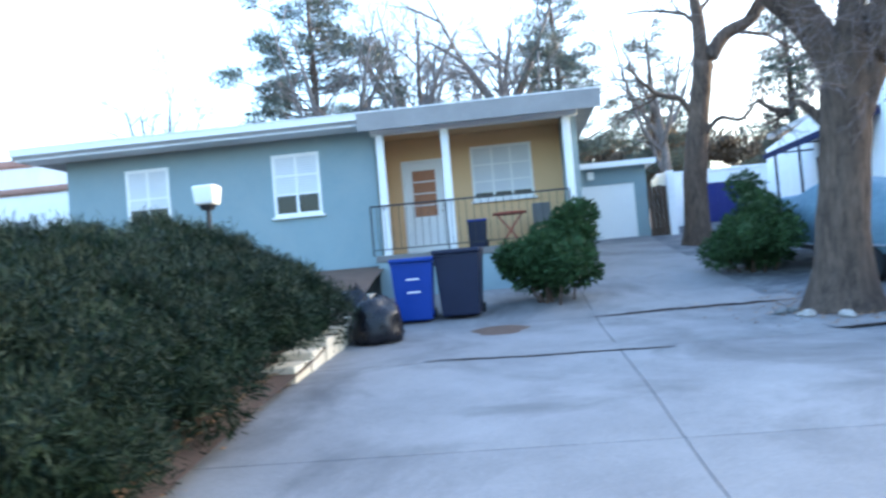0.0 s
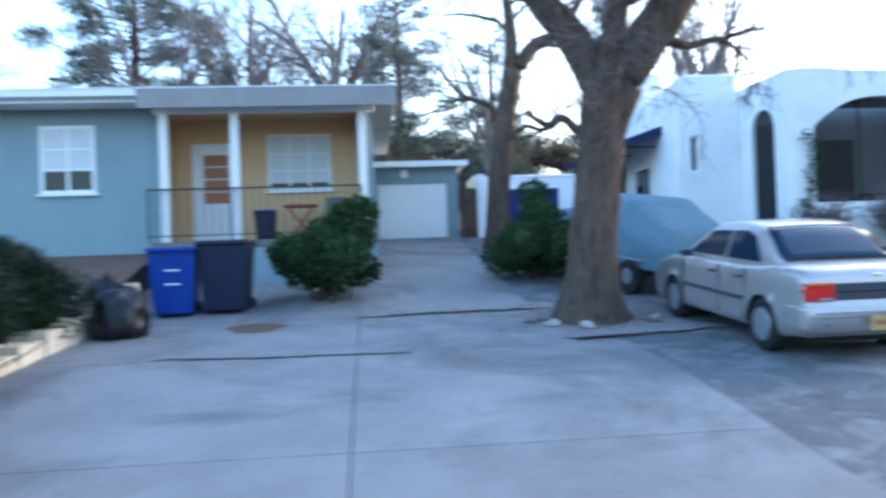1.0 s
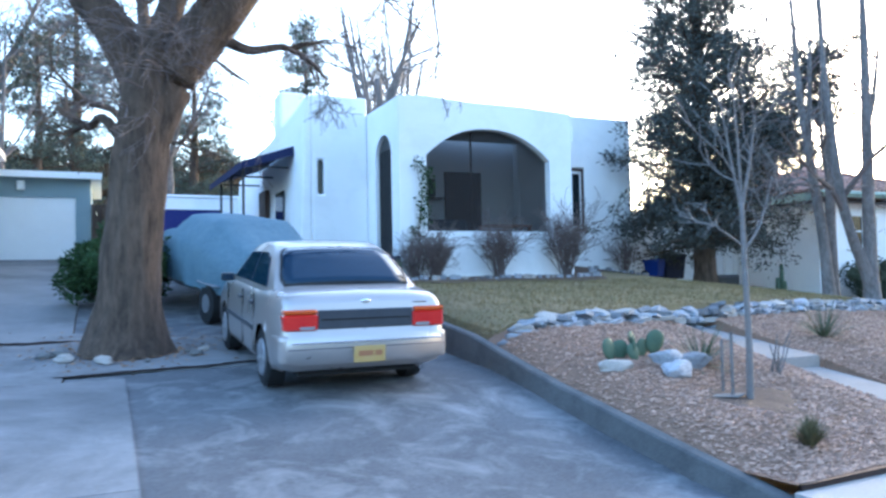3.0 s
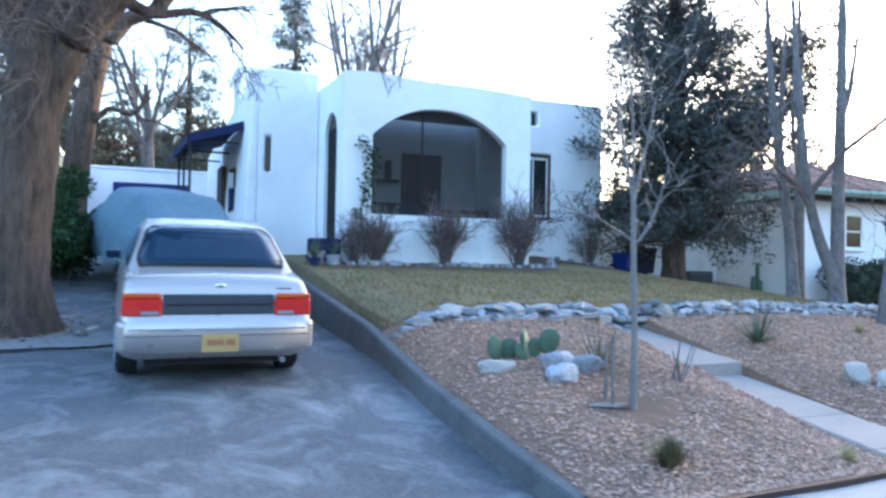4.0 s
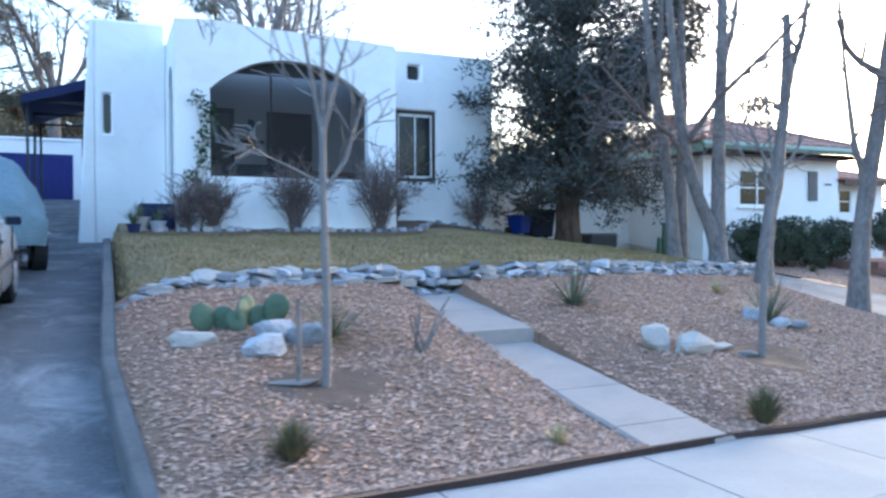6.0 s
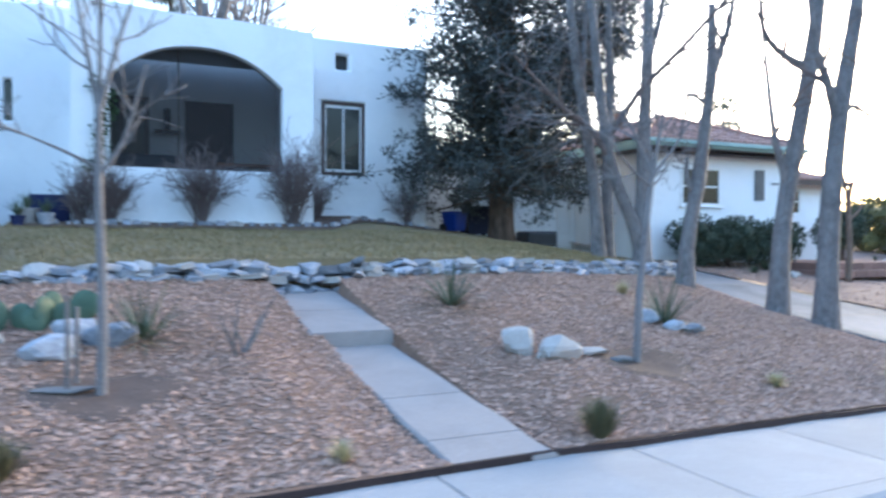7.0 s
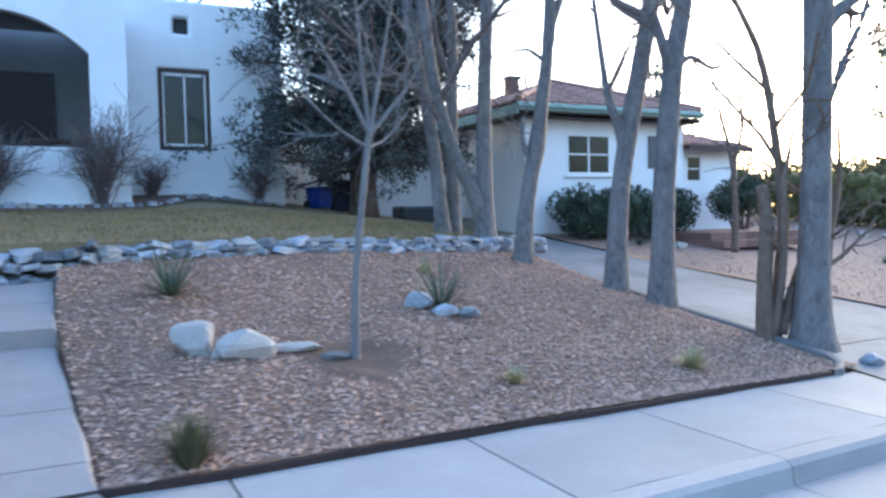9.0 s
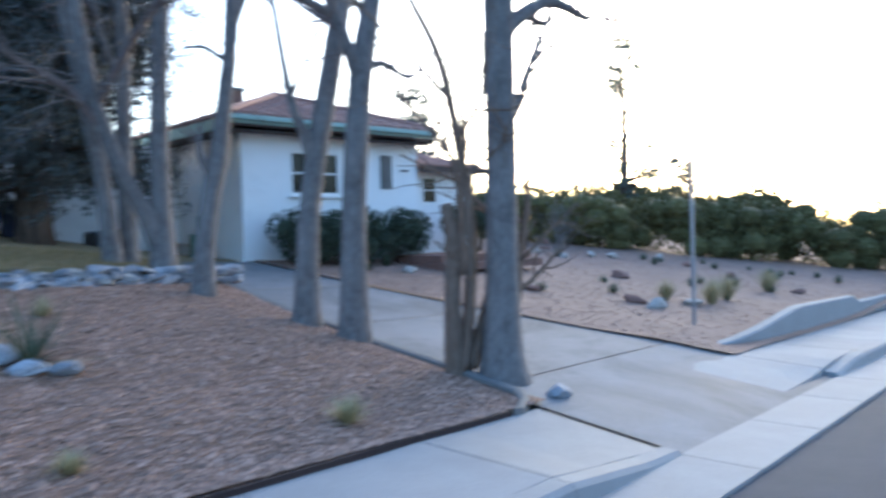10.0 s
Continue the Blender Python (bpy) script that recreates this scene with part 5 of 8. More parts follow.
def path_slab(name, c, d, height, thick):
    """A slab of the path, as wide as the path is along its length, with a worn rounded edge."""
    V, F = [], []
    ny = 4
    for j in range(ny + 1):
        y = c + 0.006 + (d - c - 0.012) * j / ny
        a, b = path_left(min(y, 6.899) if d < 6.94 else 7.0), path_right(min(y, 6.899) if d < 6.94 else 7.0)
        wob = 0.008 * math.sin(7 * y)
        z = height(y) + 0.004 * math.sin(9 * y)
        V += [(a + wob, y, z - thick), (a + wob, y, z - 0.02), (a + 0.02 + wob, y, z), (b - 0.02 - wob, y, z), (b - wob, y, z - 0.02), (b - wob, y, z - thick)]
    for j in range(ny):
        for i in range(5):
            q = 6 * j + i
            F.append((q + 1, q, q + 6, q + 7)[::-1])
    F += [(0, 1, 2, 3, 4, 5), tuple(6 * ny + i for i in reversed(range(6)))]
    return part(name, (V, F), M["path"], garden_path)


for c, d in ((4.47, 4.86), (4.86, 5.62), (5.62, 6.93)):
    path_slab("paving_slab", c, d, path_z, 0.12)
for c, d in ((6.9, 7.75), (7.75, 8.9)):
    path_slab("step_slab", c, d, lambda y: 0.485 + 0.13 * (y - 6.9), 0.24)

V, F = [], []
n = 50
for i in range(n + 1):
    x = 9.0 + (19.0 - 9.0) * i / n
    y, zt = edge_y(x) + 0.012 * math.sin(x * 2.2), walk_z(x) + 0.042
    for dy, z in ((0.0, walk_z(x) - 0.1), (0.0, zt), (0.03, zt), (0.03, walk_z(x) - 0.1)):
        V.append((x, y + dy, z))
for i in range(n):
    for j in range(3):
        a = i * 4 + j
        F.append((a, a + 4, a + 5, a + 1))
tagged(part("bed_edging", (V, F), M["steel_rust"]), "dark rusty steel edging between gravel and pavement", "edging", kind="structure")
# low concrete lip along the right side of the bed
V, F = [], []
n = 40
for i in range(n + 1):
    y = 5.1 + (13.2 - 5.1) * i / n
    x = right_near(y) - 0.02 + 0.02 * math.sin(y * 4)
    if y < 5.6:
        x -= 0.9 * ((5.6 - y) / 0.5) ** 2 * 0.55
    zt = right_z(x, y) + (0.07 if y < 9 else 0.05)
    for dx, z in ((-0.09, zt - 0.25), (-0.08, zt - 0.01), (-0.02, zt), (0.05, zt - 0.015), (0.07, zt - 0.25)):
        V.append((x + dx, y, z))
for i in range(n):
    for j in range(4):
        a = i * 5 + j
        F.append((a + 5, a, a + 1, a + 6))
F += [tuple(range(5)), tuple(n * 5 + j for j in reversed(range(5)))]
tagged(part("kerb_lip", (V, F), M["curb"]), "low worn concrete lip between gravel and driveway", "kerb", kind="structure")


def stone_mesh(seed, flat=0.6, cuts=2):
    bm = bmesh.new()
    bmesh.ops.create_icosphere(bm, subdivisions=cuts, radius=0.5)
    rnd = random.Random(seed)
    planes = [Vector((rnd.gauss(0, 1), rnd.gauss(0, 1), rnd.gauss(0, 1))).normalized() for _ in range(13)]
    for v in bm.verts:
        d = v.co.normalized()
        r = 0.5 * (1 + 0.30 * noise.noise(d * 1.7 + Vector((seed, 0, 0))) + 0.14 * noise.noise(d * 4.1 + Vector((0, seed, 0))))
        for p in planes:
            k = d.dot(p)
            if k > 0.3:
                r = min(r, 0.31 / k)
        v.co = d * r
        v.co.z *= flat
    me = bpy.data.meshes.new("stone")
    bm.to_mesh(me)
    bm.free()
    return me


stones = []
for k in range(9):
    me = flagstone(100 + k)
    me.materials.append(M["rock_pale" if k % 4 == 3 else "rock_grey"])
    stones.append(me)
rock_wall = thing("rock_wall", "dry-stacked low wall of grey and bluish field stones", "stone wall", kind="structure")
rnd = random.Random(14)
for row in range(3):
    x = 8.86 + 0.1 * row
    while x < 19.35:
        w = rnd.uniform(0.12, 0.36)
        h = rnd.uniform(0.055, 0.115)
        xm = x + w / 2
        y = wall_y(xm) + 0.05 * row + rnd.uniform(-0.04, 0.04)
        zz = gravel_z(xm, wall_y(xm)) - 0.25 * math.exp(-max(0, xm - 8.85) / 0.5) + row * 0.062 - (0.15 - 0.05 * row if 11.72 < xm < 12.84 else 0.0) + rnd.uniform(-0.02, 0.02)
        ob = new("stone", rnd.choice(stones))
        ob.parent = rock_wall
        ob.matrix_basis = Matrix.Translation((xm, y + 0.05, zz)) @ Euler((rnd.uniform(-0.3, 0.3), rnd.uniform(-0.25, 0.25), rnd.uniform(-0.5, 0.5) + 0.2)).to_matrix().to_4x4() @ Matrix.Diagonal((w * 1.2, rnd.uniform(0.22, 0.36), h * 0.95, 1))
        x += w * 0.8


def rock(x, y, sx, sy, sz, seed, mat, label, sink=0.25, turn=0.0, ground=None):
    me = stone_mesh(seed, 1.0, 3)
    me.materials.append(M[mat])
    ob = new("rock", me)
    z = (ground or bed_z)(x, y)
    ob.matrix_basis = Matrix.Translation((x, y, z + sz * (0.40 - sink))) @ Matrix.Rotation(turn, 4, "Z") @ Matrix.Diagonal((sx * 1.25, sy * 1.25, sz * 1.25, 1))
    return tagged(ob, label, "rock")


rock(9.4, 6.6, 0.36, 0.2, 0.15, 1, "rock_pale", "pale flat rock beside the prickly pear", 0.2)
rock(9.84, 6.25, 0.46, 0.26, 0.2, 2, "rock_grey", "blue-grey rock lying in the gravel", 0.2, 0.3)
rock(10.0, 6.55, 0.36, 0.3, 0.24, 3, "rock_grey", "grey angular rock by the cactus", 0.15)
rock(10.28, 6.5, 0.4, 0.3, 0.24, 4, "rock_grey", "rounded grey rock under the yucca", 0.15, 0.5)
rock(13.5, 6.2, 0.34, 0.27, 0.34, 5, "rock_pale", "pale beige boulder leaning on another", 0.15, 0.4)
rock(13.8, 6.02, 0.42, 0.30, 0.30, 6, "rock_pale", "large pale beige boulder in the gravel", 0.15)
rock(13.6, 5.98, 0.07, 0.07, 0.07, 7, "rock_pale", "small round white stone between boulders", 0.1)
rock(15.72, 7.12, 0.34, 0.2, 0.2, 8, "rock_grey", "white-streaked rock beside the yucca", 0.1)
rock(15.85, 6.85, 0.26, 0.18, 0.14, 9, "rock_grey", "flat bluish rock in front of the yucca", 0.1)
rock(16.1, 6.8, 0.26, 0.18, 0.14, 10, "rock_grey", "flat grey rock beside the yucca", 0.1)
rock(14.2, 6.16, 0.5, 0.3, 0.07, 11, "rock_pale", "flat pale broken flagstone by the sapling", 0.05)
rock(14.48, 6.0, 0.26, 0.16, 0.08, 14, "curb", "small dark flagstone leaning at the sapling foot", 0.05)
rock(9.95, 5.72, 0.42, 0.17, 0.05, 12, "curb", "thin dark flagstone at the sapling foot", 0.05)
rnd = random.Random(55)
for k in range(11):
    a = rnd.uniform(3.0, 6.6)
    x, y, s = 4.98 + 0.78 * math.cos(a) * rnd.uniform(0.9, 1.25), 10.75 + 0.70 * math.sin(a) * rnd.uniform(0.9, 1.2), rnd.uniform(0.08, 0.2)
    rock(x, y, s * 1.3, s, s * 0.7, 40 + k, "rock_pale" if k % 2 else "curb", "small broken stone at the foot of the old tree", 0.15, a, lambda x, y: drive_z(y))
rock(19.95, 5.35, 0.42, 0.24, 0.14, 13, "rock_grey", "flat grey stone at the drive corner", 0.2, 0.4, right_z)


# ---- garden plants ----
def blades(n, length, width, seed, tilt=(0.2, 1.2), curl=0.5, flat=False):
    """A tuft of narrow curved blades round the origin."""
    rnd = random.Random(seed)
    V, F = [], []
    for _ in range(n):
        a, t = rnd.uniform(0, 6.283), rnd.uniform(*tilt)
        d = Vector((math.cos(a) * math.sin(t), math.sin(a) * math.sin(t), math.cos(t)))
        side = d.cross(Vector((0, 0, 1)))
        side = side.normalized() if side.length > 0.01 else Vector((1, 0, 0))
        p = Vector((math.cos(a), math.sin(a), 0)) * rnd.uniform(0, length * 0.08)
        L, w = length * rnd.uniform(0.6, 1.15), width * rnd.uniform(0.7, 1.2)
        base = len(V)
        for k in range(4):
            s = w * (1.0, 0.9, 0.6, 0.05)[k] / 2
            V += [tuple(p - side * s), tuple(p + side * s)]
            p = p + d * L / 3
            d = (d - Vector((0, 0, curl * rnd.uniform(0.2, 0.6)))).normalized()
        for k in range(3):
            F.append((base + 2 * k, base + 2 * k + 1, base + 2 * k + 3, base + 2 * k + 2))
    return V, F


def tuft(name, label, category, x, y, ground, n, length, width, seed, mat, group="", **more):
    ob = thing(name, label, category, group, Matrix.Translation((x, y, ground(x, y) - 0.015)))
    tagged(part("leaf_rosette", blades(n, length, width, seed, **more), M[mat], ob), kind="stuff")
    return ob


tuft("yucca", "spiky dark green yucca rosette beside rocks", "yucca", 10.46, 6.6, bed_z, 112, 0.56, 0.013, 1, "yucca", "yuccas in the gravel", tilt=(0.35, 1.62), curl=0.22)
tuft("yucca", "low spreading green yucca on the gravel", "yucca", 13.5, 7.55, bed_z, 127, 0.63, 0.013, 2, "yucca", "yuccas in the gravel", tilt=(0.35, 1.62), curl=0.22)
tuft("yucca", "spiky yucca rosette behind flat rocks", "yucca", 15.95, 7.1, bed_z, 120, 0.65, 0.013, 3, "yucca", "yuccas in the gravel", tilt=(0.35, 1.62), curl=0.22)
tuft("grass_clump", "short green grass clump in the gravel", "grass", 9.68, 4.62, bed_z, 600, 0.24, 0.008, 4, "green_grass", "grass clumps", tilt=(0.0, 0.9), curl=0.3)
tuft("grass_clump", "rounded green grass clump near the edging", "grass", 13.22, 4.62, bed_z, 700, 0.29, 0.008, 5, "green_grass", "grass clumps", tilt=(0.0, 0.85), curl=0.3)
tuft("grass_clump", "straw-coloured dry grass clump", "grass", 15.65, 5.3, bed_z, 260, 0.16, 0.008, 6, "dry_grass", "grass clumps", tilt=(0.2, 1.2), curl=0.4)
tuft("grass_clump", "drooping straw-coloured dry grass clump", "grass", 17.6, 5.45, bed_z, 320, 0.25, 0.008, 7, "dry_grass", "grass clumps", tilt=(0.2, 1.2), curl=0.5)
tuft("grass_clump", "small faded grass clump near the path", "grass", 11.4, 4.6, bed_z, 160, 0.15, 0.008, 8, "dry_grass", "grass clumps", tilt=(0.1, 1.1), curl=0.4)
tuft("grass_clump", "small brown grass clump under the wall", "grass", 16.4, 8.4, bed_z, 160, 0.22, 0.008, 9, "dry_grass", "grass clumps", tilt=(0.1, 1.1), curl=0.4)

cactus = thing("prickly_pear", "prickly pear cactus with flat green oval pads", "cactus", "", Matrix.Translation((9.75, 6.85, bed_z(9.75, 6.85))))
rnd = random.Random(3)
for dx, dy, dz, s, t, l in [(-0.34, 0, 0.13, 0.25, 0.3, -0.25), (-0.14, 0.05, 0.10, 0.23, -0.4, 0.1), (0.04, 0.0, 0.15, 0.26, 0.9, 0.15), (0.2, 0.05, 0.10, 0.23, 0.1, 0.4), (0.36, 0.0, 0.19, 0.27, -0.2, 0.35), (-0.03, -0.06, 0.08, 0.2, 0.2, -0.5), (0.1, 0.1, 0.22, 0.2, 0.5, 0.1)]:
    bm = bmesh.new()
    bmesh.ops.create_uvsphere(bm, u_segments=12, v_segments=8, radius=0.5)
    for v in bm.verts:
        v.co = Vector((v.co.x * (1.0 + 0.3 * v.co.z) * s * 0.80, v.co.y * 0.16 * s * 1.1, v.co.z * s * 0.98))
    bmesh.ops.transform(bm, matrix=Matrix.Translation((dx * 0.85, dy, dz * 0.8)) @ Euler((rnd.uniform(-0.2, 0.2), l, t)).to_matrix().to_4x4(), verts=bm.verts)
    part("pad", bm, M["cactus"], cactus, smooth=True)


def twiggy(name, label, x, y, z, height, width, n, seed, mat="twig", thick=0.009, levels=2, group=""):
    """A bare shrub: stems fanning out from one foot."""
    rnd = random.Random(seed)
    V, F = [], []
    for _ in range(n):
        a = rnd.uniform(0, 6.283)
        t = rnd.uniform(0.05, 1.0) * width / height
        q, w = shoot((rnd.gauss(0, 0.04), rnd.gauss(0, 0.04), -0.03), (math.cos(a) * t, math.sin(a) * t, 1), height * rnd.uniform(0.6, 1.1), thick, rnd, 5, 0.16, 0.0, 0.35)
        tube(V, F, q, w, 4, cap=False)
        branch_out(V, F, q, w, levels, rnd, 3, 0.42, 0.6, 0.02, 0.006)
    ob = part(name, (V, F), M[mat])
    ob.matrix_basis = Matrix.Translation((x, y, z))
    return tagged(ob, label, "shrub", group)


for k, (x, y, h, w) in enumerate([(10.35, 13.3, 0.85, 0.5), (11.75, 13.35, 1.0, 0.55), (13.25, 13.3, 1.25, 0.65), (16.1, 15.1, 0.8, 0.5), (14.2, 15.15, 0.6, 0.4), (9.95, 13.35, 0.7, 0.4)]):
    twiggy("bare_shrub", "bare winter shrub of thin brown stems against the white wall", x, y, lawn_z(x, y), h, w, 84 if h > 0.8 else 44, 200 + k, group="bare shrubs along the house")
twiggy("ocotillo", "thin bare crooked stems of a small desert plant", 11.08, 6.2, bed_z(11.08, 6.2), 0.55, 0.4, 5, 220, "bark_grey", 0.016, 0)
V, F = [], []
rnd = random.Random(31)
lumps = [(10.22 + rnd.gauss(0, 0.1), 13.6, 2.1 + 0.16 * k, 0.13, 0.08, 0.12) for k in range(11)]
climber = thing("climbing_vine", "sparse leafy vine climbing beside the arch", "vine", "", Matrix.Translation((10.2, 13.6, 1.5)))
tagged(part("leaf_cover", foliage([(a - 10.2, b - 13.6, c - 1.5, d, e, f) for a, b, c, d, e, f in lumps], 420, 0.07, 0.045, 90, 0.2, 0.9, 0.9), M["leaf"], climber), kind="stuff")
V, F = [], []
tube(V, F, [Vector((0.05 * math.sin(k), 0.03, 0.2 * k)) for k in range(12)], [0.014 - 0.0009 * k for k in range(12)], 5)
part("stem", (V, F), M["twig"], climber)
for k, (x, y) in enumerate([(9.97, 5.68), (10.02, 5.85)]):
    bm = bmesh.new()
    cyl(bm, 0, 0, -0.2, 0.62 - 0.12 * k, 0.016, 0.014, 8)
    ob = part("plant_stake", bm, M["bark_grey"])
    ob.matrix_basis = Matrix.Translation((x, y, bed_z(x, y)))
    tagged(ob, "thin wooden stake beside the sapling", "stake", "stakes at the sapling")


# loose gravel, lawn blades, leaf litter
def scatter_stones(n, place, seed, size, mat, name, label, category):
    r = rng_of(seed)
    oct_v = np.array([(1, 0, 0), (-1, 0, 0), (0, 1, 0), (0, -1, 0), (0, 0, 1), (0, 0, -1)], float)
    oct_f = [(0, 2, 4), (2, 1, 4), (1, 3, 4), (3, 0, 4), (2, 0, 5), (1, 2, 5), (3, 1, 5), (0, 3, 5)]
    P = place(r, n)
    V, F = [], []
    for i in range(len(P)):
        s = size * (0.5 + r.random() ** 2 * 1.3)
        q = oct_v * np.array([s * r.uniform(0.7, 1.4), s * r.uniform(0.6, 1.1), s * r.uniform(0.35, 0.7)]) + r.normal(size=(6, 3)) * s * 0.18
        a = r.uniform(0, 6.28)
        c, d = math.cos(a), math.sin(a)
        q = np.stack([q[:, 0] * c - q[:, 1] * d, q[:, 0] * d + q[:, 1] * c, q[:, 2]], 1) + P[i]
        b = len(V)
        V += q.tolist()
        F += [(x + b, y + b, z + b) for x, y, z in oct_f]
    return tagged(part(name, (V, F), M[mat]), label, category, kind="stuff")


def in_bed(r, n):
    out = []
    while len(out) < n:
        x = r.uniform(8.82, 19.4)
        a, b = edge_y(x) + 0.035, wall_y(x)
        y = a + (b - a) * r.random() ** 1.35
        if x < kerb_x(y) + 0.13 or x > right_near(y) - 0.1 or path_left(y) < x < path_right(y):
            continue
        if (x - 10.2) ** 2 + (y - 5.62) ** 2 < 0.2 * r.random() or (x - 14.68) ** 2 + (y - 5.92) ** 2 < 0.25 * r.random():
            continue
        out.append((x, y, bed_z(x, y) + 0.006))
    return np.array(out)


scatter_stones(64000, in_bed, 7, 0.0145, "stone_chip", "loose_gravel", "loose reddish brown gravel chips covering the bed", "gravel")


for cx, cy, rad in ((10.2, 5.62, 0.46), (14.68, 5.92, 0.5)):
    V, F = [(cx, cy, bed_z(cx, cy) + 0.016)], []
    for k in range(1, 6):
        for a in range(28):
            t = 2 * math.pi * a / 28
            rr = rad * k / 5 * (1 + 0.12 * math.sin(3 * t) + 0.06 * math.sin(7 * t))
            x, y = cx + rr * math.cos(t), cy + 0.8 * rr * math.sin(t)
            V.append((x, y, bed_z(x, y) + 0.016 - 0.012 * (k == 5)))
    for a in range(28):
        F.append((0, 1 + a, 1 + (a + 1) % 28))
        for k in range(4):
            q = 1 + 28 * k
            F.append((q + a, q + 28 + a, q + 28 + (a + 1) % 28, q + (a + 1) % 28))
    tagged(part("planting_hole", (V, F), M["damp_soil"]), "dug brown earth round the sapling", "soil patch", "soil patches", kind="structure")


def in_yard(r, n):
    out = []
    while len(out) < n:
        y0 = r.uniform(5.3, 14)
        x = right_far(y0) + 0.15 + r.random() ** 1.4 * 13
        y = y0 + 0.1 * (x - 21.0)
        out.append((x, y, yard_z(x, y) + 0.006))
    return np.array(out)


scatter_stones(9000, in_yard, 8, 0.014, "stone_chip", "yard_gravel", "loose pinkish gravel over the sandy yard", "gravel")
r = rng_of(9)
V, F = [], []
for i in range(30000):
    x = r.uniform(8.86, 19.2)
    y = wall_y(x) + 0.2 + (12.75 - wall_y(x) - 0.2) * r.random()
    z = lawn_z(x, y) - 0.01
    a, h, w = r.uniform(0, 6.28), r.uniform(0.025, 0.07), r.uniform(0.005, 0.011)
    c, s = math.cos(a), math.sin(a)
    lx, ly = r.normal(0, 0.025), r.normal(0, 0.025)
    b = len(V)
    V += [(x - c * w, y - s * w, z), (x + c * w, y + s * w, z), (x + lx, y + ly, z + h)]
    F.append((b, b + 1, b + 2))
tagged(part("lawn_grass", (V, F), M["lawn_blade"]), "short dry blades of the winter lawn", "grass", kind="stuff")
V, F = [], []
for i in range(3400):
    if i < 1500:
        y = r.uniform(4.6, 10.5)
        x = -2.5 - abs(r.normal(0, 0.22)) + 0.08 * r.normal()
        z = drive_z(y) + 0.14 if x < -2.56 else drive_z(y) + 0.01
    elif i < 2300:
        x, y = 5.0 + r.normal(0, 0.6), 10.9 + r.normal(0, 0.6)
        z = drive_z(y) + 0.018
    else:
        x = r.uniform(9, 16.4)
        y = 13.5 - abs(r.normal(0, 0.35)) if x < 13.7 else 15.3 - abs(r.normal(0, 0.4))
        z = lawn_z(x, y) + 0.01
    a, s = r.uniform(0, 6.28), r.uniform(0.015, 0.04)
    c, d = math.cos(a) * s, math.sin(a) * s
    b = len(V)
    V += [(x - c, y - d, z), (x + d * 0.6, y - c * 0.6, z + r.uniform(0, 0.015)), (x + c, y + d, z + r.uniform(0, 0.01)), (x - d * 0.6, y + c * 0.6, z + r.uniform(0, 0.02))]
    F.append((b, b + 1, b + 2, b + 3))
tagged(part("leaf_litter", (V, F), M["leaf_litter"]), "scattered dry brown leaves", "leaves", kind="stuff")


# ---- windows and doors ----
def window(parent, x0, x1, z0, z1, y, frame_mat, pane_mat, cols=2, rows=1, bar=0.05, blind=0.0, sill=True, deep=0.06, name="window"):
    """A window set in a wall that faces -y; blind: share of the height that a blind covers."""
    w = part(name, boxes((x0, x0 + bar, y, y + deep, z0, z1), (x1 - bar, x1, y, y + deep, z0, z1), (x0 + bar, x1 - bar, y, y + deep, z0, z0 + bar), (x0 + bar, x1 - bar, y, y + deep, z1 - bar, z1), bevel=0.004), M[frame_mat], parent)
    gx = [x0 + bar + (x1 - x0 - 2 * bar) * i / cols for i in range(cols + 1)]
    gz = [z0 + bar + (z1 - z0 - 2 * bar) * i / rows for i in range(rows + 1)]
    for a in gx[1:-1]:
        part("mullion", boxes((a - bar * 0.4, a + bar * 0.4, y + 0.006, y + deep - 0.006, z0 + bar, z1 - bar)), M[frame_mat], w)
    for c in gz[1:-1]:
        part("glazing_bar", boxes((x0 + bar, x1 - bar, y + 0.012, y + deep - 0.012, c - bar * 0.3, c + bar * 0.3)), M[frame_mat], w)
    for a, b in zip(gx, gx[1:]):
        for c, d in zip(gz, gz[1:]):
            part("pane", boxes((a + 0.002, b - 0.002, y + deep * 0.5, y + deep * 0.5 + 0.006, c + 0.002, d - 0.002)), M[pane_mat], w)
    if blind:
        zb = z1 - bar - (z1 - z0 - 2 * bar) * blind
        V, F = [], []
        k = 2 * int((z1 - bar - zb) / 0.05)
        for i in range(k + 1):
            z = zb + (z1 - bar - zb) * i / k
            for xx in (x0 + bar, x1 - bar):
                V.append((xx, y + deep * 0.5 - (0.016 if i % 2 else 0.004), z))
        for i in range(k):
            F.append((2 * i, 2 * i + 1, 2 * i + 3, 2 * i + 2))
        part("blind", (V, F), M["blind"], w, "pale slatted blind")
    if sill:
        part("window_sill", boxes((x0 - 0.05, x1 + 0.05, y - 0.06, y + deep, z0 - 0.05, z0 - 0.003), bevel=0.006), M[frame_mat], w)
    return w


# blue house
window(blue, -8.0, -7.0, 3.15, 4.47, 15.43, "paint_white", "glass_dark", 2, 2, 0.07, 0.7)
window(blue, -4.68, -3.62, 3.13, 4.48, 15.43, "paint_white", "glass_dark", 2, 3, 0.07, 0.68)
window(blue, -0.42, 0.96, 3.18, 4.42, 16.6, "paint_white", "glass_dark", 3, 3, 0.06, 0.9)
# Dark panel added behind the openings for the unlit rooms; no room is built.
part("dark_backing", boxes((-9.0, 1.5, 17.6, 17.7, 1.0, 4.82)), M["dark_wood"], blue)
part("soffit", boxes((-10.1, 2.3, 14.76, 15.44, 4.80, 4.828)), M["paint_white"], blue)
part("soffit", boxes((-2.4, 1.6, 15.44, 16.6, 4.74, 4.82)), M["stucco_ochre"], blue)
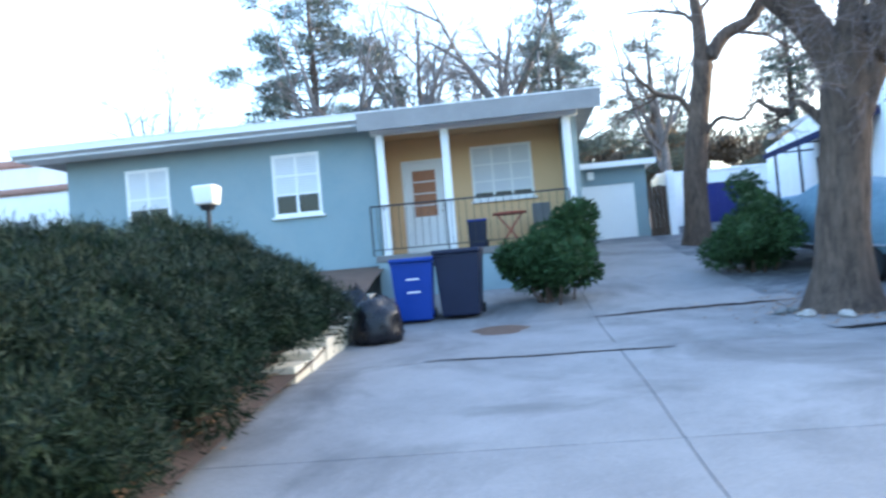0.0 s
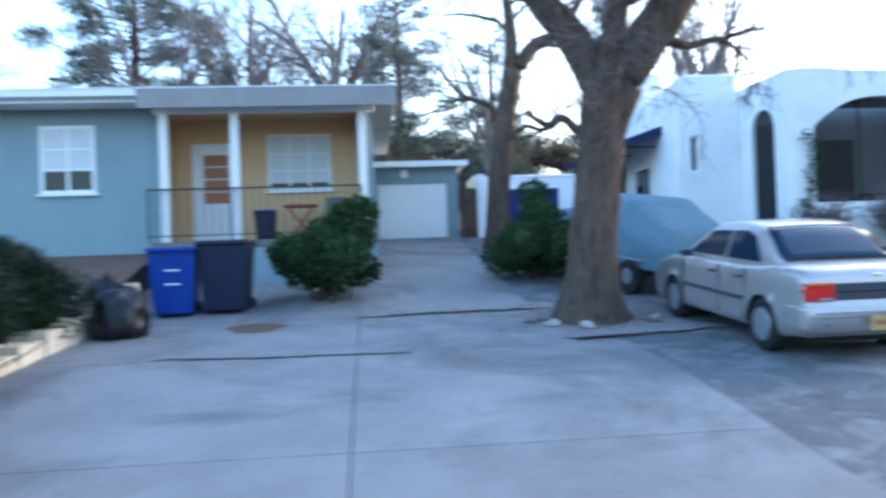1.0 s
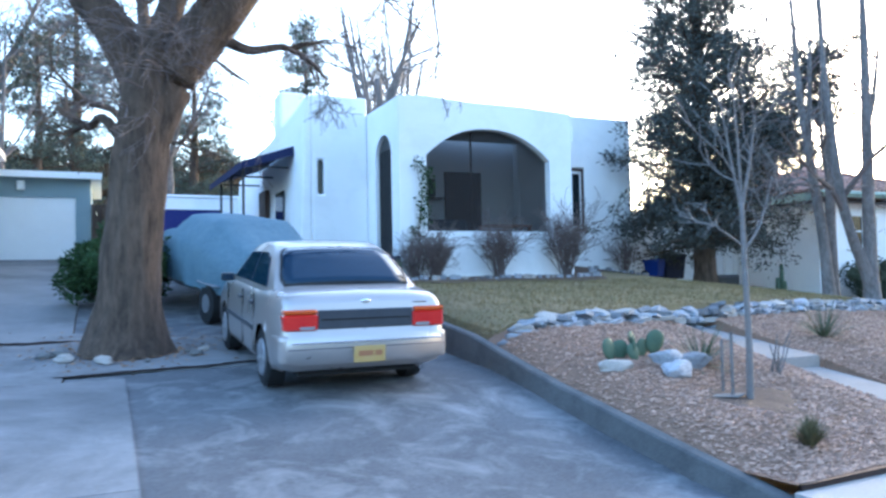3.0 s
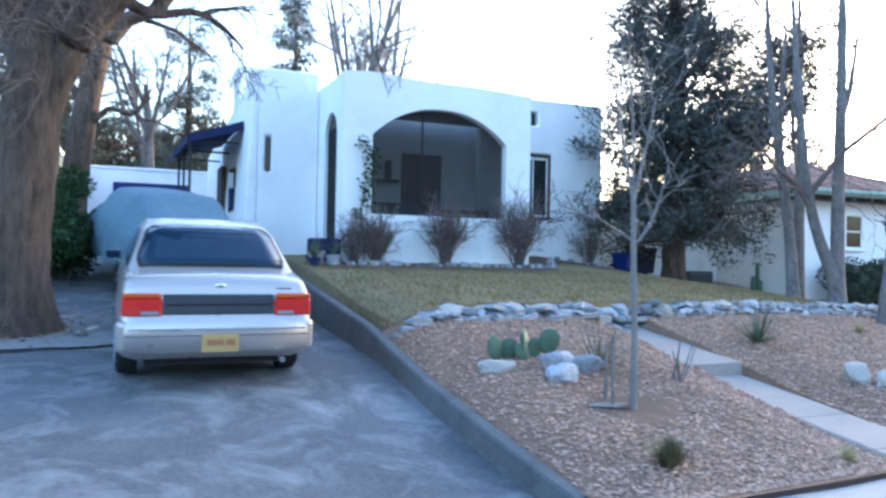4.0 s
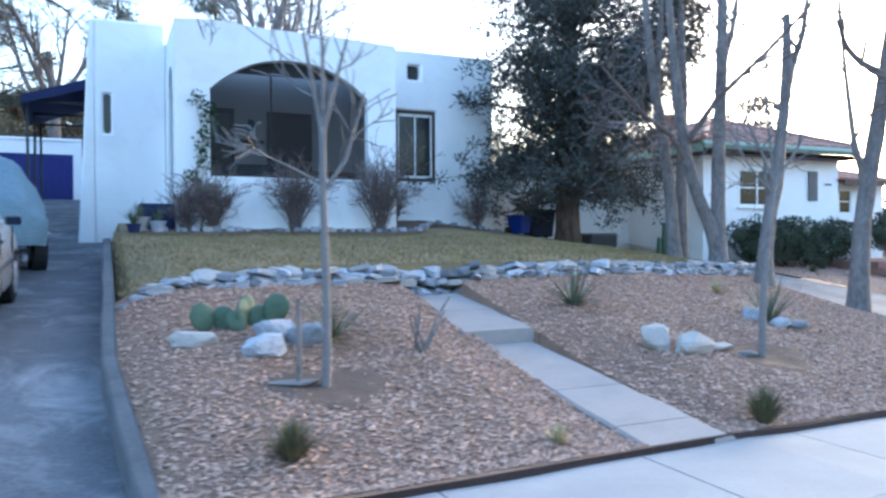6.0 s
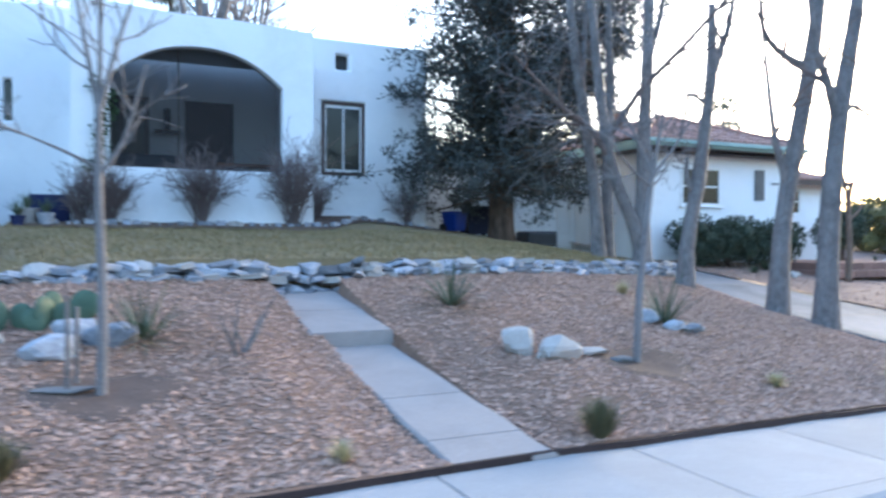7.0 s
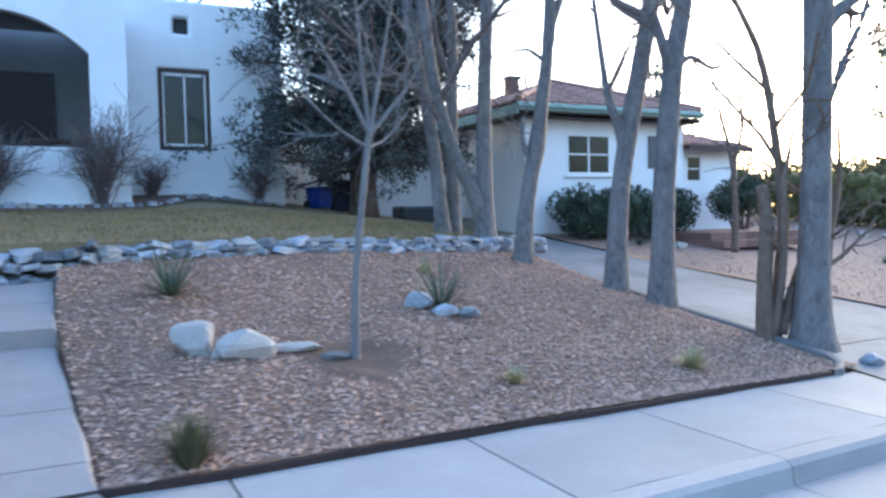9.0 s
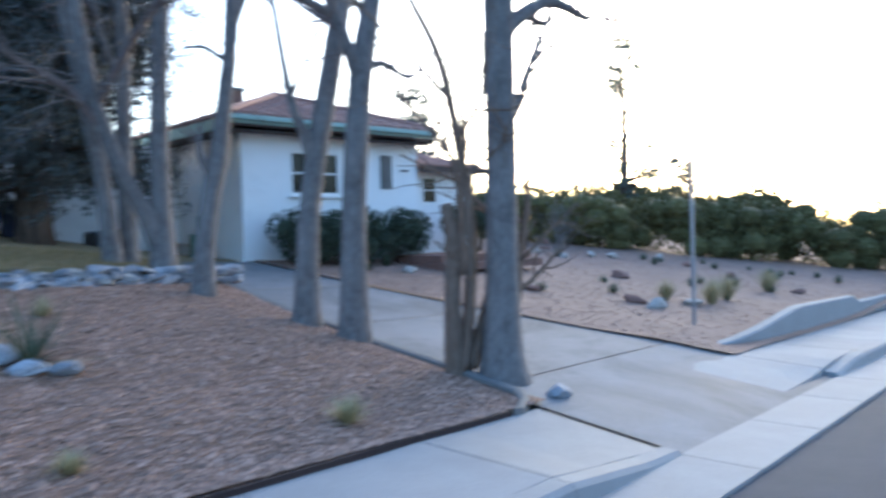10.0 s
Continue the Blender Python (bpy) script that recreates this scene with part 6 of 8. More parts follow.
part("beam", boxes((-2.4, 1.9, 15.06, 15.26, 4.62, 4.80), bevel=0.01), M["paint_white"], blue)
fd = part("front_door", boxes((-1.96, -1.08, 16.66, 16.72, 2.09, 4.18)), M["paint_white"], blue, "white door with an orange-brown glazed panel")
part("door_frame", boxes((-2.02, -1.96, 16.6, 16.74, 2.07, 4.24), (-1.08, -1.02, 16.6, 16.74, 2.07, 4.24), (-1.96, -1.08, 16.6, 16.74, 4.18, 4.24)), M["paint_white"], fd)
for k in range(4):
    part("door_panel", boxes((-1.78, -1.26, 16.64, 16.655, 2.95 + 0.27 * k, 3.19 + 0.27 * k)), M["door_wood"], fd, "orange-brown wood panel")
part("door_handle", boxes((-1.17, -1.12, 16.6, 16.655, 3.02, 3.07), bevel=0.01), M["chrome"], fd)
V, F = [], []
part("foundation", boxes((-9.35, -2.4, 15.40, 15.44, 1.0, 2.05)), M["stucco_blue"], blue)
part("porch_edge", boxes((-2.45, 1.92, 14.88, 14.95, 1.95, 2.09), bevel=0.01), M["curb"], blue)
part("porch_wall", boxes((-2.4, 1.9, 14.91, 14.946, 0.7, 1.95)), M["stucco_blue"], blue)
railing = thing("porch_railing", "thin black metal railing along the porch edge", "railing")
part("top_rail", boxes((-2.52, 1.6, 14.97, 15.0, 3.10, 3.135)), M["black_metal"], railing)
part("bottom_rail", boxes((-2.52, 1.6, 14.975, 14.995, 2.2, 2.22)), M["black_metal"], railing)
for x in (-2.52, -0.95, 1.58):
    part("railing_post", boxes((x, x + 0.03, 14.97, 15.0, 2.09, 3.1)), M["black_metal"], railing)
me = bpy.data.meshes.new("baluster")
bm = boxes((-0.005, 0.005, -0.005, 0.005, 2.22, 3.1))
bm.to_mesh(me)
bm.free()
me.materials.append(M["black_metal"])
for i in range(26):
    ob = new("baluster", me)
    ob.parent = railing
    ob.location = (-2.38 + 0.155 * i, 14.985, 0)

# furniture on the porch
table = thing("porch_table", "small red metal table with crossed legs on the porch", "table", m=Matrix.Translation((0.35, 15.75, 2.07)))
bm = bmesh.new()
cyl(bm, 0, 0, 0.69, 0.73, 0.36, 0.36, 24)
part("tabletop", bm, M["terracotta"], table)
for s in (-1, 1):
    for q in (-1, 1):
        V, F = [], []
        tube(V, F, [Vector((0.26 * s, 0.2 * q, 0.0)), Vector((-0.26 * s, 0.2 * q, 0.69))], [0.014, 0.014], 6)
        part("leg", (V, F), M["terracotta"], table)
chair = thing("porch_chair", "metal garden chair with rounded back on the porch", "chair", m=Matrix.Translation((1.05, 15.8, 2.07)))
part("seat", boxes((-0.22, 0.22, -0.22, 0.22, 0.42, 0.45), bevel=0.01), M["dark_wood"], chair)
bm = bmesh.new()
box(bm, -0.2, 0.2, 0.2, 0.225, 0.45, 0.9, bevel=0.012)
part("backrest", bm, M["curb"], chair)
for s in (-1, 1):
    for q in (-1, 1):
        part("leg", boxes((0.19 * s - 0.012, 0.19 * s + 0.012, 0.19 * q - 0.012, 0.19 * q + 0.012, 0, 0.42)), M["dark_wood"], chair)


def wheelie_bin(name, label, x, y, z, w, d, h, body_mat, lid_mat, turn=0.0, marks=False):
    b = thing(name, label, "bin", "", Matrix.Translation((x, y, z)) @ Matrix.Rotation(turn, 4, "Z"))
    bm = bmesh.new()
    vs = box(bm, -w / 2, w / 2, -d / 2, d / 2, 0.03, h * 0.93, bevel=0.035, seg=2)
    for v in vs:
        k = 0.80 + 0.20 * v.co.z / h
        v.co.x *= k
        v.co.y *= k
    part("body", bm, M[body_mat], b, smooth=False)
    part("rim", boxes((-w * 0.5, w * 0.5, -d * 0.5, d * 0.5, h * 0.89, h * 0.935), bevel=0.012), M[body_mat], b)
    bm = bmesh.new()
    vs = box(bm, -w * 0.52, w * 0.52, -d * 0.55, d * 0.52, h * 0.937, h, bevel=0.025, seg=2)
    for v in vs:
        v.co.z += 0.03 * (1 - (v.co.x / (w * 0.52)) ** 2) * (1 if v.co.z > h * 0.97 else 0)
    part("lid", bm, M[lid_mat], b)
    for s in (-1, 1):
        bm = bmesh.new()
        cyl(bm, 0, 0, -0.03, 0.03, 0.1, 0.1, 16, m=Matrix.Translation((s * w * 0.42, d * 0.42, 0.1)) @ Matrix.Rotation(math.pi / 2, 4, "Y"))
        part("wheel", bm, M["rubber"], b)
    bm = bmesh.new()
    cyl(bm, 0, 0, -w * 0.4, w * 0.4, 0.015, 0.015, 8, m=Matrix.Translation((0, d * 0.56, h * 0.9)) @ Matrix.Rotation(math.pi / 2, 4, "Y"))
    part("handle", bm, M[body_mat], b)
    if marks:
        for k, zz in enumerate((0.66, 0.46)):
            part("label_bar", boxes((-0.10, 0.12, -d * 0.5 * (0.8 + 0.2 * zz) - 0.006, -d * 0.5 * (0.8 + 0.2 * zz) + 0.012, h * zz, h * zz + 0.022)), M["paint_white"], b, "white printed bar")
    return b


zb = drive_z(12.3)
wheelie_bin("recycling_bin", "blue wheeled recycling bin with white marks before the porch", -1.37, 12.35, drive_z(12.3), 0.72, 0.75, 1.08, "bin_blue", "bin_blue", 0.05, True)
wheelie_bin("refuse_bin", "dark navy wheeled refuse bin beside the blue one", -0.58, 12.45, drive_z(12.45), 0.78, 0.8, 1.15, "bin_dark", "bin_dark", -0.06)
wheelie_bin("storage_tub", "dark tub with a bright blue lid on the porch", -0.35, 15.55, 2.07, 0.42, 0.42, 0.62, "bin_dark", "bin_blue")
wheelie_bin("recycling_bin", "blue wheeled bin beside the conifer", 17.5, 15.7, lawn_z(17.5, 15.7) - 0.02, 0.42, 0.42, 0.46, "bin_blue", "bin_blue", 0.4)
wheelie_bin("refuse_bin", "dark wheeled bin in the conifer's shade", 18.1, 15.8, lawn_z(18.1, 15.8) - 0.02, 0.6, 0.6, 0.66, "bin_dark", "bin_dark", -0.2)


def bag(x, y, z, s, seed):
    bm = bmesh.new()
    bmesh.ops.create_icosphere(bm, subdivisions=4, radius=0.5)
    for v in bm.verts:
        d = v.co.normalized()
        f = 1 + 0.22 * noise.noise(d * 1.6 + Vector((seed, 0, 0))) + 0.10 * abs(noise.noise(d * 4.5 + Vector((0, seed, 0)))) - 0.05 * abs(noise.noise(d * 9))
        v.co = d * 0.5 * f
        if v.co.z < -0.3:
            v.co.z = -0.3 + (v.co.z + 0.3) * 0.1
        v.co = Vector((v.co.x * s[0], v.co.y * s[1], (v.co.z + 0.31) * s[2]))
    b = thing("rubbish_bag", "shiny black full rubbish bag lying on the drive", "rubbish bag", "rubbish bags", Matrix.Translation((x, y, z)))
    part("sack", bm, M["bag"], b, smooth=True)
    part("knot", blades(14, 0.16, 0.05, seed, tilt=(0.0, 0.9), curl=0.2), M["bag"], b).location = (0.05, 0, 0.74 * s[2])
    return b


bag(-1.82, 10.95, drive_z(10.95), (0.85, 0.75, 0.85), 3)
bag(-2.35, 11.9, drive_z(11.9) + 0.25, (0.6, 0.5, 0.55), 5)

# cream retaining wall and steps along the hedge
V, F = [], []
low = thing("low_wall", "low cream-painted masonry wall between hedge and drive", "low wall", kind="structure")
for k in range(7):
    y0 = 8.4 + 0.68 * k
    part("wall_block", boxes((-2.78, -2.36 + 0.03 * k, y0, y0 + 0.675, drive_z(y0) - 0.1, drive_z(y0) + 0.2 + 0.05 * k), bevel=0.012), M["cream"], low)

# lamp post
lamp = thing("lamp_post", "black garden lamp post with a white square lantern", "lamp post", m=Matrix.Translation((-4.55, 11.5, 0.9)))
bm = bmesh.new()
cyl(bm, 0, 0, -0.1, 2.1, 0.045, 0.04, 12)
part("post", bm, M["black_metal"], lamp)
bm = bmesh.new()
cyl(bm, 0, 0, 2.1, 2.18, 0.10, 0.14, 12)
part("collar", bm, M["black_metal"], lamp)
bm = bmesh.new()
vs = box(bm, -0.19, 0.19, -0.19, 0.19, 2.18, 2.5, bevel=0.05, seg=3)
for v in vs:
    k = 0.85 + 0.15 * (v.co.z - 2.18) / 0.32
    v.co.x, v.co.y = v.co.x * k, v.co.y * k
part("shade", bm, M["globe"], lamp, "white opal lantern", True)

# worn dirt patch in the slab
bm = bmesh.new()
n = 22
ring = [bm.verts.new((0.05 + 0.40 * (1 + 0.18 * math.sin(3 * a) + 0.1 * math.sin(7 * a)) * math.cos(a), 11.08 + 0.36 * (1 + 0.15 * math.cos(2 * a)) * math.sin(a), drive_z(11.08 + 0.40 * math.sin(a)) + 0.008)) for a in [2 * math.pi * i / n for i in range(n)]]
bm.faces.new(ring)
tagged(part("dirt_patch", bm, M["damp_soil"]), "brown earth patch where the concrete is broken", "dirt patch", kind="structure")
# wandering cracks filled with dark earth
def crack(x0, y0, x1, y1, seed, w=0.012, lip=0.022):
    """A crack whose far side has heaved up a little."""
    rnd = random.Random(seed)
    V, F, U, G = [], [], [], []
    n = 40
    off = 0.0
    for i in range(n + 1):
        t = i / n
        off = off * 0.85 + rnd.gauss(0, 0.014)
        x, y = x0 + (x1 - x0) * t, y0 + (y1 - y0) * t + off
        end = min(1.0, 6 * t, 6 * (1 - t))
        h = lip * end * rnd.uniform(0.6, 1.15)
        V += [(x, y - w * rnd.uniform(0.5, 2.0), drive_z(y - w) + 0.010), (x, y, drive_z(y) + 0.010 + h)]
        U += [(x, y, drive_z(y) + 0.012 + h), (x, y + 0.22, drive_z(y + 0.22) + 0.010 + h * 0.5), (x, y + 0.6, drive_z(y + 0.6) - 0.004)]
    for i in range(n):
        F.append((2 * i, 2 * i + 2, 2 * i + 3, 2 * i + 1))
        for j in (0, 1):
            a = 3 * i + j
            G.append((a, a + 3, a + 4, a + 1))
    tagged(part("crack", (V, F), M["steel_rust"]), "dark earth-filled crack across the driveway", "crack", "cracks in the drive", kind="structure")
    part("heaved_edge", (U, G), M["concrete"], drive, "", True)


crack(1.5, 11.5, 4.7, 11.68, 1)
crack(4.2, 9.28, 6.5, 9.55, 2, 0.010, 0.012)
crack(-0.9, 9.1, 2.2, 8.9, 3, 0.008, 0.008)

# ---- car ----
def car():
    c = thing("parked_car", "parked champagne-coloured four-door saloon car seen from behind", "car", m=Matrix.Translation((6.96, 7.22, 0.40)) @ Matrix.Rotation(math.atan(0.075), 4, "X"))
    keys = [(0.04, .775, .33, .60), (0.075, .785, .32, .64), (0.088, .79, .31, .87), (0.11, .80, .29, .925), (0.16, .805, .26, .955), (0.24, .815, .24, .975), (0.5, .83, .21, .992), (0.8, .838, .20, 0.995), (1.0, .842, .20, .97), (1.3, .845, .20, .95), (2.2, .845, .20, .945), (3.0, .84, .20, .95), (3.2, .838, .20, .945), (3.7, .825, .20, .88), (4.0, .80, .21, .81), (4.15, .775, .23, .74), (4.24, .74, .26, .66), (4.28, .70, .30, .55)]
    st = sorted({k[0] for k in keys} | {round(0.3 + 0.06 * i, 3) for i in range(64)})
    prof = [(0, 0), (0.5, 0), (0.82, 0), (0.955, 0.05), (0.99, 0.14), (1.0, 0.26), (1.004, 0.40), (1.006, 0.52), (1.0, 0.64), (0.985, 0.76), (0.965, 0.87), (0.93, 0.95), (0.86, 0.99), (0.6, 1.01), (0, 1.025)]
    bm = bmesh.new()
    rows = []
    for y in st:
        a = max([k for k in keys if k[0] <= y], key=lambda k: k[0])
        b = min([k for k in keys if k[0] >= y], key=lambda k: k[0])
        t = 0 if b[0] == a[0] else (y - a[0]) / (b[0] - a[0])
        w, zb, zt = [p + (q - p) * t for p, q in zip(a[1:], b[1:])]
        half = [(w * fx, y, zb + (zt - zb) * fz) for fx, fz in prof]
        rows.append([bm.verts.new(p) for p in half] + [bm.verts.new((-p[0], p[1], p[2])) for p in half[-2:0:-1]])
    for r0, r1 in zip(rows, rows[1:]):
        n = len(r0)
        for j in range(n):
            bm.faces.new((r0[j], r0[(j + 1) % n], r1[(j + 1) % n], r1[j]))
    bm.faces.new(rows[0][::-1])
    bm.faces.new(rows[-1])
    for wy in (0.87, 3.33):
        for v in bm.verts:
            d = Vector((v.co.y - wy, v.co.z - 0.30))
            if abs(v.co.x) > 0.55 and 0.25 < d.length < 0.40 and v.co.z > 0.2:
                d = d.normalized() * 0.335
                v.co.y, v.co.z = wy + d.x, 0.30 + d.y
        kill = [f for f in bm.faces if abs(f.calc_center_median().x) > 0.5 and (Vector((f.calc_center_median().y - wy, f.calc_center_median().z - 0.30))).length < 0.325]
        bmesh.ops.delete(bm, geom=kill, context="FACES")
    bmesh.ops.recalc_face_normals(bm, faces=bm.faces)
    body = part("body", bm, M["champagne"], c, "champagne metallic paint", True)
    part("wheel_well", boxes((-0.78, 0.78, 0.5, 1.24, 0.28, 0.72), (-0.78, 0.78, 2.96, 3.7, 0.28, 0.72), (-0.6, 0.6, 0.3, 4.0, 0.18, 0.3)), M["rubber"], c, "black underside")
    # cabin
    gk = [(0.64, .985), (0.85, 1.13), (1.05, 1.262), (1.22, 1.35), (1.42, 1.402), (1.65, 1.426), (1.95, 1.428), (2.2, 1.408), (2.42, 1.355), (3.16, .95)]
    wid = lambda z: 0.765 - (z - 0.93) * 0.36 - 0.5 * max(0.0, z - 1.28) ** 2
    top = lambda y: next(a[1] + (b[1] - a[1]) * (y - a[0]) / (b[0] - a[0]) for a, b in zip(gk, gk[1:]) if y <= b[0] + 1e-6)
    bm = bmesh.new()
    rows = []
    for i in range(31):
        y = 0.64 + (3.16 - 0.64) * i / 30
        zt = top(y)
        h = [(wid(0.93), 0.93), (wid(0.93 + (zt - 0.93) * 0.5), 0.93 + (zt - 0.93) * 0.5), (wid(zt - 0.03), zt - 0.03), (wid(zt) - 0.03, zt - 0.004), (wid(zt) - 0.2, zt + 0.008), (0, zt + 0.016)]
        rows.append([bm.verts.new((p, y, z)) for p, z in h] + [bm.verts.new((-p, y, z)) for p, z in h[-2::-1]])
    for r0, r1 in zip(rows, rows[1:]):
        for j in range(len(r0) - 1):
            bm.faces.new((r0[j], r0[j + 1], r1[j + 1], r1[j]))
    bmesh.ops.recalc_face_normals(bm, faces=bm.faces)
    part("cabin", bm, M["champagne"], c, "champagne roof and pillars", True)

    def pane(pts, name, mat, lift, label=""):
        bm = bmesh.new()
        f = bm.faces.new([bm.verts.new(p) for p in pts])
        f.normal_update()
        r = bmesh.ops.extrude_face_region(bm, geom=[f])
        bmesh.ops.translate(bm, vec=lift, verts=[v for v in r["geom"] if isinstance(v, bmesh.types.BMVert)])
        bmesh.ops.recalc_face_normals(bm, faces=bm.faces)
        return part(name, bm, M[mat], c, label)
    def rear_glass(name, mat, lo, hi, grow, lift, label=""):
        V, F = [], []
        steps, across = 8, 10
        for i in range(steps + 1):
            y = lo + (hi - lo) * i / steps
            e = min(i, steps - i)
            hw = wid(top(y)) - 0.06 + grow - (0.05 if e == 0 else 0.012 if e == 1 else 0)
            for k in range(across + 1):
                s = -1 + 2 * k / across
                V.append((hw * s, y - lift * 0.55, top(y) + 0.018 * (1 - s * s) + lift))
        n = len(V)
        V += [(x, y + 0.008, z - 0.014) for x, y, z in V]
        for i in range(steps):
            for k in range(across):
                a = i * (across + 1) + k
                F.append((a, a + 1, a + across + 2, a + across + 1))
        rim = [k for k in range(across)] + [across + i * (across + 1) for i in range(steps)] + [steps * (across + 1) + across - k for k in range(across)] + [(steps - i) * (across + 1) for i in range(steps)]
        for a, b in zip(rim, rim[1:] + rim[:1]):
            F.append((b, a, a + n, b + n))
        return part(name, (V, F), M[mat], c, label, True)
    rear_glass("window_seal", "rubber", 0.675, 1.275, 0.025, 0.008)
    rear_glass("rear_window", "glass_car", 0.695, 1.25, 0.0, 0.013, "dark rear window with the reflected sky's blue in its colour")
    wn2 = Vector((0, 0.395, 0.76)).normalized()
    pane([tuple(Vector(p) + wn2 * 0.012) for p in ((-0.62, 3.08, 0.985), (0.62, 3.08, 0.985), (0.50, 2.42, 1.325), (-0.50, 2.42, 1.325))], "windscreen", "glass_car", wn2 * 0.01)
    for s in (-1, 1):
        for poly in ([(1.02, 0.985), (1.86, 0.985), (1.86, 1.315), (1.52, 1.325), (1.32, 1.27)], [(1.93, 0.985), (2.92, 0.985), (2.40, 1.295), (1.93, 1.315)]):
            pane([(s * (wid(z) + 0.004), y, z) for y, z in poly], "side_window", "glass_car", Vector((s * 0.008, 0, 0)))
        tl = part("tail_light", boxes((min(s * 0.47, s * 0.795), max(s * 0.47, s * 0.795), 0.052, 0.2, 0.645, 0.795), bevel=0.015), M["red_lens"], c, "red tail light")
        part("indicator_lens", boxes((min(s * 0.48, s * 0.79), max(s * 0.48, s * 0.79), 0.048, 0.16, 0.797, 0.84), bevel=0.01), M["amber_lens"], tl, "amber strip")
        part("reversing_lens", boxes((min(s * 0.5, s * 0.64), max(s * 0.5, s * 0.64), 0.047, 0.06, 0.655, 0.685)), M["hub"], tl, "clear lens")
        part("side_moulding", boxes((min(s * 0.84, s * 0.862), max(s * 0.84, s * 0.862), 1.25, 2.95, 0.52, 0.57), bevel=0.006), M["grey_trim"], c)
        for y in (1.24, 1.90, 2.98):
            part("door_seam", boxes((min(s * 0.835, s * 0.851), max(s * 0.835, s * 0.851), y, y + 0.008, 0.30, 0.90)), M["rubber"], c)
        for y in (1.33, 2.02):
            part("door_handle", boxes((min(s * 0.82, s * 0.858), max(s * 0.82, s * 0.858), y, y + 0.16, 0.78, 0.815), bevel=0.008), M["grey_trim"], c)
        bm = bmesh.new()
        box(bm, min(s * 0.80, s * 0.96), max(s * 0.80, s * 0.96), 2.72, 2.81, 0.93, 1.03, bevel=0.03, seg=3)
        mi = part("wing_mirror", bm, M["grey_trim"], c)
        part("mirror_glass", boxes((min(s * 0.82, s * 0.96), max(s * 0.82, s * 0.96), 2.712, 2.719, 0.945, 1.015)), M["glass_car"], mi)
        for wy in (0.87, 3.33):
            bm = bmesh.new()
            m = Matrix.Translation((s * 0.735, wy, 0.295)) @ Matrix.Rotation(s * math.pi / 2, 4, "Y")
            cyl(bm, 0, 0, -0.09, 0.07, 0.295, 0.295, 28, m=m)
            cyl(bm, 0, 0, 0.07, 0.095, 0.295, 0.26, 28, m=m)
            ty = part("tyre", bm, M["rubber"], c)
            bm = bmesh.new()
            cyl(bm, 0, 0, 0.09, 0.105, 0.195, 0.18, 24, m=m)
            for k in range(7):
                a = 2 * math.pi * k / 7
                box(bm, 0.05, 0.165, -0.018, 0.018, 0.105, 0.113, m=m @ Matrix.Rotation(a, 4, "Z"))
            cyl(bm, 0, 0, 0.105, 0.12, 0.045, 0.04, 14, m=m)
            part("hubcap", bm, M["hub"], ty, "silver hubcap")
    part("trim_panel", boxes((-0.467, 0.467, 0.06, 0.12, 0.655, 0.83), bevel=0.008), M["grey_trim"], c, "dark grey panel between lights")
    part("trim_line", boxes((-0.44, 0.44, 0.055, 0.062, 0.735, 0.75)), M["rubber"], c)
    bm = bmesh.new()
    vs = box(bm, -0.835, 0.835, -0.035, 0.42, 0.335, 0.60, bevel=0.05, seg=4)
    for v in vs:
        if v.co.y < 0.2:
            v.co.y += 0.10 * (abs(v.co.x) / 0.83) ** 4
    part("rear_bumper", bm, M["champagne"], c, "body-coloured bumper", True)
    # Thin bright line along the upper part of the bumper.
    part("bumper_bright_line", boxes((-0.74, 0.74, -0.046, -0.03, 0.535, 0.552), bevel=0.003), M["chrome"], c)
    part("bumper_groove", boxes((-0.76, 0.76, -0.040, -0.03, 0.485, 0.492)), M["grey_trim"], c)
    pl = part("number_plate", boxes((-0.155, 0.155, -0.050, -0.036, 0.345, 0.50), bevel=0.004), M["plate"], c, "yellow plate with dark bars")
    part("plate_bar", boxes((-0.11, 0.03, -0.054, -0.0505, 0.405, 0.455)), M["plate_mark"], pl)
    part("plate_bar", boxes((0.05, 0.12, -0.054, -0.0505, 0.405, 0.455)), M["plate_mark"], pl)
    bm = bmesh.new()
    bmesh.ops.create_uvsphere(bm, u_segments=14, v_segments=8, radius=1.0)
    bmesh.ops.transform(bm, matrix=Matrix.Translation((0, 0.098, 0.90)) @ Matrix.Diagonal((0.05, 0.012, 0.03, 1)), verts=bm.verts)
    part("badge", bm, M["chrome"], c, "small oval badge", True)
    part("badge_bar", boxes((0.48, 0.62, 0.088, 0.094, 0.872, 0.887)), M["chrome"], c)
    part("boot_seam", boxes((-0.66, 0.66, 0.66, 0.668, 1.018, 1.026)), M["grey_trim"], c)
    bm = bmesh.new()
    cyl(bm, 0, 0, 0, 0.13, 0.025, 0.025, 12, m=Matrix.Translation((0.55, 0.14, 0.25)) @ Matrix.Rotation(math.pi / 2, 4, "X"))
    part("exhaust_pipe", bm, M["chrome"], c)
    part("front_bumper", boxes((-0.72, 0.72, 3.95, 4.30, 0.25, 0.52), bevel=0.09), M["champagne"], c)
    part("parcel_shelf", boxes((-0.3, 0.3, 0.84, 0.9, 0.99, 1.0)), M["rubber"], c)
    return c


car()


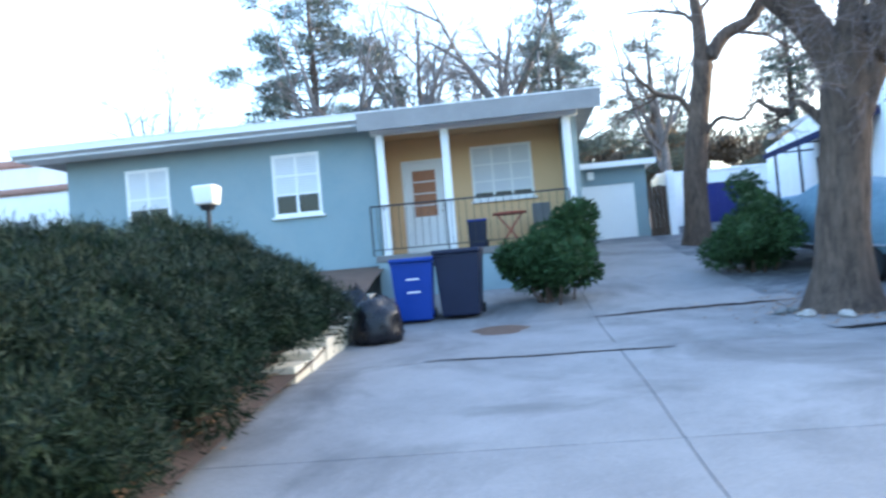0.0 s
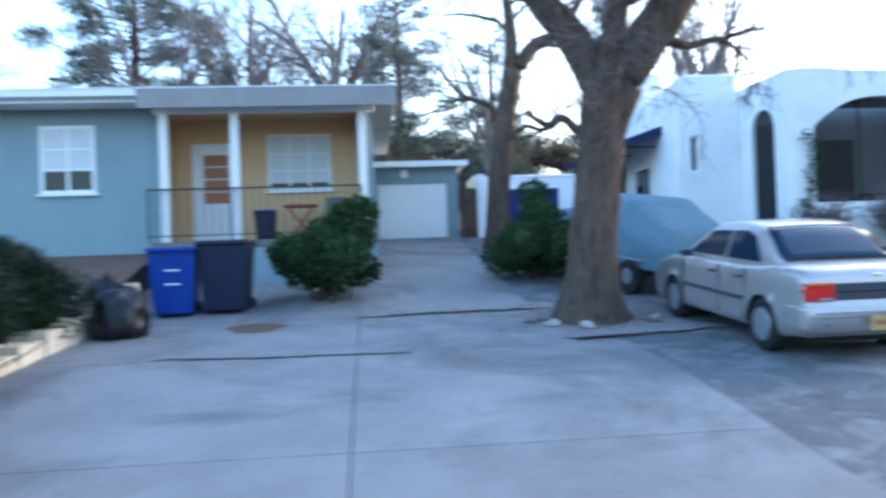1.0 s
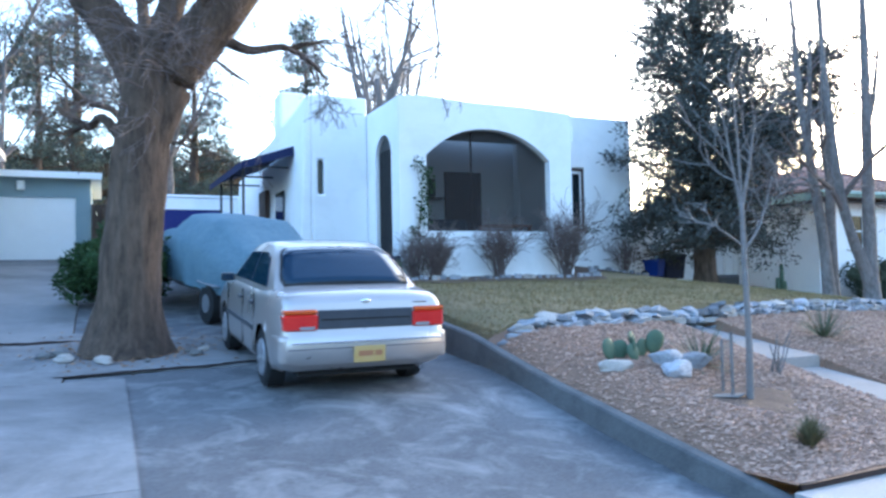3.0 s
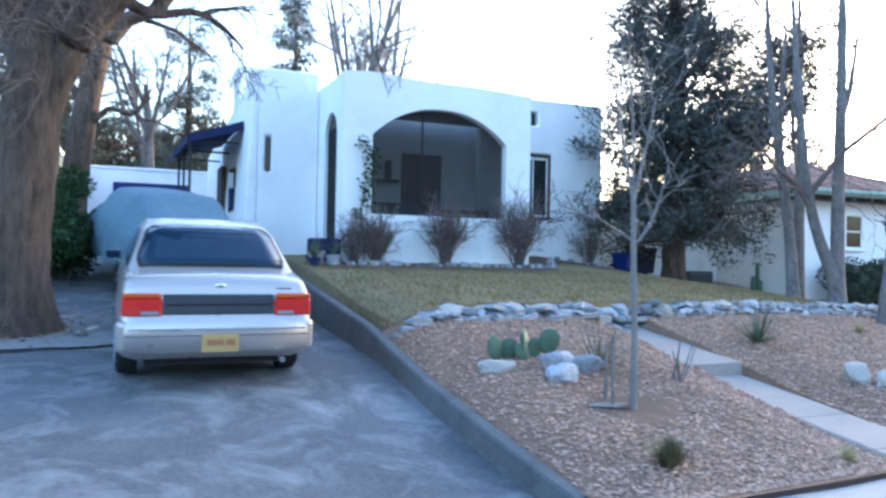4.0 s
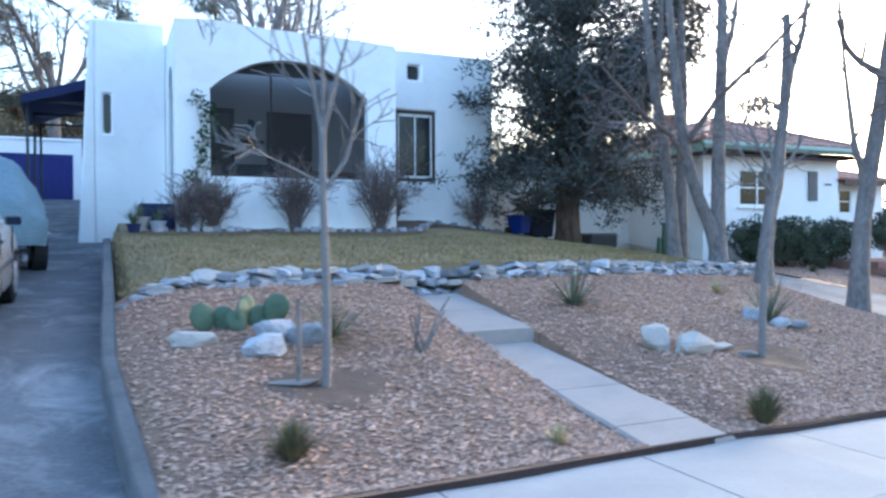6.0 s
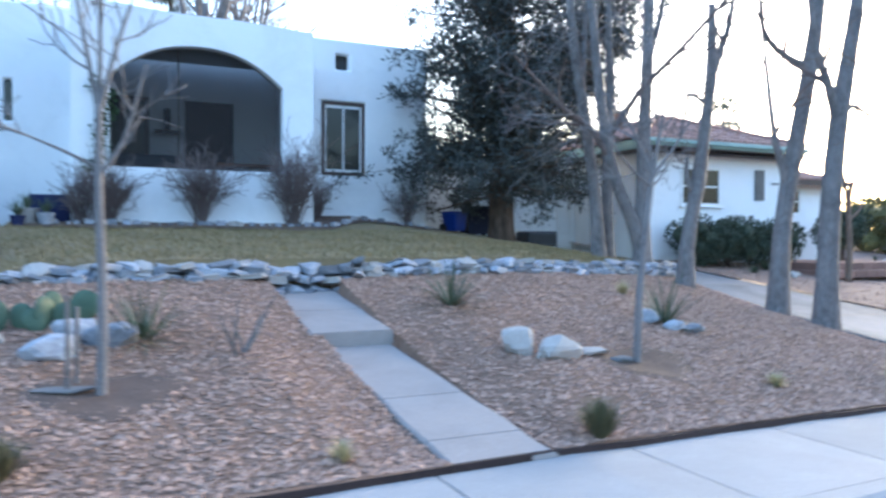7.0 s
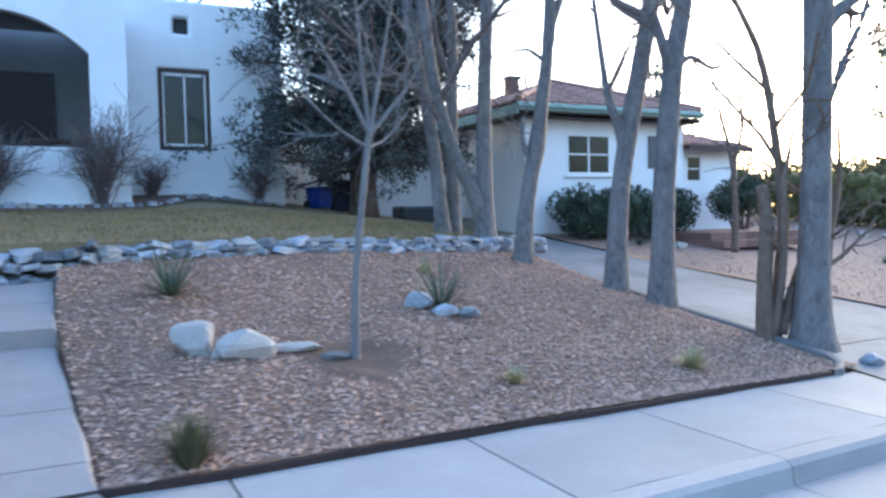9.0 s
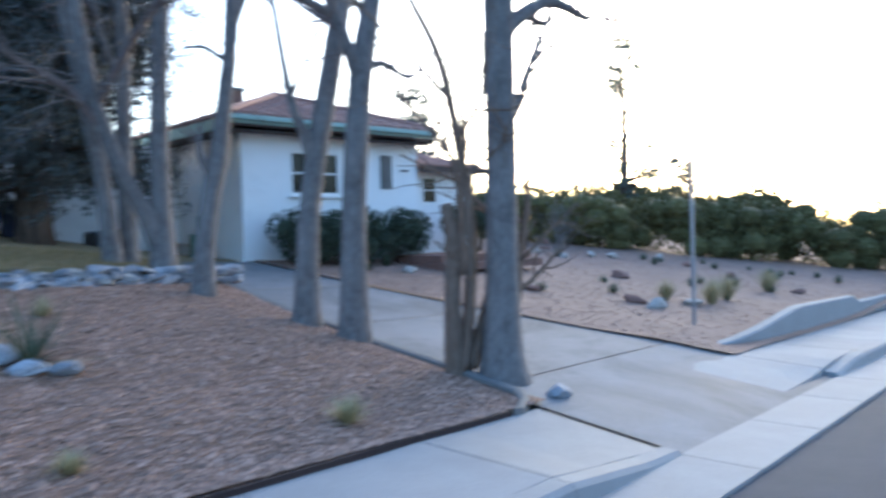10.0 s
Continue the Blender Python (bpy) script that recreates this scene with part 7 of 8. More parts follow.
# ---- covered boat on a trailer ----
def boat():
    b = thing("covered_boat", "boat on a trailer under a blue-grey tarpaulin", "boat", m=Matrix.Translation((7.2, 12.05, drive_z(12.05))) @ Matrix.Rotation(radians(14.0), 4, "Z") @ Matrix.Rotation(math.atan(0.138), 4, "X"))
    keys = [(0, .80, 1.05, .48), (0.12, .95, 1.16, .45), (0.7, 1.02, 1.40, .46), (1.1, 1.05, 1.60, .46), (2.4, 1.05, 1.62, .48), (3.2, 1.0, 1.32, .44), (4.3, .72, 1.20, .58), (5.0, .3, 1.08, .7), (5.2, .1, 1.0, .8)]
    V, F = [], []
    N = 40
    prof = [(0, 1.0), (0.3, 0.995), (0.6, 0.97), (0.72, 0.9), (0.84, 0.72), (0.95, 0.62), (1.0, 0.5), (1.0, 0.3), (0.985, 0.1), (0.97, 0.0)]
    n = len(prof) * 2 - 1
    for i in range(N + 1):
        y = 5.2 * i / N
        a = max([k for k in keys if k[0] <= y + 1e-6], key=lambda k: k[0])
        c = min([k for k in keys if k[0] >= y - 1e-6], key=lambda k: k[0])
        t = 0 if c[0] == a[0] else (y - a[0]) / (c[0] - a[0])
        w, zt, zb = [p + (q - p) * t for p, q in zip(a[1:], c[1:])]
        half = []
        for fx, fz in prof:
            fold = 0.03 * noise.noise(Vector((y * 2.2, fz * 3, fx * 2))) + 0.02 * math.sin(y * 9 + fz * 3) * (1 - fz)
            half.append((w * 0.9 * fx + fold * (fx > 0.2), zb + (zt - zb) * fz + 0.02 * noise.noise(Vector((y * 3, fx * 3, 1)))))
        V += [(x, y, z) for x, z in half[::-1]] + [(-x, y, z) for x, z in half[1:]]
    for i in range(N):
        for j in range(n - 1):
            q = i * n + j
            F.append((q, q + 1, q + n + 1, q + n))
    F.append(tuple(range(n))[::-1])
    part("tarpaulin", (V, F), M["tarp"], b, "folded blue-grey tarpaulin", True)
    bm = bmesh.new()
    vs = box(bm, -0.72, 0.72, 0.15, 4.6, 0.34, 0.7, bevel=0.06)
    for v in vs:
        if v.co.y > 3:
            v.co.x *= 0.35
        if v.co.z < 0.5:
            v.co.x *= 0.6
    part("hull", bm, M["paint_white"], b, "white hull below the cover")
    for s in (-1, 1):
        part("trailer_rail", boxes((s * 0.55 - 0.03, s * 0.55 + 0.03, -0.1, 4.0, 0.28, 0.36)), M["hub"], b)
        bm = bmesh.new()
        cyl(bm, 0, 0, -0.09, 0.09, 0.30, 0.30, 22, m=Matrix.Translation((s * 0.84, 0.75, 0.28)) @ Matrix.Rotation(math.pi / 2, 4, "Y"))
        ty = part("tyre", bm, M["rubber"], b)
        bm = bmesh.new()
        cyl(bm, 0, 0, -0.095, 0.095, 0.14, 0.12, 18, m=Matrix.Translation((s * 0.845, 0.75, 0.28)) @ Matrix.Rotation(math.pi / 2, 4, "Y"))
        part("rim", bm, M["hub"], ty)
        part("mudguard", boxes((s * 0.84 - 0.12, s * 0.84 + 0.12, 0.36, 1.14, 0.575, 0.60), bevel=0.015), M["hub"], b)
    part("axle", boxes((-0.8, 0.8, 0.71, 0.79, 0.25, 0.32)), M["hub"], b)
    part("drawbar", boxes((-0.04, 0.04, 4.0, 5.6, 0.3, 0.38)), M["hub"], b)


boat()

# ---- white house: openings and fittings ----
w = window(white, 14.40, 15.33, 2.575, 4.10, 15.58, "dark_wood", "glass_dark", 1, 1, 0.07, 0, False, 0.1)
part("sash", boxes((14.47, 14.50, 15.6, 15.63, 2.65, 4.03), (14.855, 14.885, 15.6, 15.63, 2.65, 4.03), (15.23, 15.26, 15.6, 15.63, 2.65, 4.03), (14.52, 14.84, 15.6, 15.63, 3.97, 4.03), (14.90, 15.2, 15.6, 15.63, 3.97, 4.03), (14.52, 14.84, 15.6, 15.63, 2.65, 2.7), (14.9, 15.2, 15.6, 15.63, 2.65, 2.7)), M["paint_white"], w, "white inner sash")
# Black sheet set in the hole gives the recess its darkness.
part("vent", boxes((14.70, 14.98, 15.72, 15.76, 4.76, 5.07)), M["black_metal"], white, "black panel for the shade inside the square vent hole")
part("slit_pane", boxes((8.74, 8.87, 15.70, 15.72, 3.30, 4.02)), M["glass_dark"], white)
# insect screen in the arch
scr = M["screen"].node_tree.nodes["Principled BSDF"]
scr.inputs["Alpha"].default_value = 0.62
bm = bmesh.new()
n = 30
pts = []
for i in range(n + 1):
    u = 10.385 + (13.17 - 10.385) * (0.5 - 0.5 * math.cos(math.pi * i / n))
    s = abs(2 * (u - 10.385) / (13.17 - 10.385) - 1)
    pts.append((u, 3.90 + 0.58 * (1 - s ** 2.3)))
f = bm.faces.new([bm.verts.new((u, FRONT + 0.18, z)) for u, z in pts] + [bm.verts.new((13.17, FRONT + 0.18, 2.43)), bm.verts.new((10.385, FRONT + 0.18, 2.43))])
part("insect_screen", bm, M["screen"], white, "dark insect screen filling the arch")
for x in (11.45,):
    part("screen_stud", boxes((x - 0.012, x + 0.012, FRONT + 0.2, FRONT + 0.24, 2.43, 4.42)), M["dark_wood"], white)
part("screen_rail", boxes((10.385, 13.17, FRONT + 0.19, FRONT + 0.23, 2.43, 2.47)), M["dark_wood"], white)
sg = part("side_gate", boxes((9.90, 9.93, 14.17, 15.03, 1.75, 4.38)), M["black_metal"], white, "dark iron gate in the narrow arch")
for k in range(6):
    part("gate_bar", boxes((9.875, 9.895, 14.22 + 0.15 * k, 14.235 + 0.15 * k, 1.78, 4.1)), M["black_metal"], sg)
# inside the porch
# Darker bands over the lower part of the back wall.
part("porch_low_band", boxes((10.06, 11.74, 15.93, 15.963, 1.75, 2.72)), M["grey_trim"], white, "dark lower band of the back wall")
part("porch_low_band", boxes((12.70, 13.48, 15.93, 15.963, 1.75, 2.6)), M["door_wood"], white, "brown lower band of the back wall")
pd = part("porch_door", boxes((11.85, 12.6, 15.90, 15.96, 1.75, 3.85)), M["dark_wood"], white, "dark brown front door")
part("door_frame", boxes((11.77, 11.85, 15.88, 15.963, 1.75, 3.93), (12.6, 12.68, 15.88, 15.963, 1.75, 3.93), (11.85, 12.6, 15.88, 15.963, 3.85, 3.93)), M["dark_wood"], pd)
window(white, 10.12, 11.12, 2.74, 3.95, 15.90, "dark_wood", "glass_dark", 2, 1, 0.08, 0, False)
part("wall_lamp", boxes((11.38, 11.5, 15.8, 15.96, 3.35, 3.75), bevel=0.02), M["black_metal"], white)
part("wall_shelf", boxes((11.2, 11.68, 15.78, 15.963, 3.28, 3.33)), M["dark_wood"], white)
bench = thing("porch_bench", "orange-brown wooden bench inside the porch", "bench", m=Matrix.Translation((12.75, 14.9, 1.75)))
part("seat", boxes((-0.55, 0.55, -0.22, 0.22, 0.85, 0.9)), M["door_wood"], bench)
for sx in (-0.5, 0.5):
    for sy in (-0.18, 0.18):
        part("leg", boxes((sx - 0.03, sx + 0.03, sy - 0.03, sy + 0.03, 0, 0.85)), M["door_wood"], bench)
sofa = thing("porch_sofa", "grey cushioned sofa inside the screened porch", "sofa", m=Matrix.Translation((10.9, 14.7, 1.75)))
part("seat", boxes((-0.6, 0.6, -0.35, 0.3, 0.05, 0.45), bevel=0.05), M["grey_trim"], sofa)
part("backrest", boxes((-0.6, 0.6, -0.5, -0.36, 0.05, 0.95), bevel=0.05), M["grey_trim"], sofa)
# navy steps, pots
steps = thing("porch_steps", "navy-painted steps at the porch side", "steps", m=Matrix.Translation((9.4, 14.2, 1.45)))
for k in range(2):
    part("step", boxes((-0.15 + 0.2 * k, 0.41, -0.25, 0.75, -0.3, 0.02 + 0.19 * k), bevel=0.01), M["navy"], steps)
part("cheek_wall", boxes((-0.15, 0.41, -0.55, -0.26, -0.3, 0.5), bevel=0.02), M["navy"], steps)
for k, (x, y, s, mt) in enumerate([(9.25, 13.2, 0.15, "rock_pale"), (9.5, 13.05, 0.12, "rock_grey"), (9.15, 12.9, 0.1, "navy")]):
    pot = thing("plant_pot", "round ceramic plant pot by the steps", "plant pot", "pots by the steps", Matrix.Translation((x, y, lawn_z(max(x, 8.9), y) - 0.03)))
    bm = bmesh.new()
    cyl(bm, 0, 0, 0, s * 1.6, s * 0.7, s, 18)
    cyl(bm, 0, 0, s * 1.6, s * 1.8, s * 1.08, s * 1.08, 18)
    part("pot", bm, M[mt], pot)
    part("plant", blades(40, 0.3, 0.02, 300 + k, tilt=(0.0, 1.0)), M["yucca"], pot).location = (0, 0, s * 1.75)
# awning over the side door
aw = thing("awning", "dark navy canvas awning on the side of the white house", "awning")
bm = bmesh.new()
vs = box(bm, 7.25, 8.45, 16.5, 20.2, 0, 0.035)
for v in vs:
    v.co.x += 0.1 * (20.2 - v.co.y) / 3.7 * (8.45 - v.co.x) / 1.2 - 0.08 * (v.co.y - 16.5) / 3.7 * (v.co.x < 8)
    v.co.z += 4.0 + (v.co.x - 7.25) / 1.2 * 0.4
part("canopy", bm, M["navy"], aw)
V = [(7.34, 16.49, 3.90), (7.16, 20.2, 3.86), (7.16, 20.2, 4.0), (7.34, 16.49, 4.06)]
part("valance", (V + [(x + 0.015, y, z) for x, y, z in V], [(0, 1, 2, 3), (7, 6, 5, 4), (0, 4, 5, 1), (3, 2, 6, 7)]), M["navy"], aw)
V = [(7.35, 16.485, 3.90), (8.45, 16.485, 4.24), (8.45, 16.485, 4.42), (7.35, 16.485, 4.06)]
part("side_valance", (V + [(x, y + 0.015, z) for x, y, z in V], [(0, 1, 2, 3), (7, 6, 5, 4), (0, 4, 5, 1), (3, 2, 6, 7)]), M["navy"], aw)
for y in (16.75, 18.4, 20.05):
    part("awning_post", boxes((7.40, 7.45, y, y + 0.05, drive_z(y) - 0.05, 4.02)), M["black_metal"], aw)
for y in (16.75, 18.4, 20.05):
    part("rafter", boxes((7.40, 8.40, y, y + 0.04, 3.98, 4.02)), M["black_metal"], aw)
part("side_window", boxes((8.36, 8.40, 17.2, 18.0, 2.6, 3.55)), M["glass_dark"], white)
part("side_door", boxes((8.30, 8.40, 18.9, 19.7, 2.0, 3.75)), M["dark_wood"], white)
rnd = random.Random(77)
border = thing("stone_border", "row of small field stones along the house foot", "stone border", kind="structure")
for k in range(46):
    x = 9.3 + 0.16 * k + rnd.uniform(-0.04, 0.04)
    y = 13.15 + rnd.uniform(-0.06, 0.06) if x < 13.9 else 13.15 + min(1.6, (x - 13.9) * 1.6) + rnd.uniform(-0.08, 0.08)
    ob = new("stone", rnd.choice(stones))
    ob.parent = border
    s = rnd.uniform(0.05, 0.15)
    ob.matrix_basis = Matrix.Translation((x, y, lawn_z(x, y) + 0.02 + s * 0.15)) @ Euler((0, 0, rnd.uniform(0, 3))).to_matrix().to_4x4() @ Matrix.Diagonal((s * 1.4, s, s * 0.8, 1))

# ---- outbuilding and back wall behind the drive ----
shed = thing("outbuilding", "white stucco outbuilding with a deep blue gate", "outbuilding")
part("wall", holed_wall(5.15, 8.6, 1.9, 4.08, [(5.9, 7.95, 1.9, 3.72)], 0.2, pose(0, 24.0, 0)), M["stucco_white"], shed)
part("wall", boxes((4.95, 5.15, 21.8, 24.2, 1.8, 4.0)), M["stucco_white"], shed)
part("parapet", boxes((5.1, 8.65, 23.95, 24.25, 4.08, 4.16), bevel=0.02), M["stucco_white"], shed)
gt = part("gate", boxes((5.9, 7.95, 24.05, 24.1, 2.2, 3.72)), M["blue_gate"], shed, "deep blue boarded gate")
for k in range(10):
    part("board", boxes((5.905 + 0.204 * k, 6.1 + 0.204 * k, 24.03, 24.05, 2.22, 3.70)), M["blue_gate"], gt)
fence = thing("board_fence", "weathered dark brown board fence beside the garage", "fence")
part("fence_rail", boxes((4.42, 4.94, 21.96, 22.0, 2.3, 2.38), (4.42, 4.94, 21.96, 22.0, 3.2, 3.28)), M["bark"], fence)
for k in range(4):
    part("board", boxes((4.42 + 0.13 * k, 4.54 + 0.13 * k, 21.93, 21.955, 1.95, 3.62 - 0.03 * (k % 2))), M["bark"], fence)
left = thing("white_house_red_trim", "white stucco house with red tile coping, beyond the blue house", "house")
part("wall", boxes((-26, -13.2, 22.0, 30, 1.0, 6.1)), M["stucco_white"], left)
part("coping", boxes((-26.1, -13.1, 21.9, 30.1, 6.1, 6.35), bevel=0.05), M["tile"], left)
part("wall", boxes((-26, -12.0, 20.0, 22.0, 1.0, 4.9)), M["stucco_white"], left)
part("coping", boxes((-26.1, -11.9, 19.9, 22.0, 4.9, 5.1), bevel=0.05), M["tile"], left)

# ---- tile-roofed house: openings, roof ----
window(tile_house, 22.66, 23.89, 2.08, 3.0, 14.15, "paint_white", "glass_dark", 2, 2, 0.06, 0, True)
part("shutter", boxes((25.0, 25.32, 14.12, 14.155, 2.25, 3.0), bevel=0.008), M["curb"], tile_house, "grey wooden shutter")
pq = part("house_plaque", boxes((25.55, 25.85, 14.14, 14.158, 2.62, 2.74)), M["paint_white"], tile_house, "small plaque with dark bars")
part("plaque_bar", boxes((25.58, 25.82, 14.133, 14.1385, 2.655, 2.70)), M["grey_trim"], pq)
part("wall", holed_wall(26.1, 28.3, 0.3, 2.78, [(26.55, 27.05, 1.95, 2.6)], 0.25, pose(0, 14.5, 0)), M["stucco_white"], tile_house)
part("wall", boxes((25.85, 26.1, 14.41, 20.0, 0.3, 3.3)), M["stucco_white"], tile_house)
part("wall", boxes((28.05, 28.3, 14.75, 19.0, 0.3, 2.78)), M["stucco_white"], tile_house)
window(tile_house, 26.55, 27.05, 1.95, 2.6, 14.5, "paint_white", "glass_dark", 1, 2, 0.04, 0, False)
window(tile_house, 18.15, 18.95, 2.1, 2.72, 16.88, "paint_white", "glass_dark", 2, 1, 0.05, 0, False)
window(tile_house, 19.6, 20.3, 2.15, 2.75, 16.88, "paint_white", "glass_dark", 1, 2, 0.05, 0, False)
window(tile_house, 21.08, 21.42, 1.4, 2.7, 16.88, "paint_white", "glass_dark", 1, 2, 0.04, 0, False)
part("downpipe", boxes((21.0, 21.07, 16.84, 16.9, 0.8, 3.2)), M["paint_white"], tile_house)
# eaves and hip roof
ex0, ex1, ey0, ey1, ez = 21.1, 26.2, 13.65, 20.4, 3.34
part("soffit", boxes((ex0 + 0.02, ex1 - 0.02, ey0 + 0.02, ey1, ez - 0.06, ez)), M["dark_wood"], tile_house)
part("fascia", boxes((ex0, ex1, ey0 - 0.03, ey0 + 0.02, ez + 0.04, ez + 0.17), bevel=0.006), M["green_trim"], tile_house, "pale green fascia board")
# Dark strip under the gutter stands for the soffit's shadow.
part("eave_shade_strip", boxes((ex0 + 0.05, ex1 - 0.05, ey0 + 0.02, ey0 + 0.05, ez - 0.06, ez + 0.038)), M["dark_wood"], tile_house, "dark brown strip put in for the soffit's shadow")
part("fascia", boxes((ex0 - 0.03, ex0 + 0.02, ey0 + 0.021, ey1, ez - 0.04, ez + 0.17), bevel=0.006), M["green_trim"], tile_house, "pale green fascia board")
part("gutter", boxes((ex0 - 0.08, ex1, ey0 - 0.12, ey0 - 0.035, ez + 0.09, ez + 0.19), bevel=0.02), M["green_trim"], tile_house)
slope, half = 0.36, 2.6
zr = ez + 0.2
roof = part("roof", ([(ex0, ey0, zr), (ex1, ey0, zr), (ex1, ey1, zr), (ex0, ey1, zr), (ex0 + half, ey0 + half, zr + slope * half), (ex1 - half, ey0 + half, zr + slope * half), (ex1 - half, ey1 - half, zr + slope * half), (ex0 + half, ey1 - half, zr + slope * half)], [(0, 1, 5, 4), (1, 2, 6, 5), (2, 3, 7, 6), (3, 0, 4, 7), (4, 5, 6, 7), (3, 2, 1, 0)]), M["tile"], tile_house, "red clay tile hip roof")


def tile_run(x, y, dx, dy, length, z, slope):
    """One run of barrel tiles up the slope, stepped at each course."""
    V, F = [], []
    nseg = max(1, int(length / 0.34))
    side = Vector((-dy, dx, 0))
    for k in range(nseg):
        for e, lift in ((0, 0.028), (1, 0.0)):
            t = (k + e) * length / nseg
            for j in range(5):
                a = math.pi * j / 4
                p = Vector((x + dx * t, y + dy * t, z + slope * t + 0.006)) + side * (0.085 * math.cos(a)) + Vector((0, 0, 0.05 * math.sin(a) + lift))
                V.append(tuple(p))
        b = k * 10
        for j in range(4):
            F.append((b + j, b + j + 1, b + 6 + j, b + 5 + j))
        F.append((b, b + 4, b + 3, b + 2, b + 1))
    return V, F


x = ex0 + 0.1
while x < ex1:
    L = min(half, x - ex0, ex1 - x)
    if L > 0.15:
        part("tile_run", tile_run(x, ey0 - 0.05, 0, 1, L + 0.05, zr - 0.02, slope), M["tile"], roof)
    x += 0.205
y = ey0 + 0.15
while y < ey1:
    L = min(half, y - ey0, ey1 - y)
    if L > 0.15:
        part("tile_run", tile_run(ex0 - 0.05, y, 1, 0, L + 0.05, zr - 0.02, slope), M["tile"], roof)
    y += 0.205
V, F = [], []
tube(V, F, [Vector((ex0, ey0, zr + 0.06)), Vector((ex0 + half, ey0 + half, zr + slope * half + 0.06))], [0.08, 0.08], 8)
part("hip_ridge", (V, F), M["tile"], roof)
V, F = [], []
tube(V, F, [Vector((ex1, ey0, zr + 0.06)), Vector((ex1 - half, ey0 + half, zr + slope * half + 0.06))], [0.08, 0.08], 8)
part("hip_ridge", (V, F), M["tile"], roof)
roof2 = part("roof", ([(26.0, 14.1, 2.82), (28.4, 14.1, 2.82), (28.4, 19.4, 2.82), (26.0, 19.4, 2.82), (26.0, 16.6, 3.55), (27.6, 16.6, 3.55)], [(0, 1, 5, 4), (1, 2, 5), (2, 3, 4, 5), (0, 4, 3), (3, 2, 1, 0)]), M["tile"], tile_house, "lower red tile roof")
x = 26.3
while x < 28.3:
    L = min(2.5, max(0.2, (28.4 - x) * 1.8))
    part("tile_run", tile_run(x, 14.05, 0, 1, L, 2.80, 0.29), M["tile"], roof2)
    x += 0.205
part("fascia", boxes((26.21, 28.4, 14.05, 14.1, 2.68, 2.82)), M["dark_wood"], tile_house)
part("chimney", boxes((22.8, 23.08, 16.65, 16.93, 3.8, 4.62), bevel=0.01), M["brick"], tile_house, "red brick chimney")
part("chimney_cap", boxes((22.76, 23.12, 16.61, 16.97, 4.62, 4.68)), M["curb"], tile_house)
# entrance terrace of brick steps
terrace = thing("brick_steps", "brick terrace with wide low steps before the entrance", "steps")
z0 = 0.44
for k in range(2):
    for i in range(8):
        part("brick", boxes((25.0 + 0.36 * i, 25.345 + 0.36 * i, 11.9 + 0.34 * k, 13.2, z0 + 0.165 * k, z0 + 0.16 + 0.165 * k), bevel=0.008), M["brick"], terrace)
part("landing", boxes((25.0, 28.3, 13.21, 14.15, z0, z0 + 0.33)), M["brick"], terrace)

# things at the foot of the grey side wall
tank = thing("air_unit", "low grey box standing by the house wall", "utility box", m=Matrix.Translation((19.6, 15.6, lawn_z(19.6, 15.6) - 0.05)))
part("case", boxes((-0.4, 0.4, -0.3, 0.3, 0, 0.35), bevel=0.04), M["grey_trim"], tank)
part("grille", boxes((-0.34, 0.34, -0.31, -0.302, 0.06, 0.28)), M["black_metal"], tank)
cac = thing("columnar_cactus", "small dark green upright plant by the wall", "plant", m=Matrix.Translation((21.0, 14.9, 0.75)))
for dx, h in ((-0.1, 0.6), (0.05, 0.95), (0.15, 0.5)):
    bm = bmesh.new()
    cyl(bm, dx, 0, 0, h, 0.08, 0.05, 9)
    part("stem", bm, M["cactus"], cac, smooth=True)

# ---- right yard: low wall, sign, plants ----
V, F = [], []
n = 60
for i in range(n + 1):
    x = 23.7 + 30 * (i / n) ** 1.3
    y = edge_y(x) + 0.02 + (0.55 * math.exp(-((x - 23.7) / 0.5)))
    zt = walk_z(x) + 0.02 + 0.42 * min(1, (x - 23.7) / 3.5) - (0.14 if 31 < x < 45 else 0) * min(1, max(0, (x - 31) * 3))
    for dy, z in ((0.0, walk_z(x) - 0.3), (0.0, zt - 0.02), (0.025, zt), (0.17, zt), (0.19, zt - 0.02), (0.19, walk_z(x) - 0.3)):
        V.append((x, y + dy, z))
for i in range(n):
    for j in range(5):
        a = i * 6 + j
        F.append((a, a + 6, a + 7, a + 1))
F += [tuple(reversed(range(6)))]
tagged(part("yard_wall", (V, F), M["sidewalk"]), "low curved concrete retaining wall beside the pavement", "low wall", kind="structure")
sign = thing("street_sign", "grey sign on a thin metal pole, seen edge-on", "street sign", m=Matrix.Translation((25.05, 6.7, yard_z(25.05, 6.7))) @ Matrix.Rotation(radians(20), 4, "Z"))
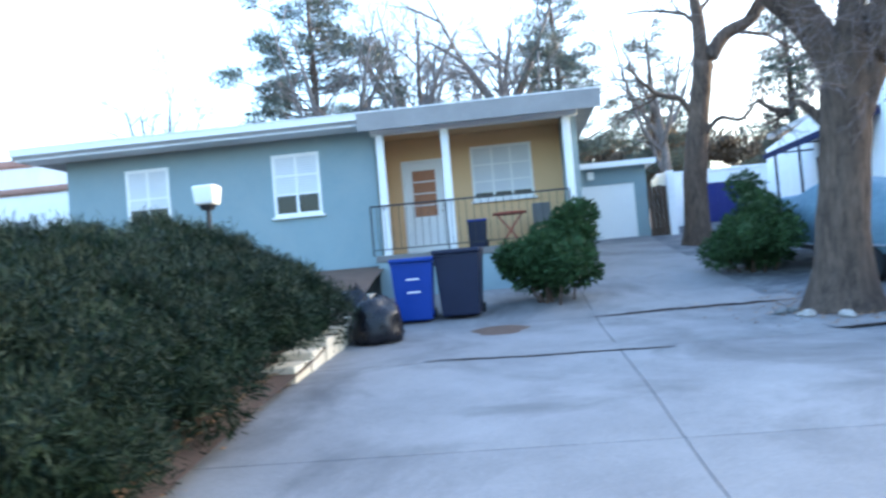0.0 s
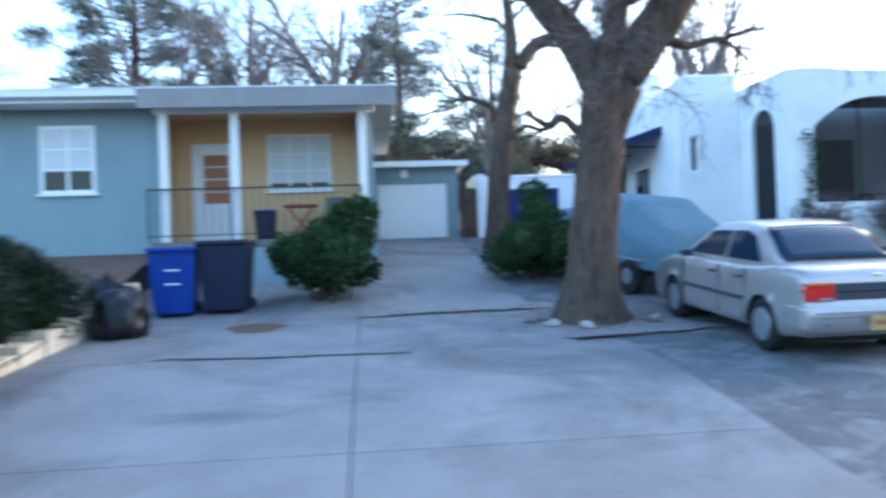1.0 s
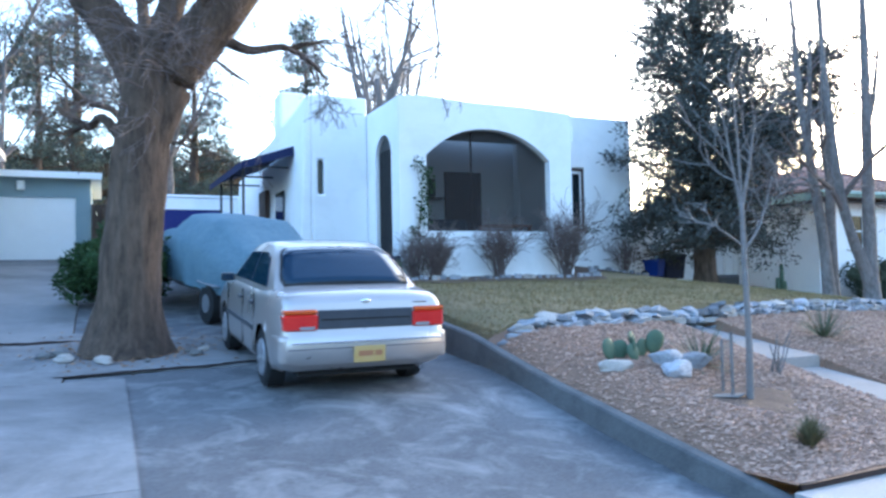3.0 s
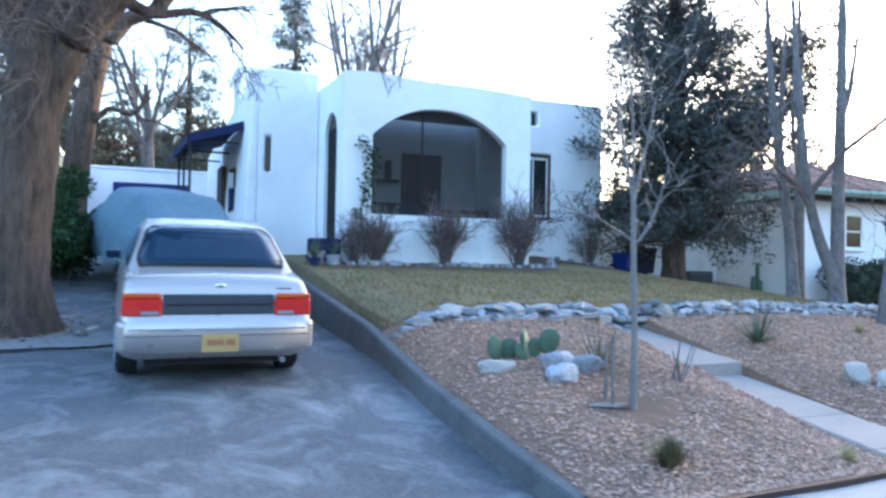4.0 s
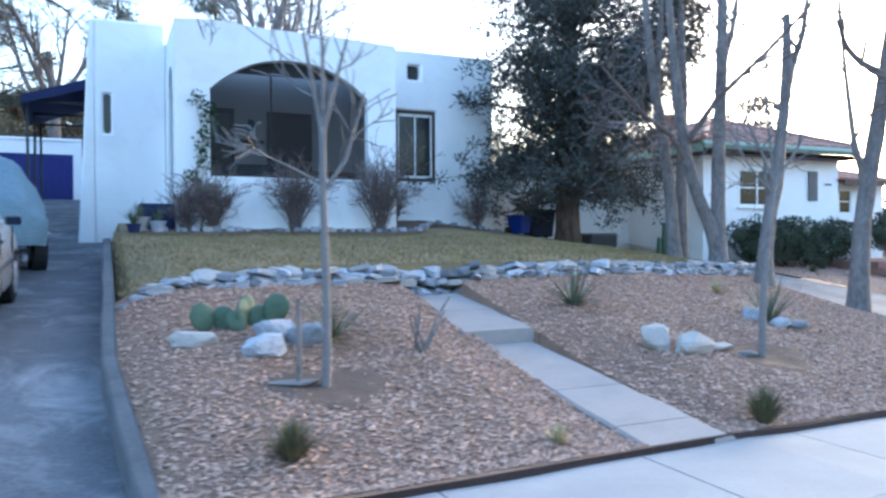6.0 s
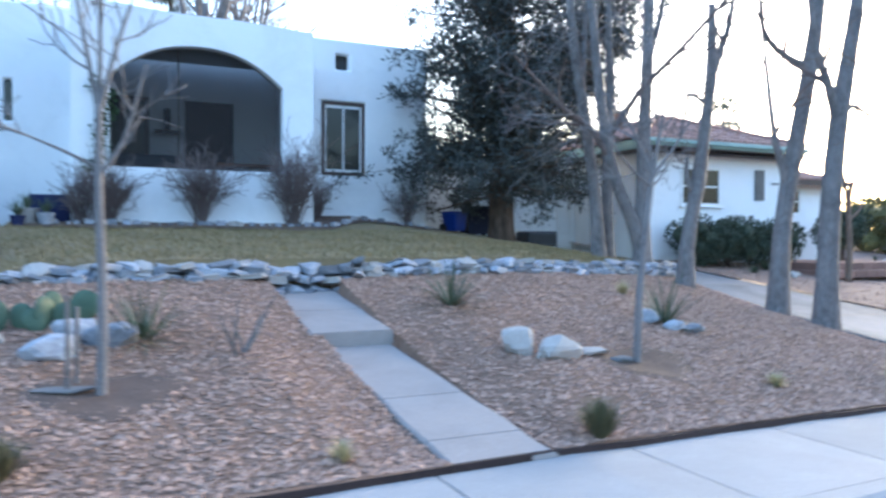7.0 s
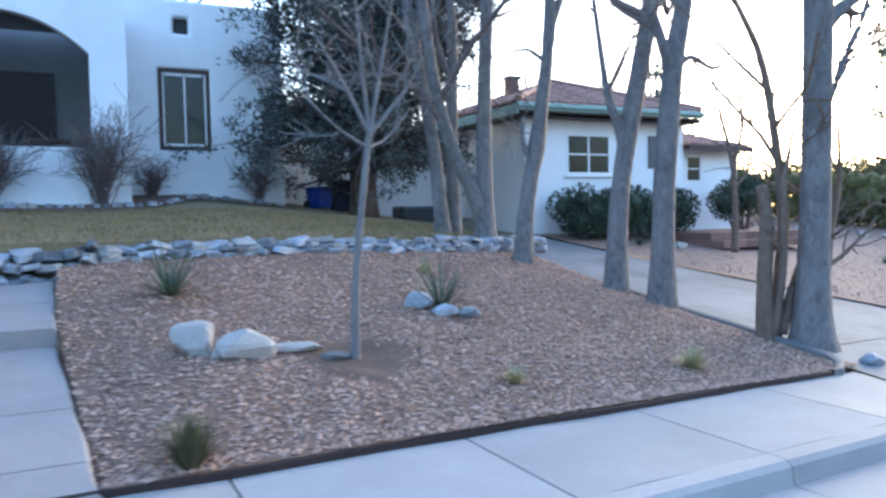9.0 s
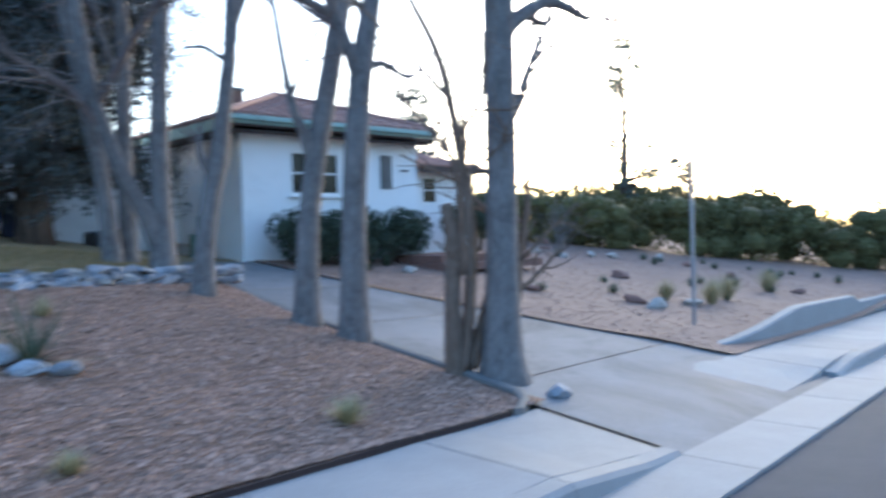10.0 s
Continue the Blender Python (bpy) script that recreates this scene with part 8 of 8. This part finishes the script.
bm = bmesh.new()
cyl(bm, 0, 0, -0.2, 2.8, 0.03, 0.03, 10)
part("pole", bm, M["hub"], sign)
part("sign_plate", boxes((-0.15, 0.15, -0.045, -0.032, 2.25, 2.78), bevel=0.004), M["hub"], sign)
rnd = random.Random(91)
for k, (x, y, s) in enumerate([(27.6, 7.7, 0.45), (28.6, 7.9, 0.5), (31.2, 8.2, 0.5), (27.0, 8.3, 0.35)]):
    tuft("straw_grass", "pale straw-coloured ornamental grass clump", "grass", x, y, yard_z, 420, s * 1.15, 0.008, 400 + k, "dry_grass", "straw grass in the yard", tilt=(0.0, 0.8), curl=0.35)
for k in range(58):
    y0 = rnd.uniform(6.6, 15.5)
    x = right_far(y0) + rnd.uniform(0.8, 13)
    y = y0 + 0.1 * (x - 21)
    if 26 < x < 30.5 and y > 11.5:
        continue
    if k % 3 == 0:
        rock(x, y, rnd.uniform(0.2, 0.45), rnd.uniform(0.2, 0.35), rnd.uniform(0.14, 0.26), 500 + k, "brick" if k % 2 else "rock_pale", "small reddish rock lying in the sandy yard", 0.2, rnd.uniform(0, 3), yard_z)
    else:
        tuft("desert_plant", "low dark grey-green desert plant in the sandy yard", "plant", x, y, yard_z, 90, rnd.uniform(0.16, 0.3), 0.016, 600 + k, "yucca", "low plants in the yard", tilt=(0.2, 1.3), curl=0.3)
twiggy("bare_shrub", "bare grey shrub in front of the tall hedge", 32.5, 15.0, yard_z(32.5, 15.0), 1.3, 1.0, 18, 700, "bark_grey", 0.014, 2)

# unseen shrubs added behind the walker, to darken the window reflections
rnd = random.Random(12)
lumps = []
for i in range(90):
    lumps.append((rnd.uniform(-30, 45), rnd.uniform(-19, -15), rnd.uniform(-0.3, 2.6) + (rnd.random() < 0.25) * rnd.uniform(1, 3), rnd.uniform(1.0, 2.0), 1.2, rnd.uniform(0.8, 1.4)))
bush("unseen_shrub_row", "unseen shrub row added across the street to darken window reflections", "bush", lumps, 9000, 0.5, 0.25, 69, "leaf", (8, -17, -0.5), depth=0.6, kind="stuff")
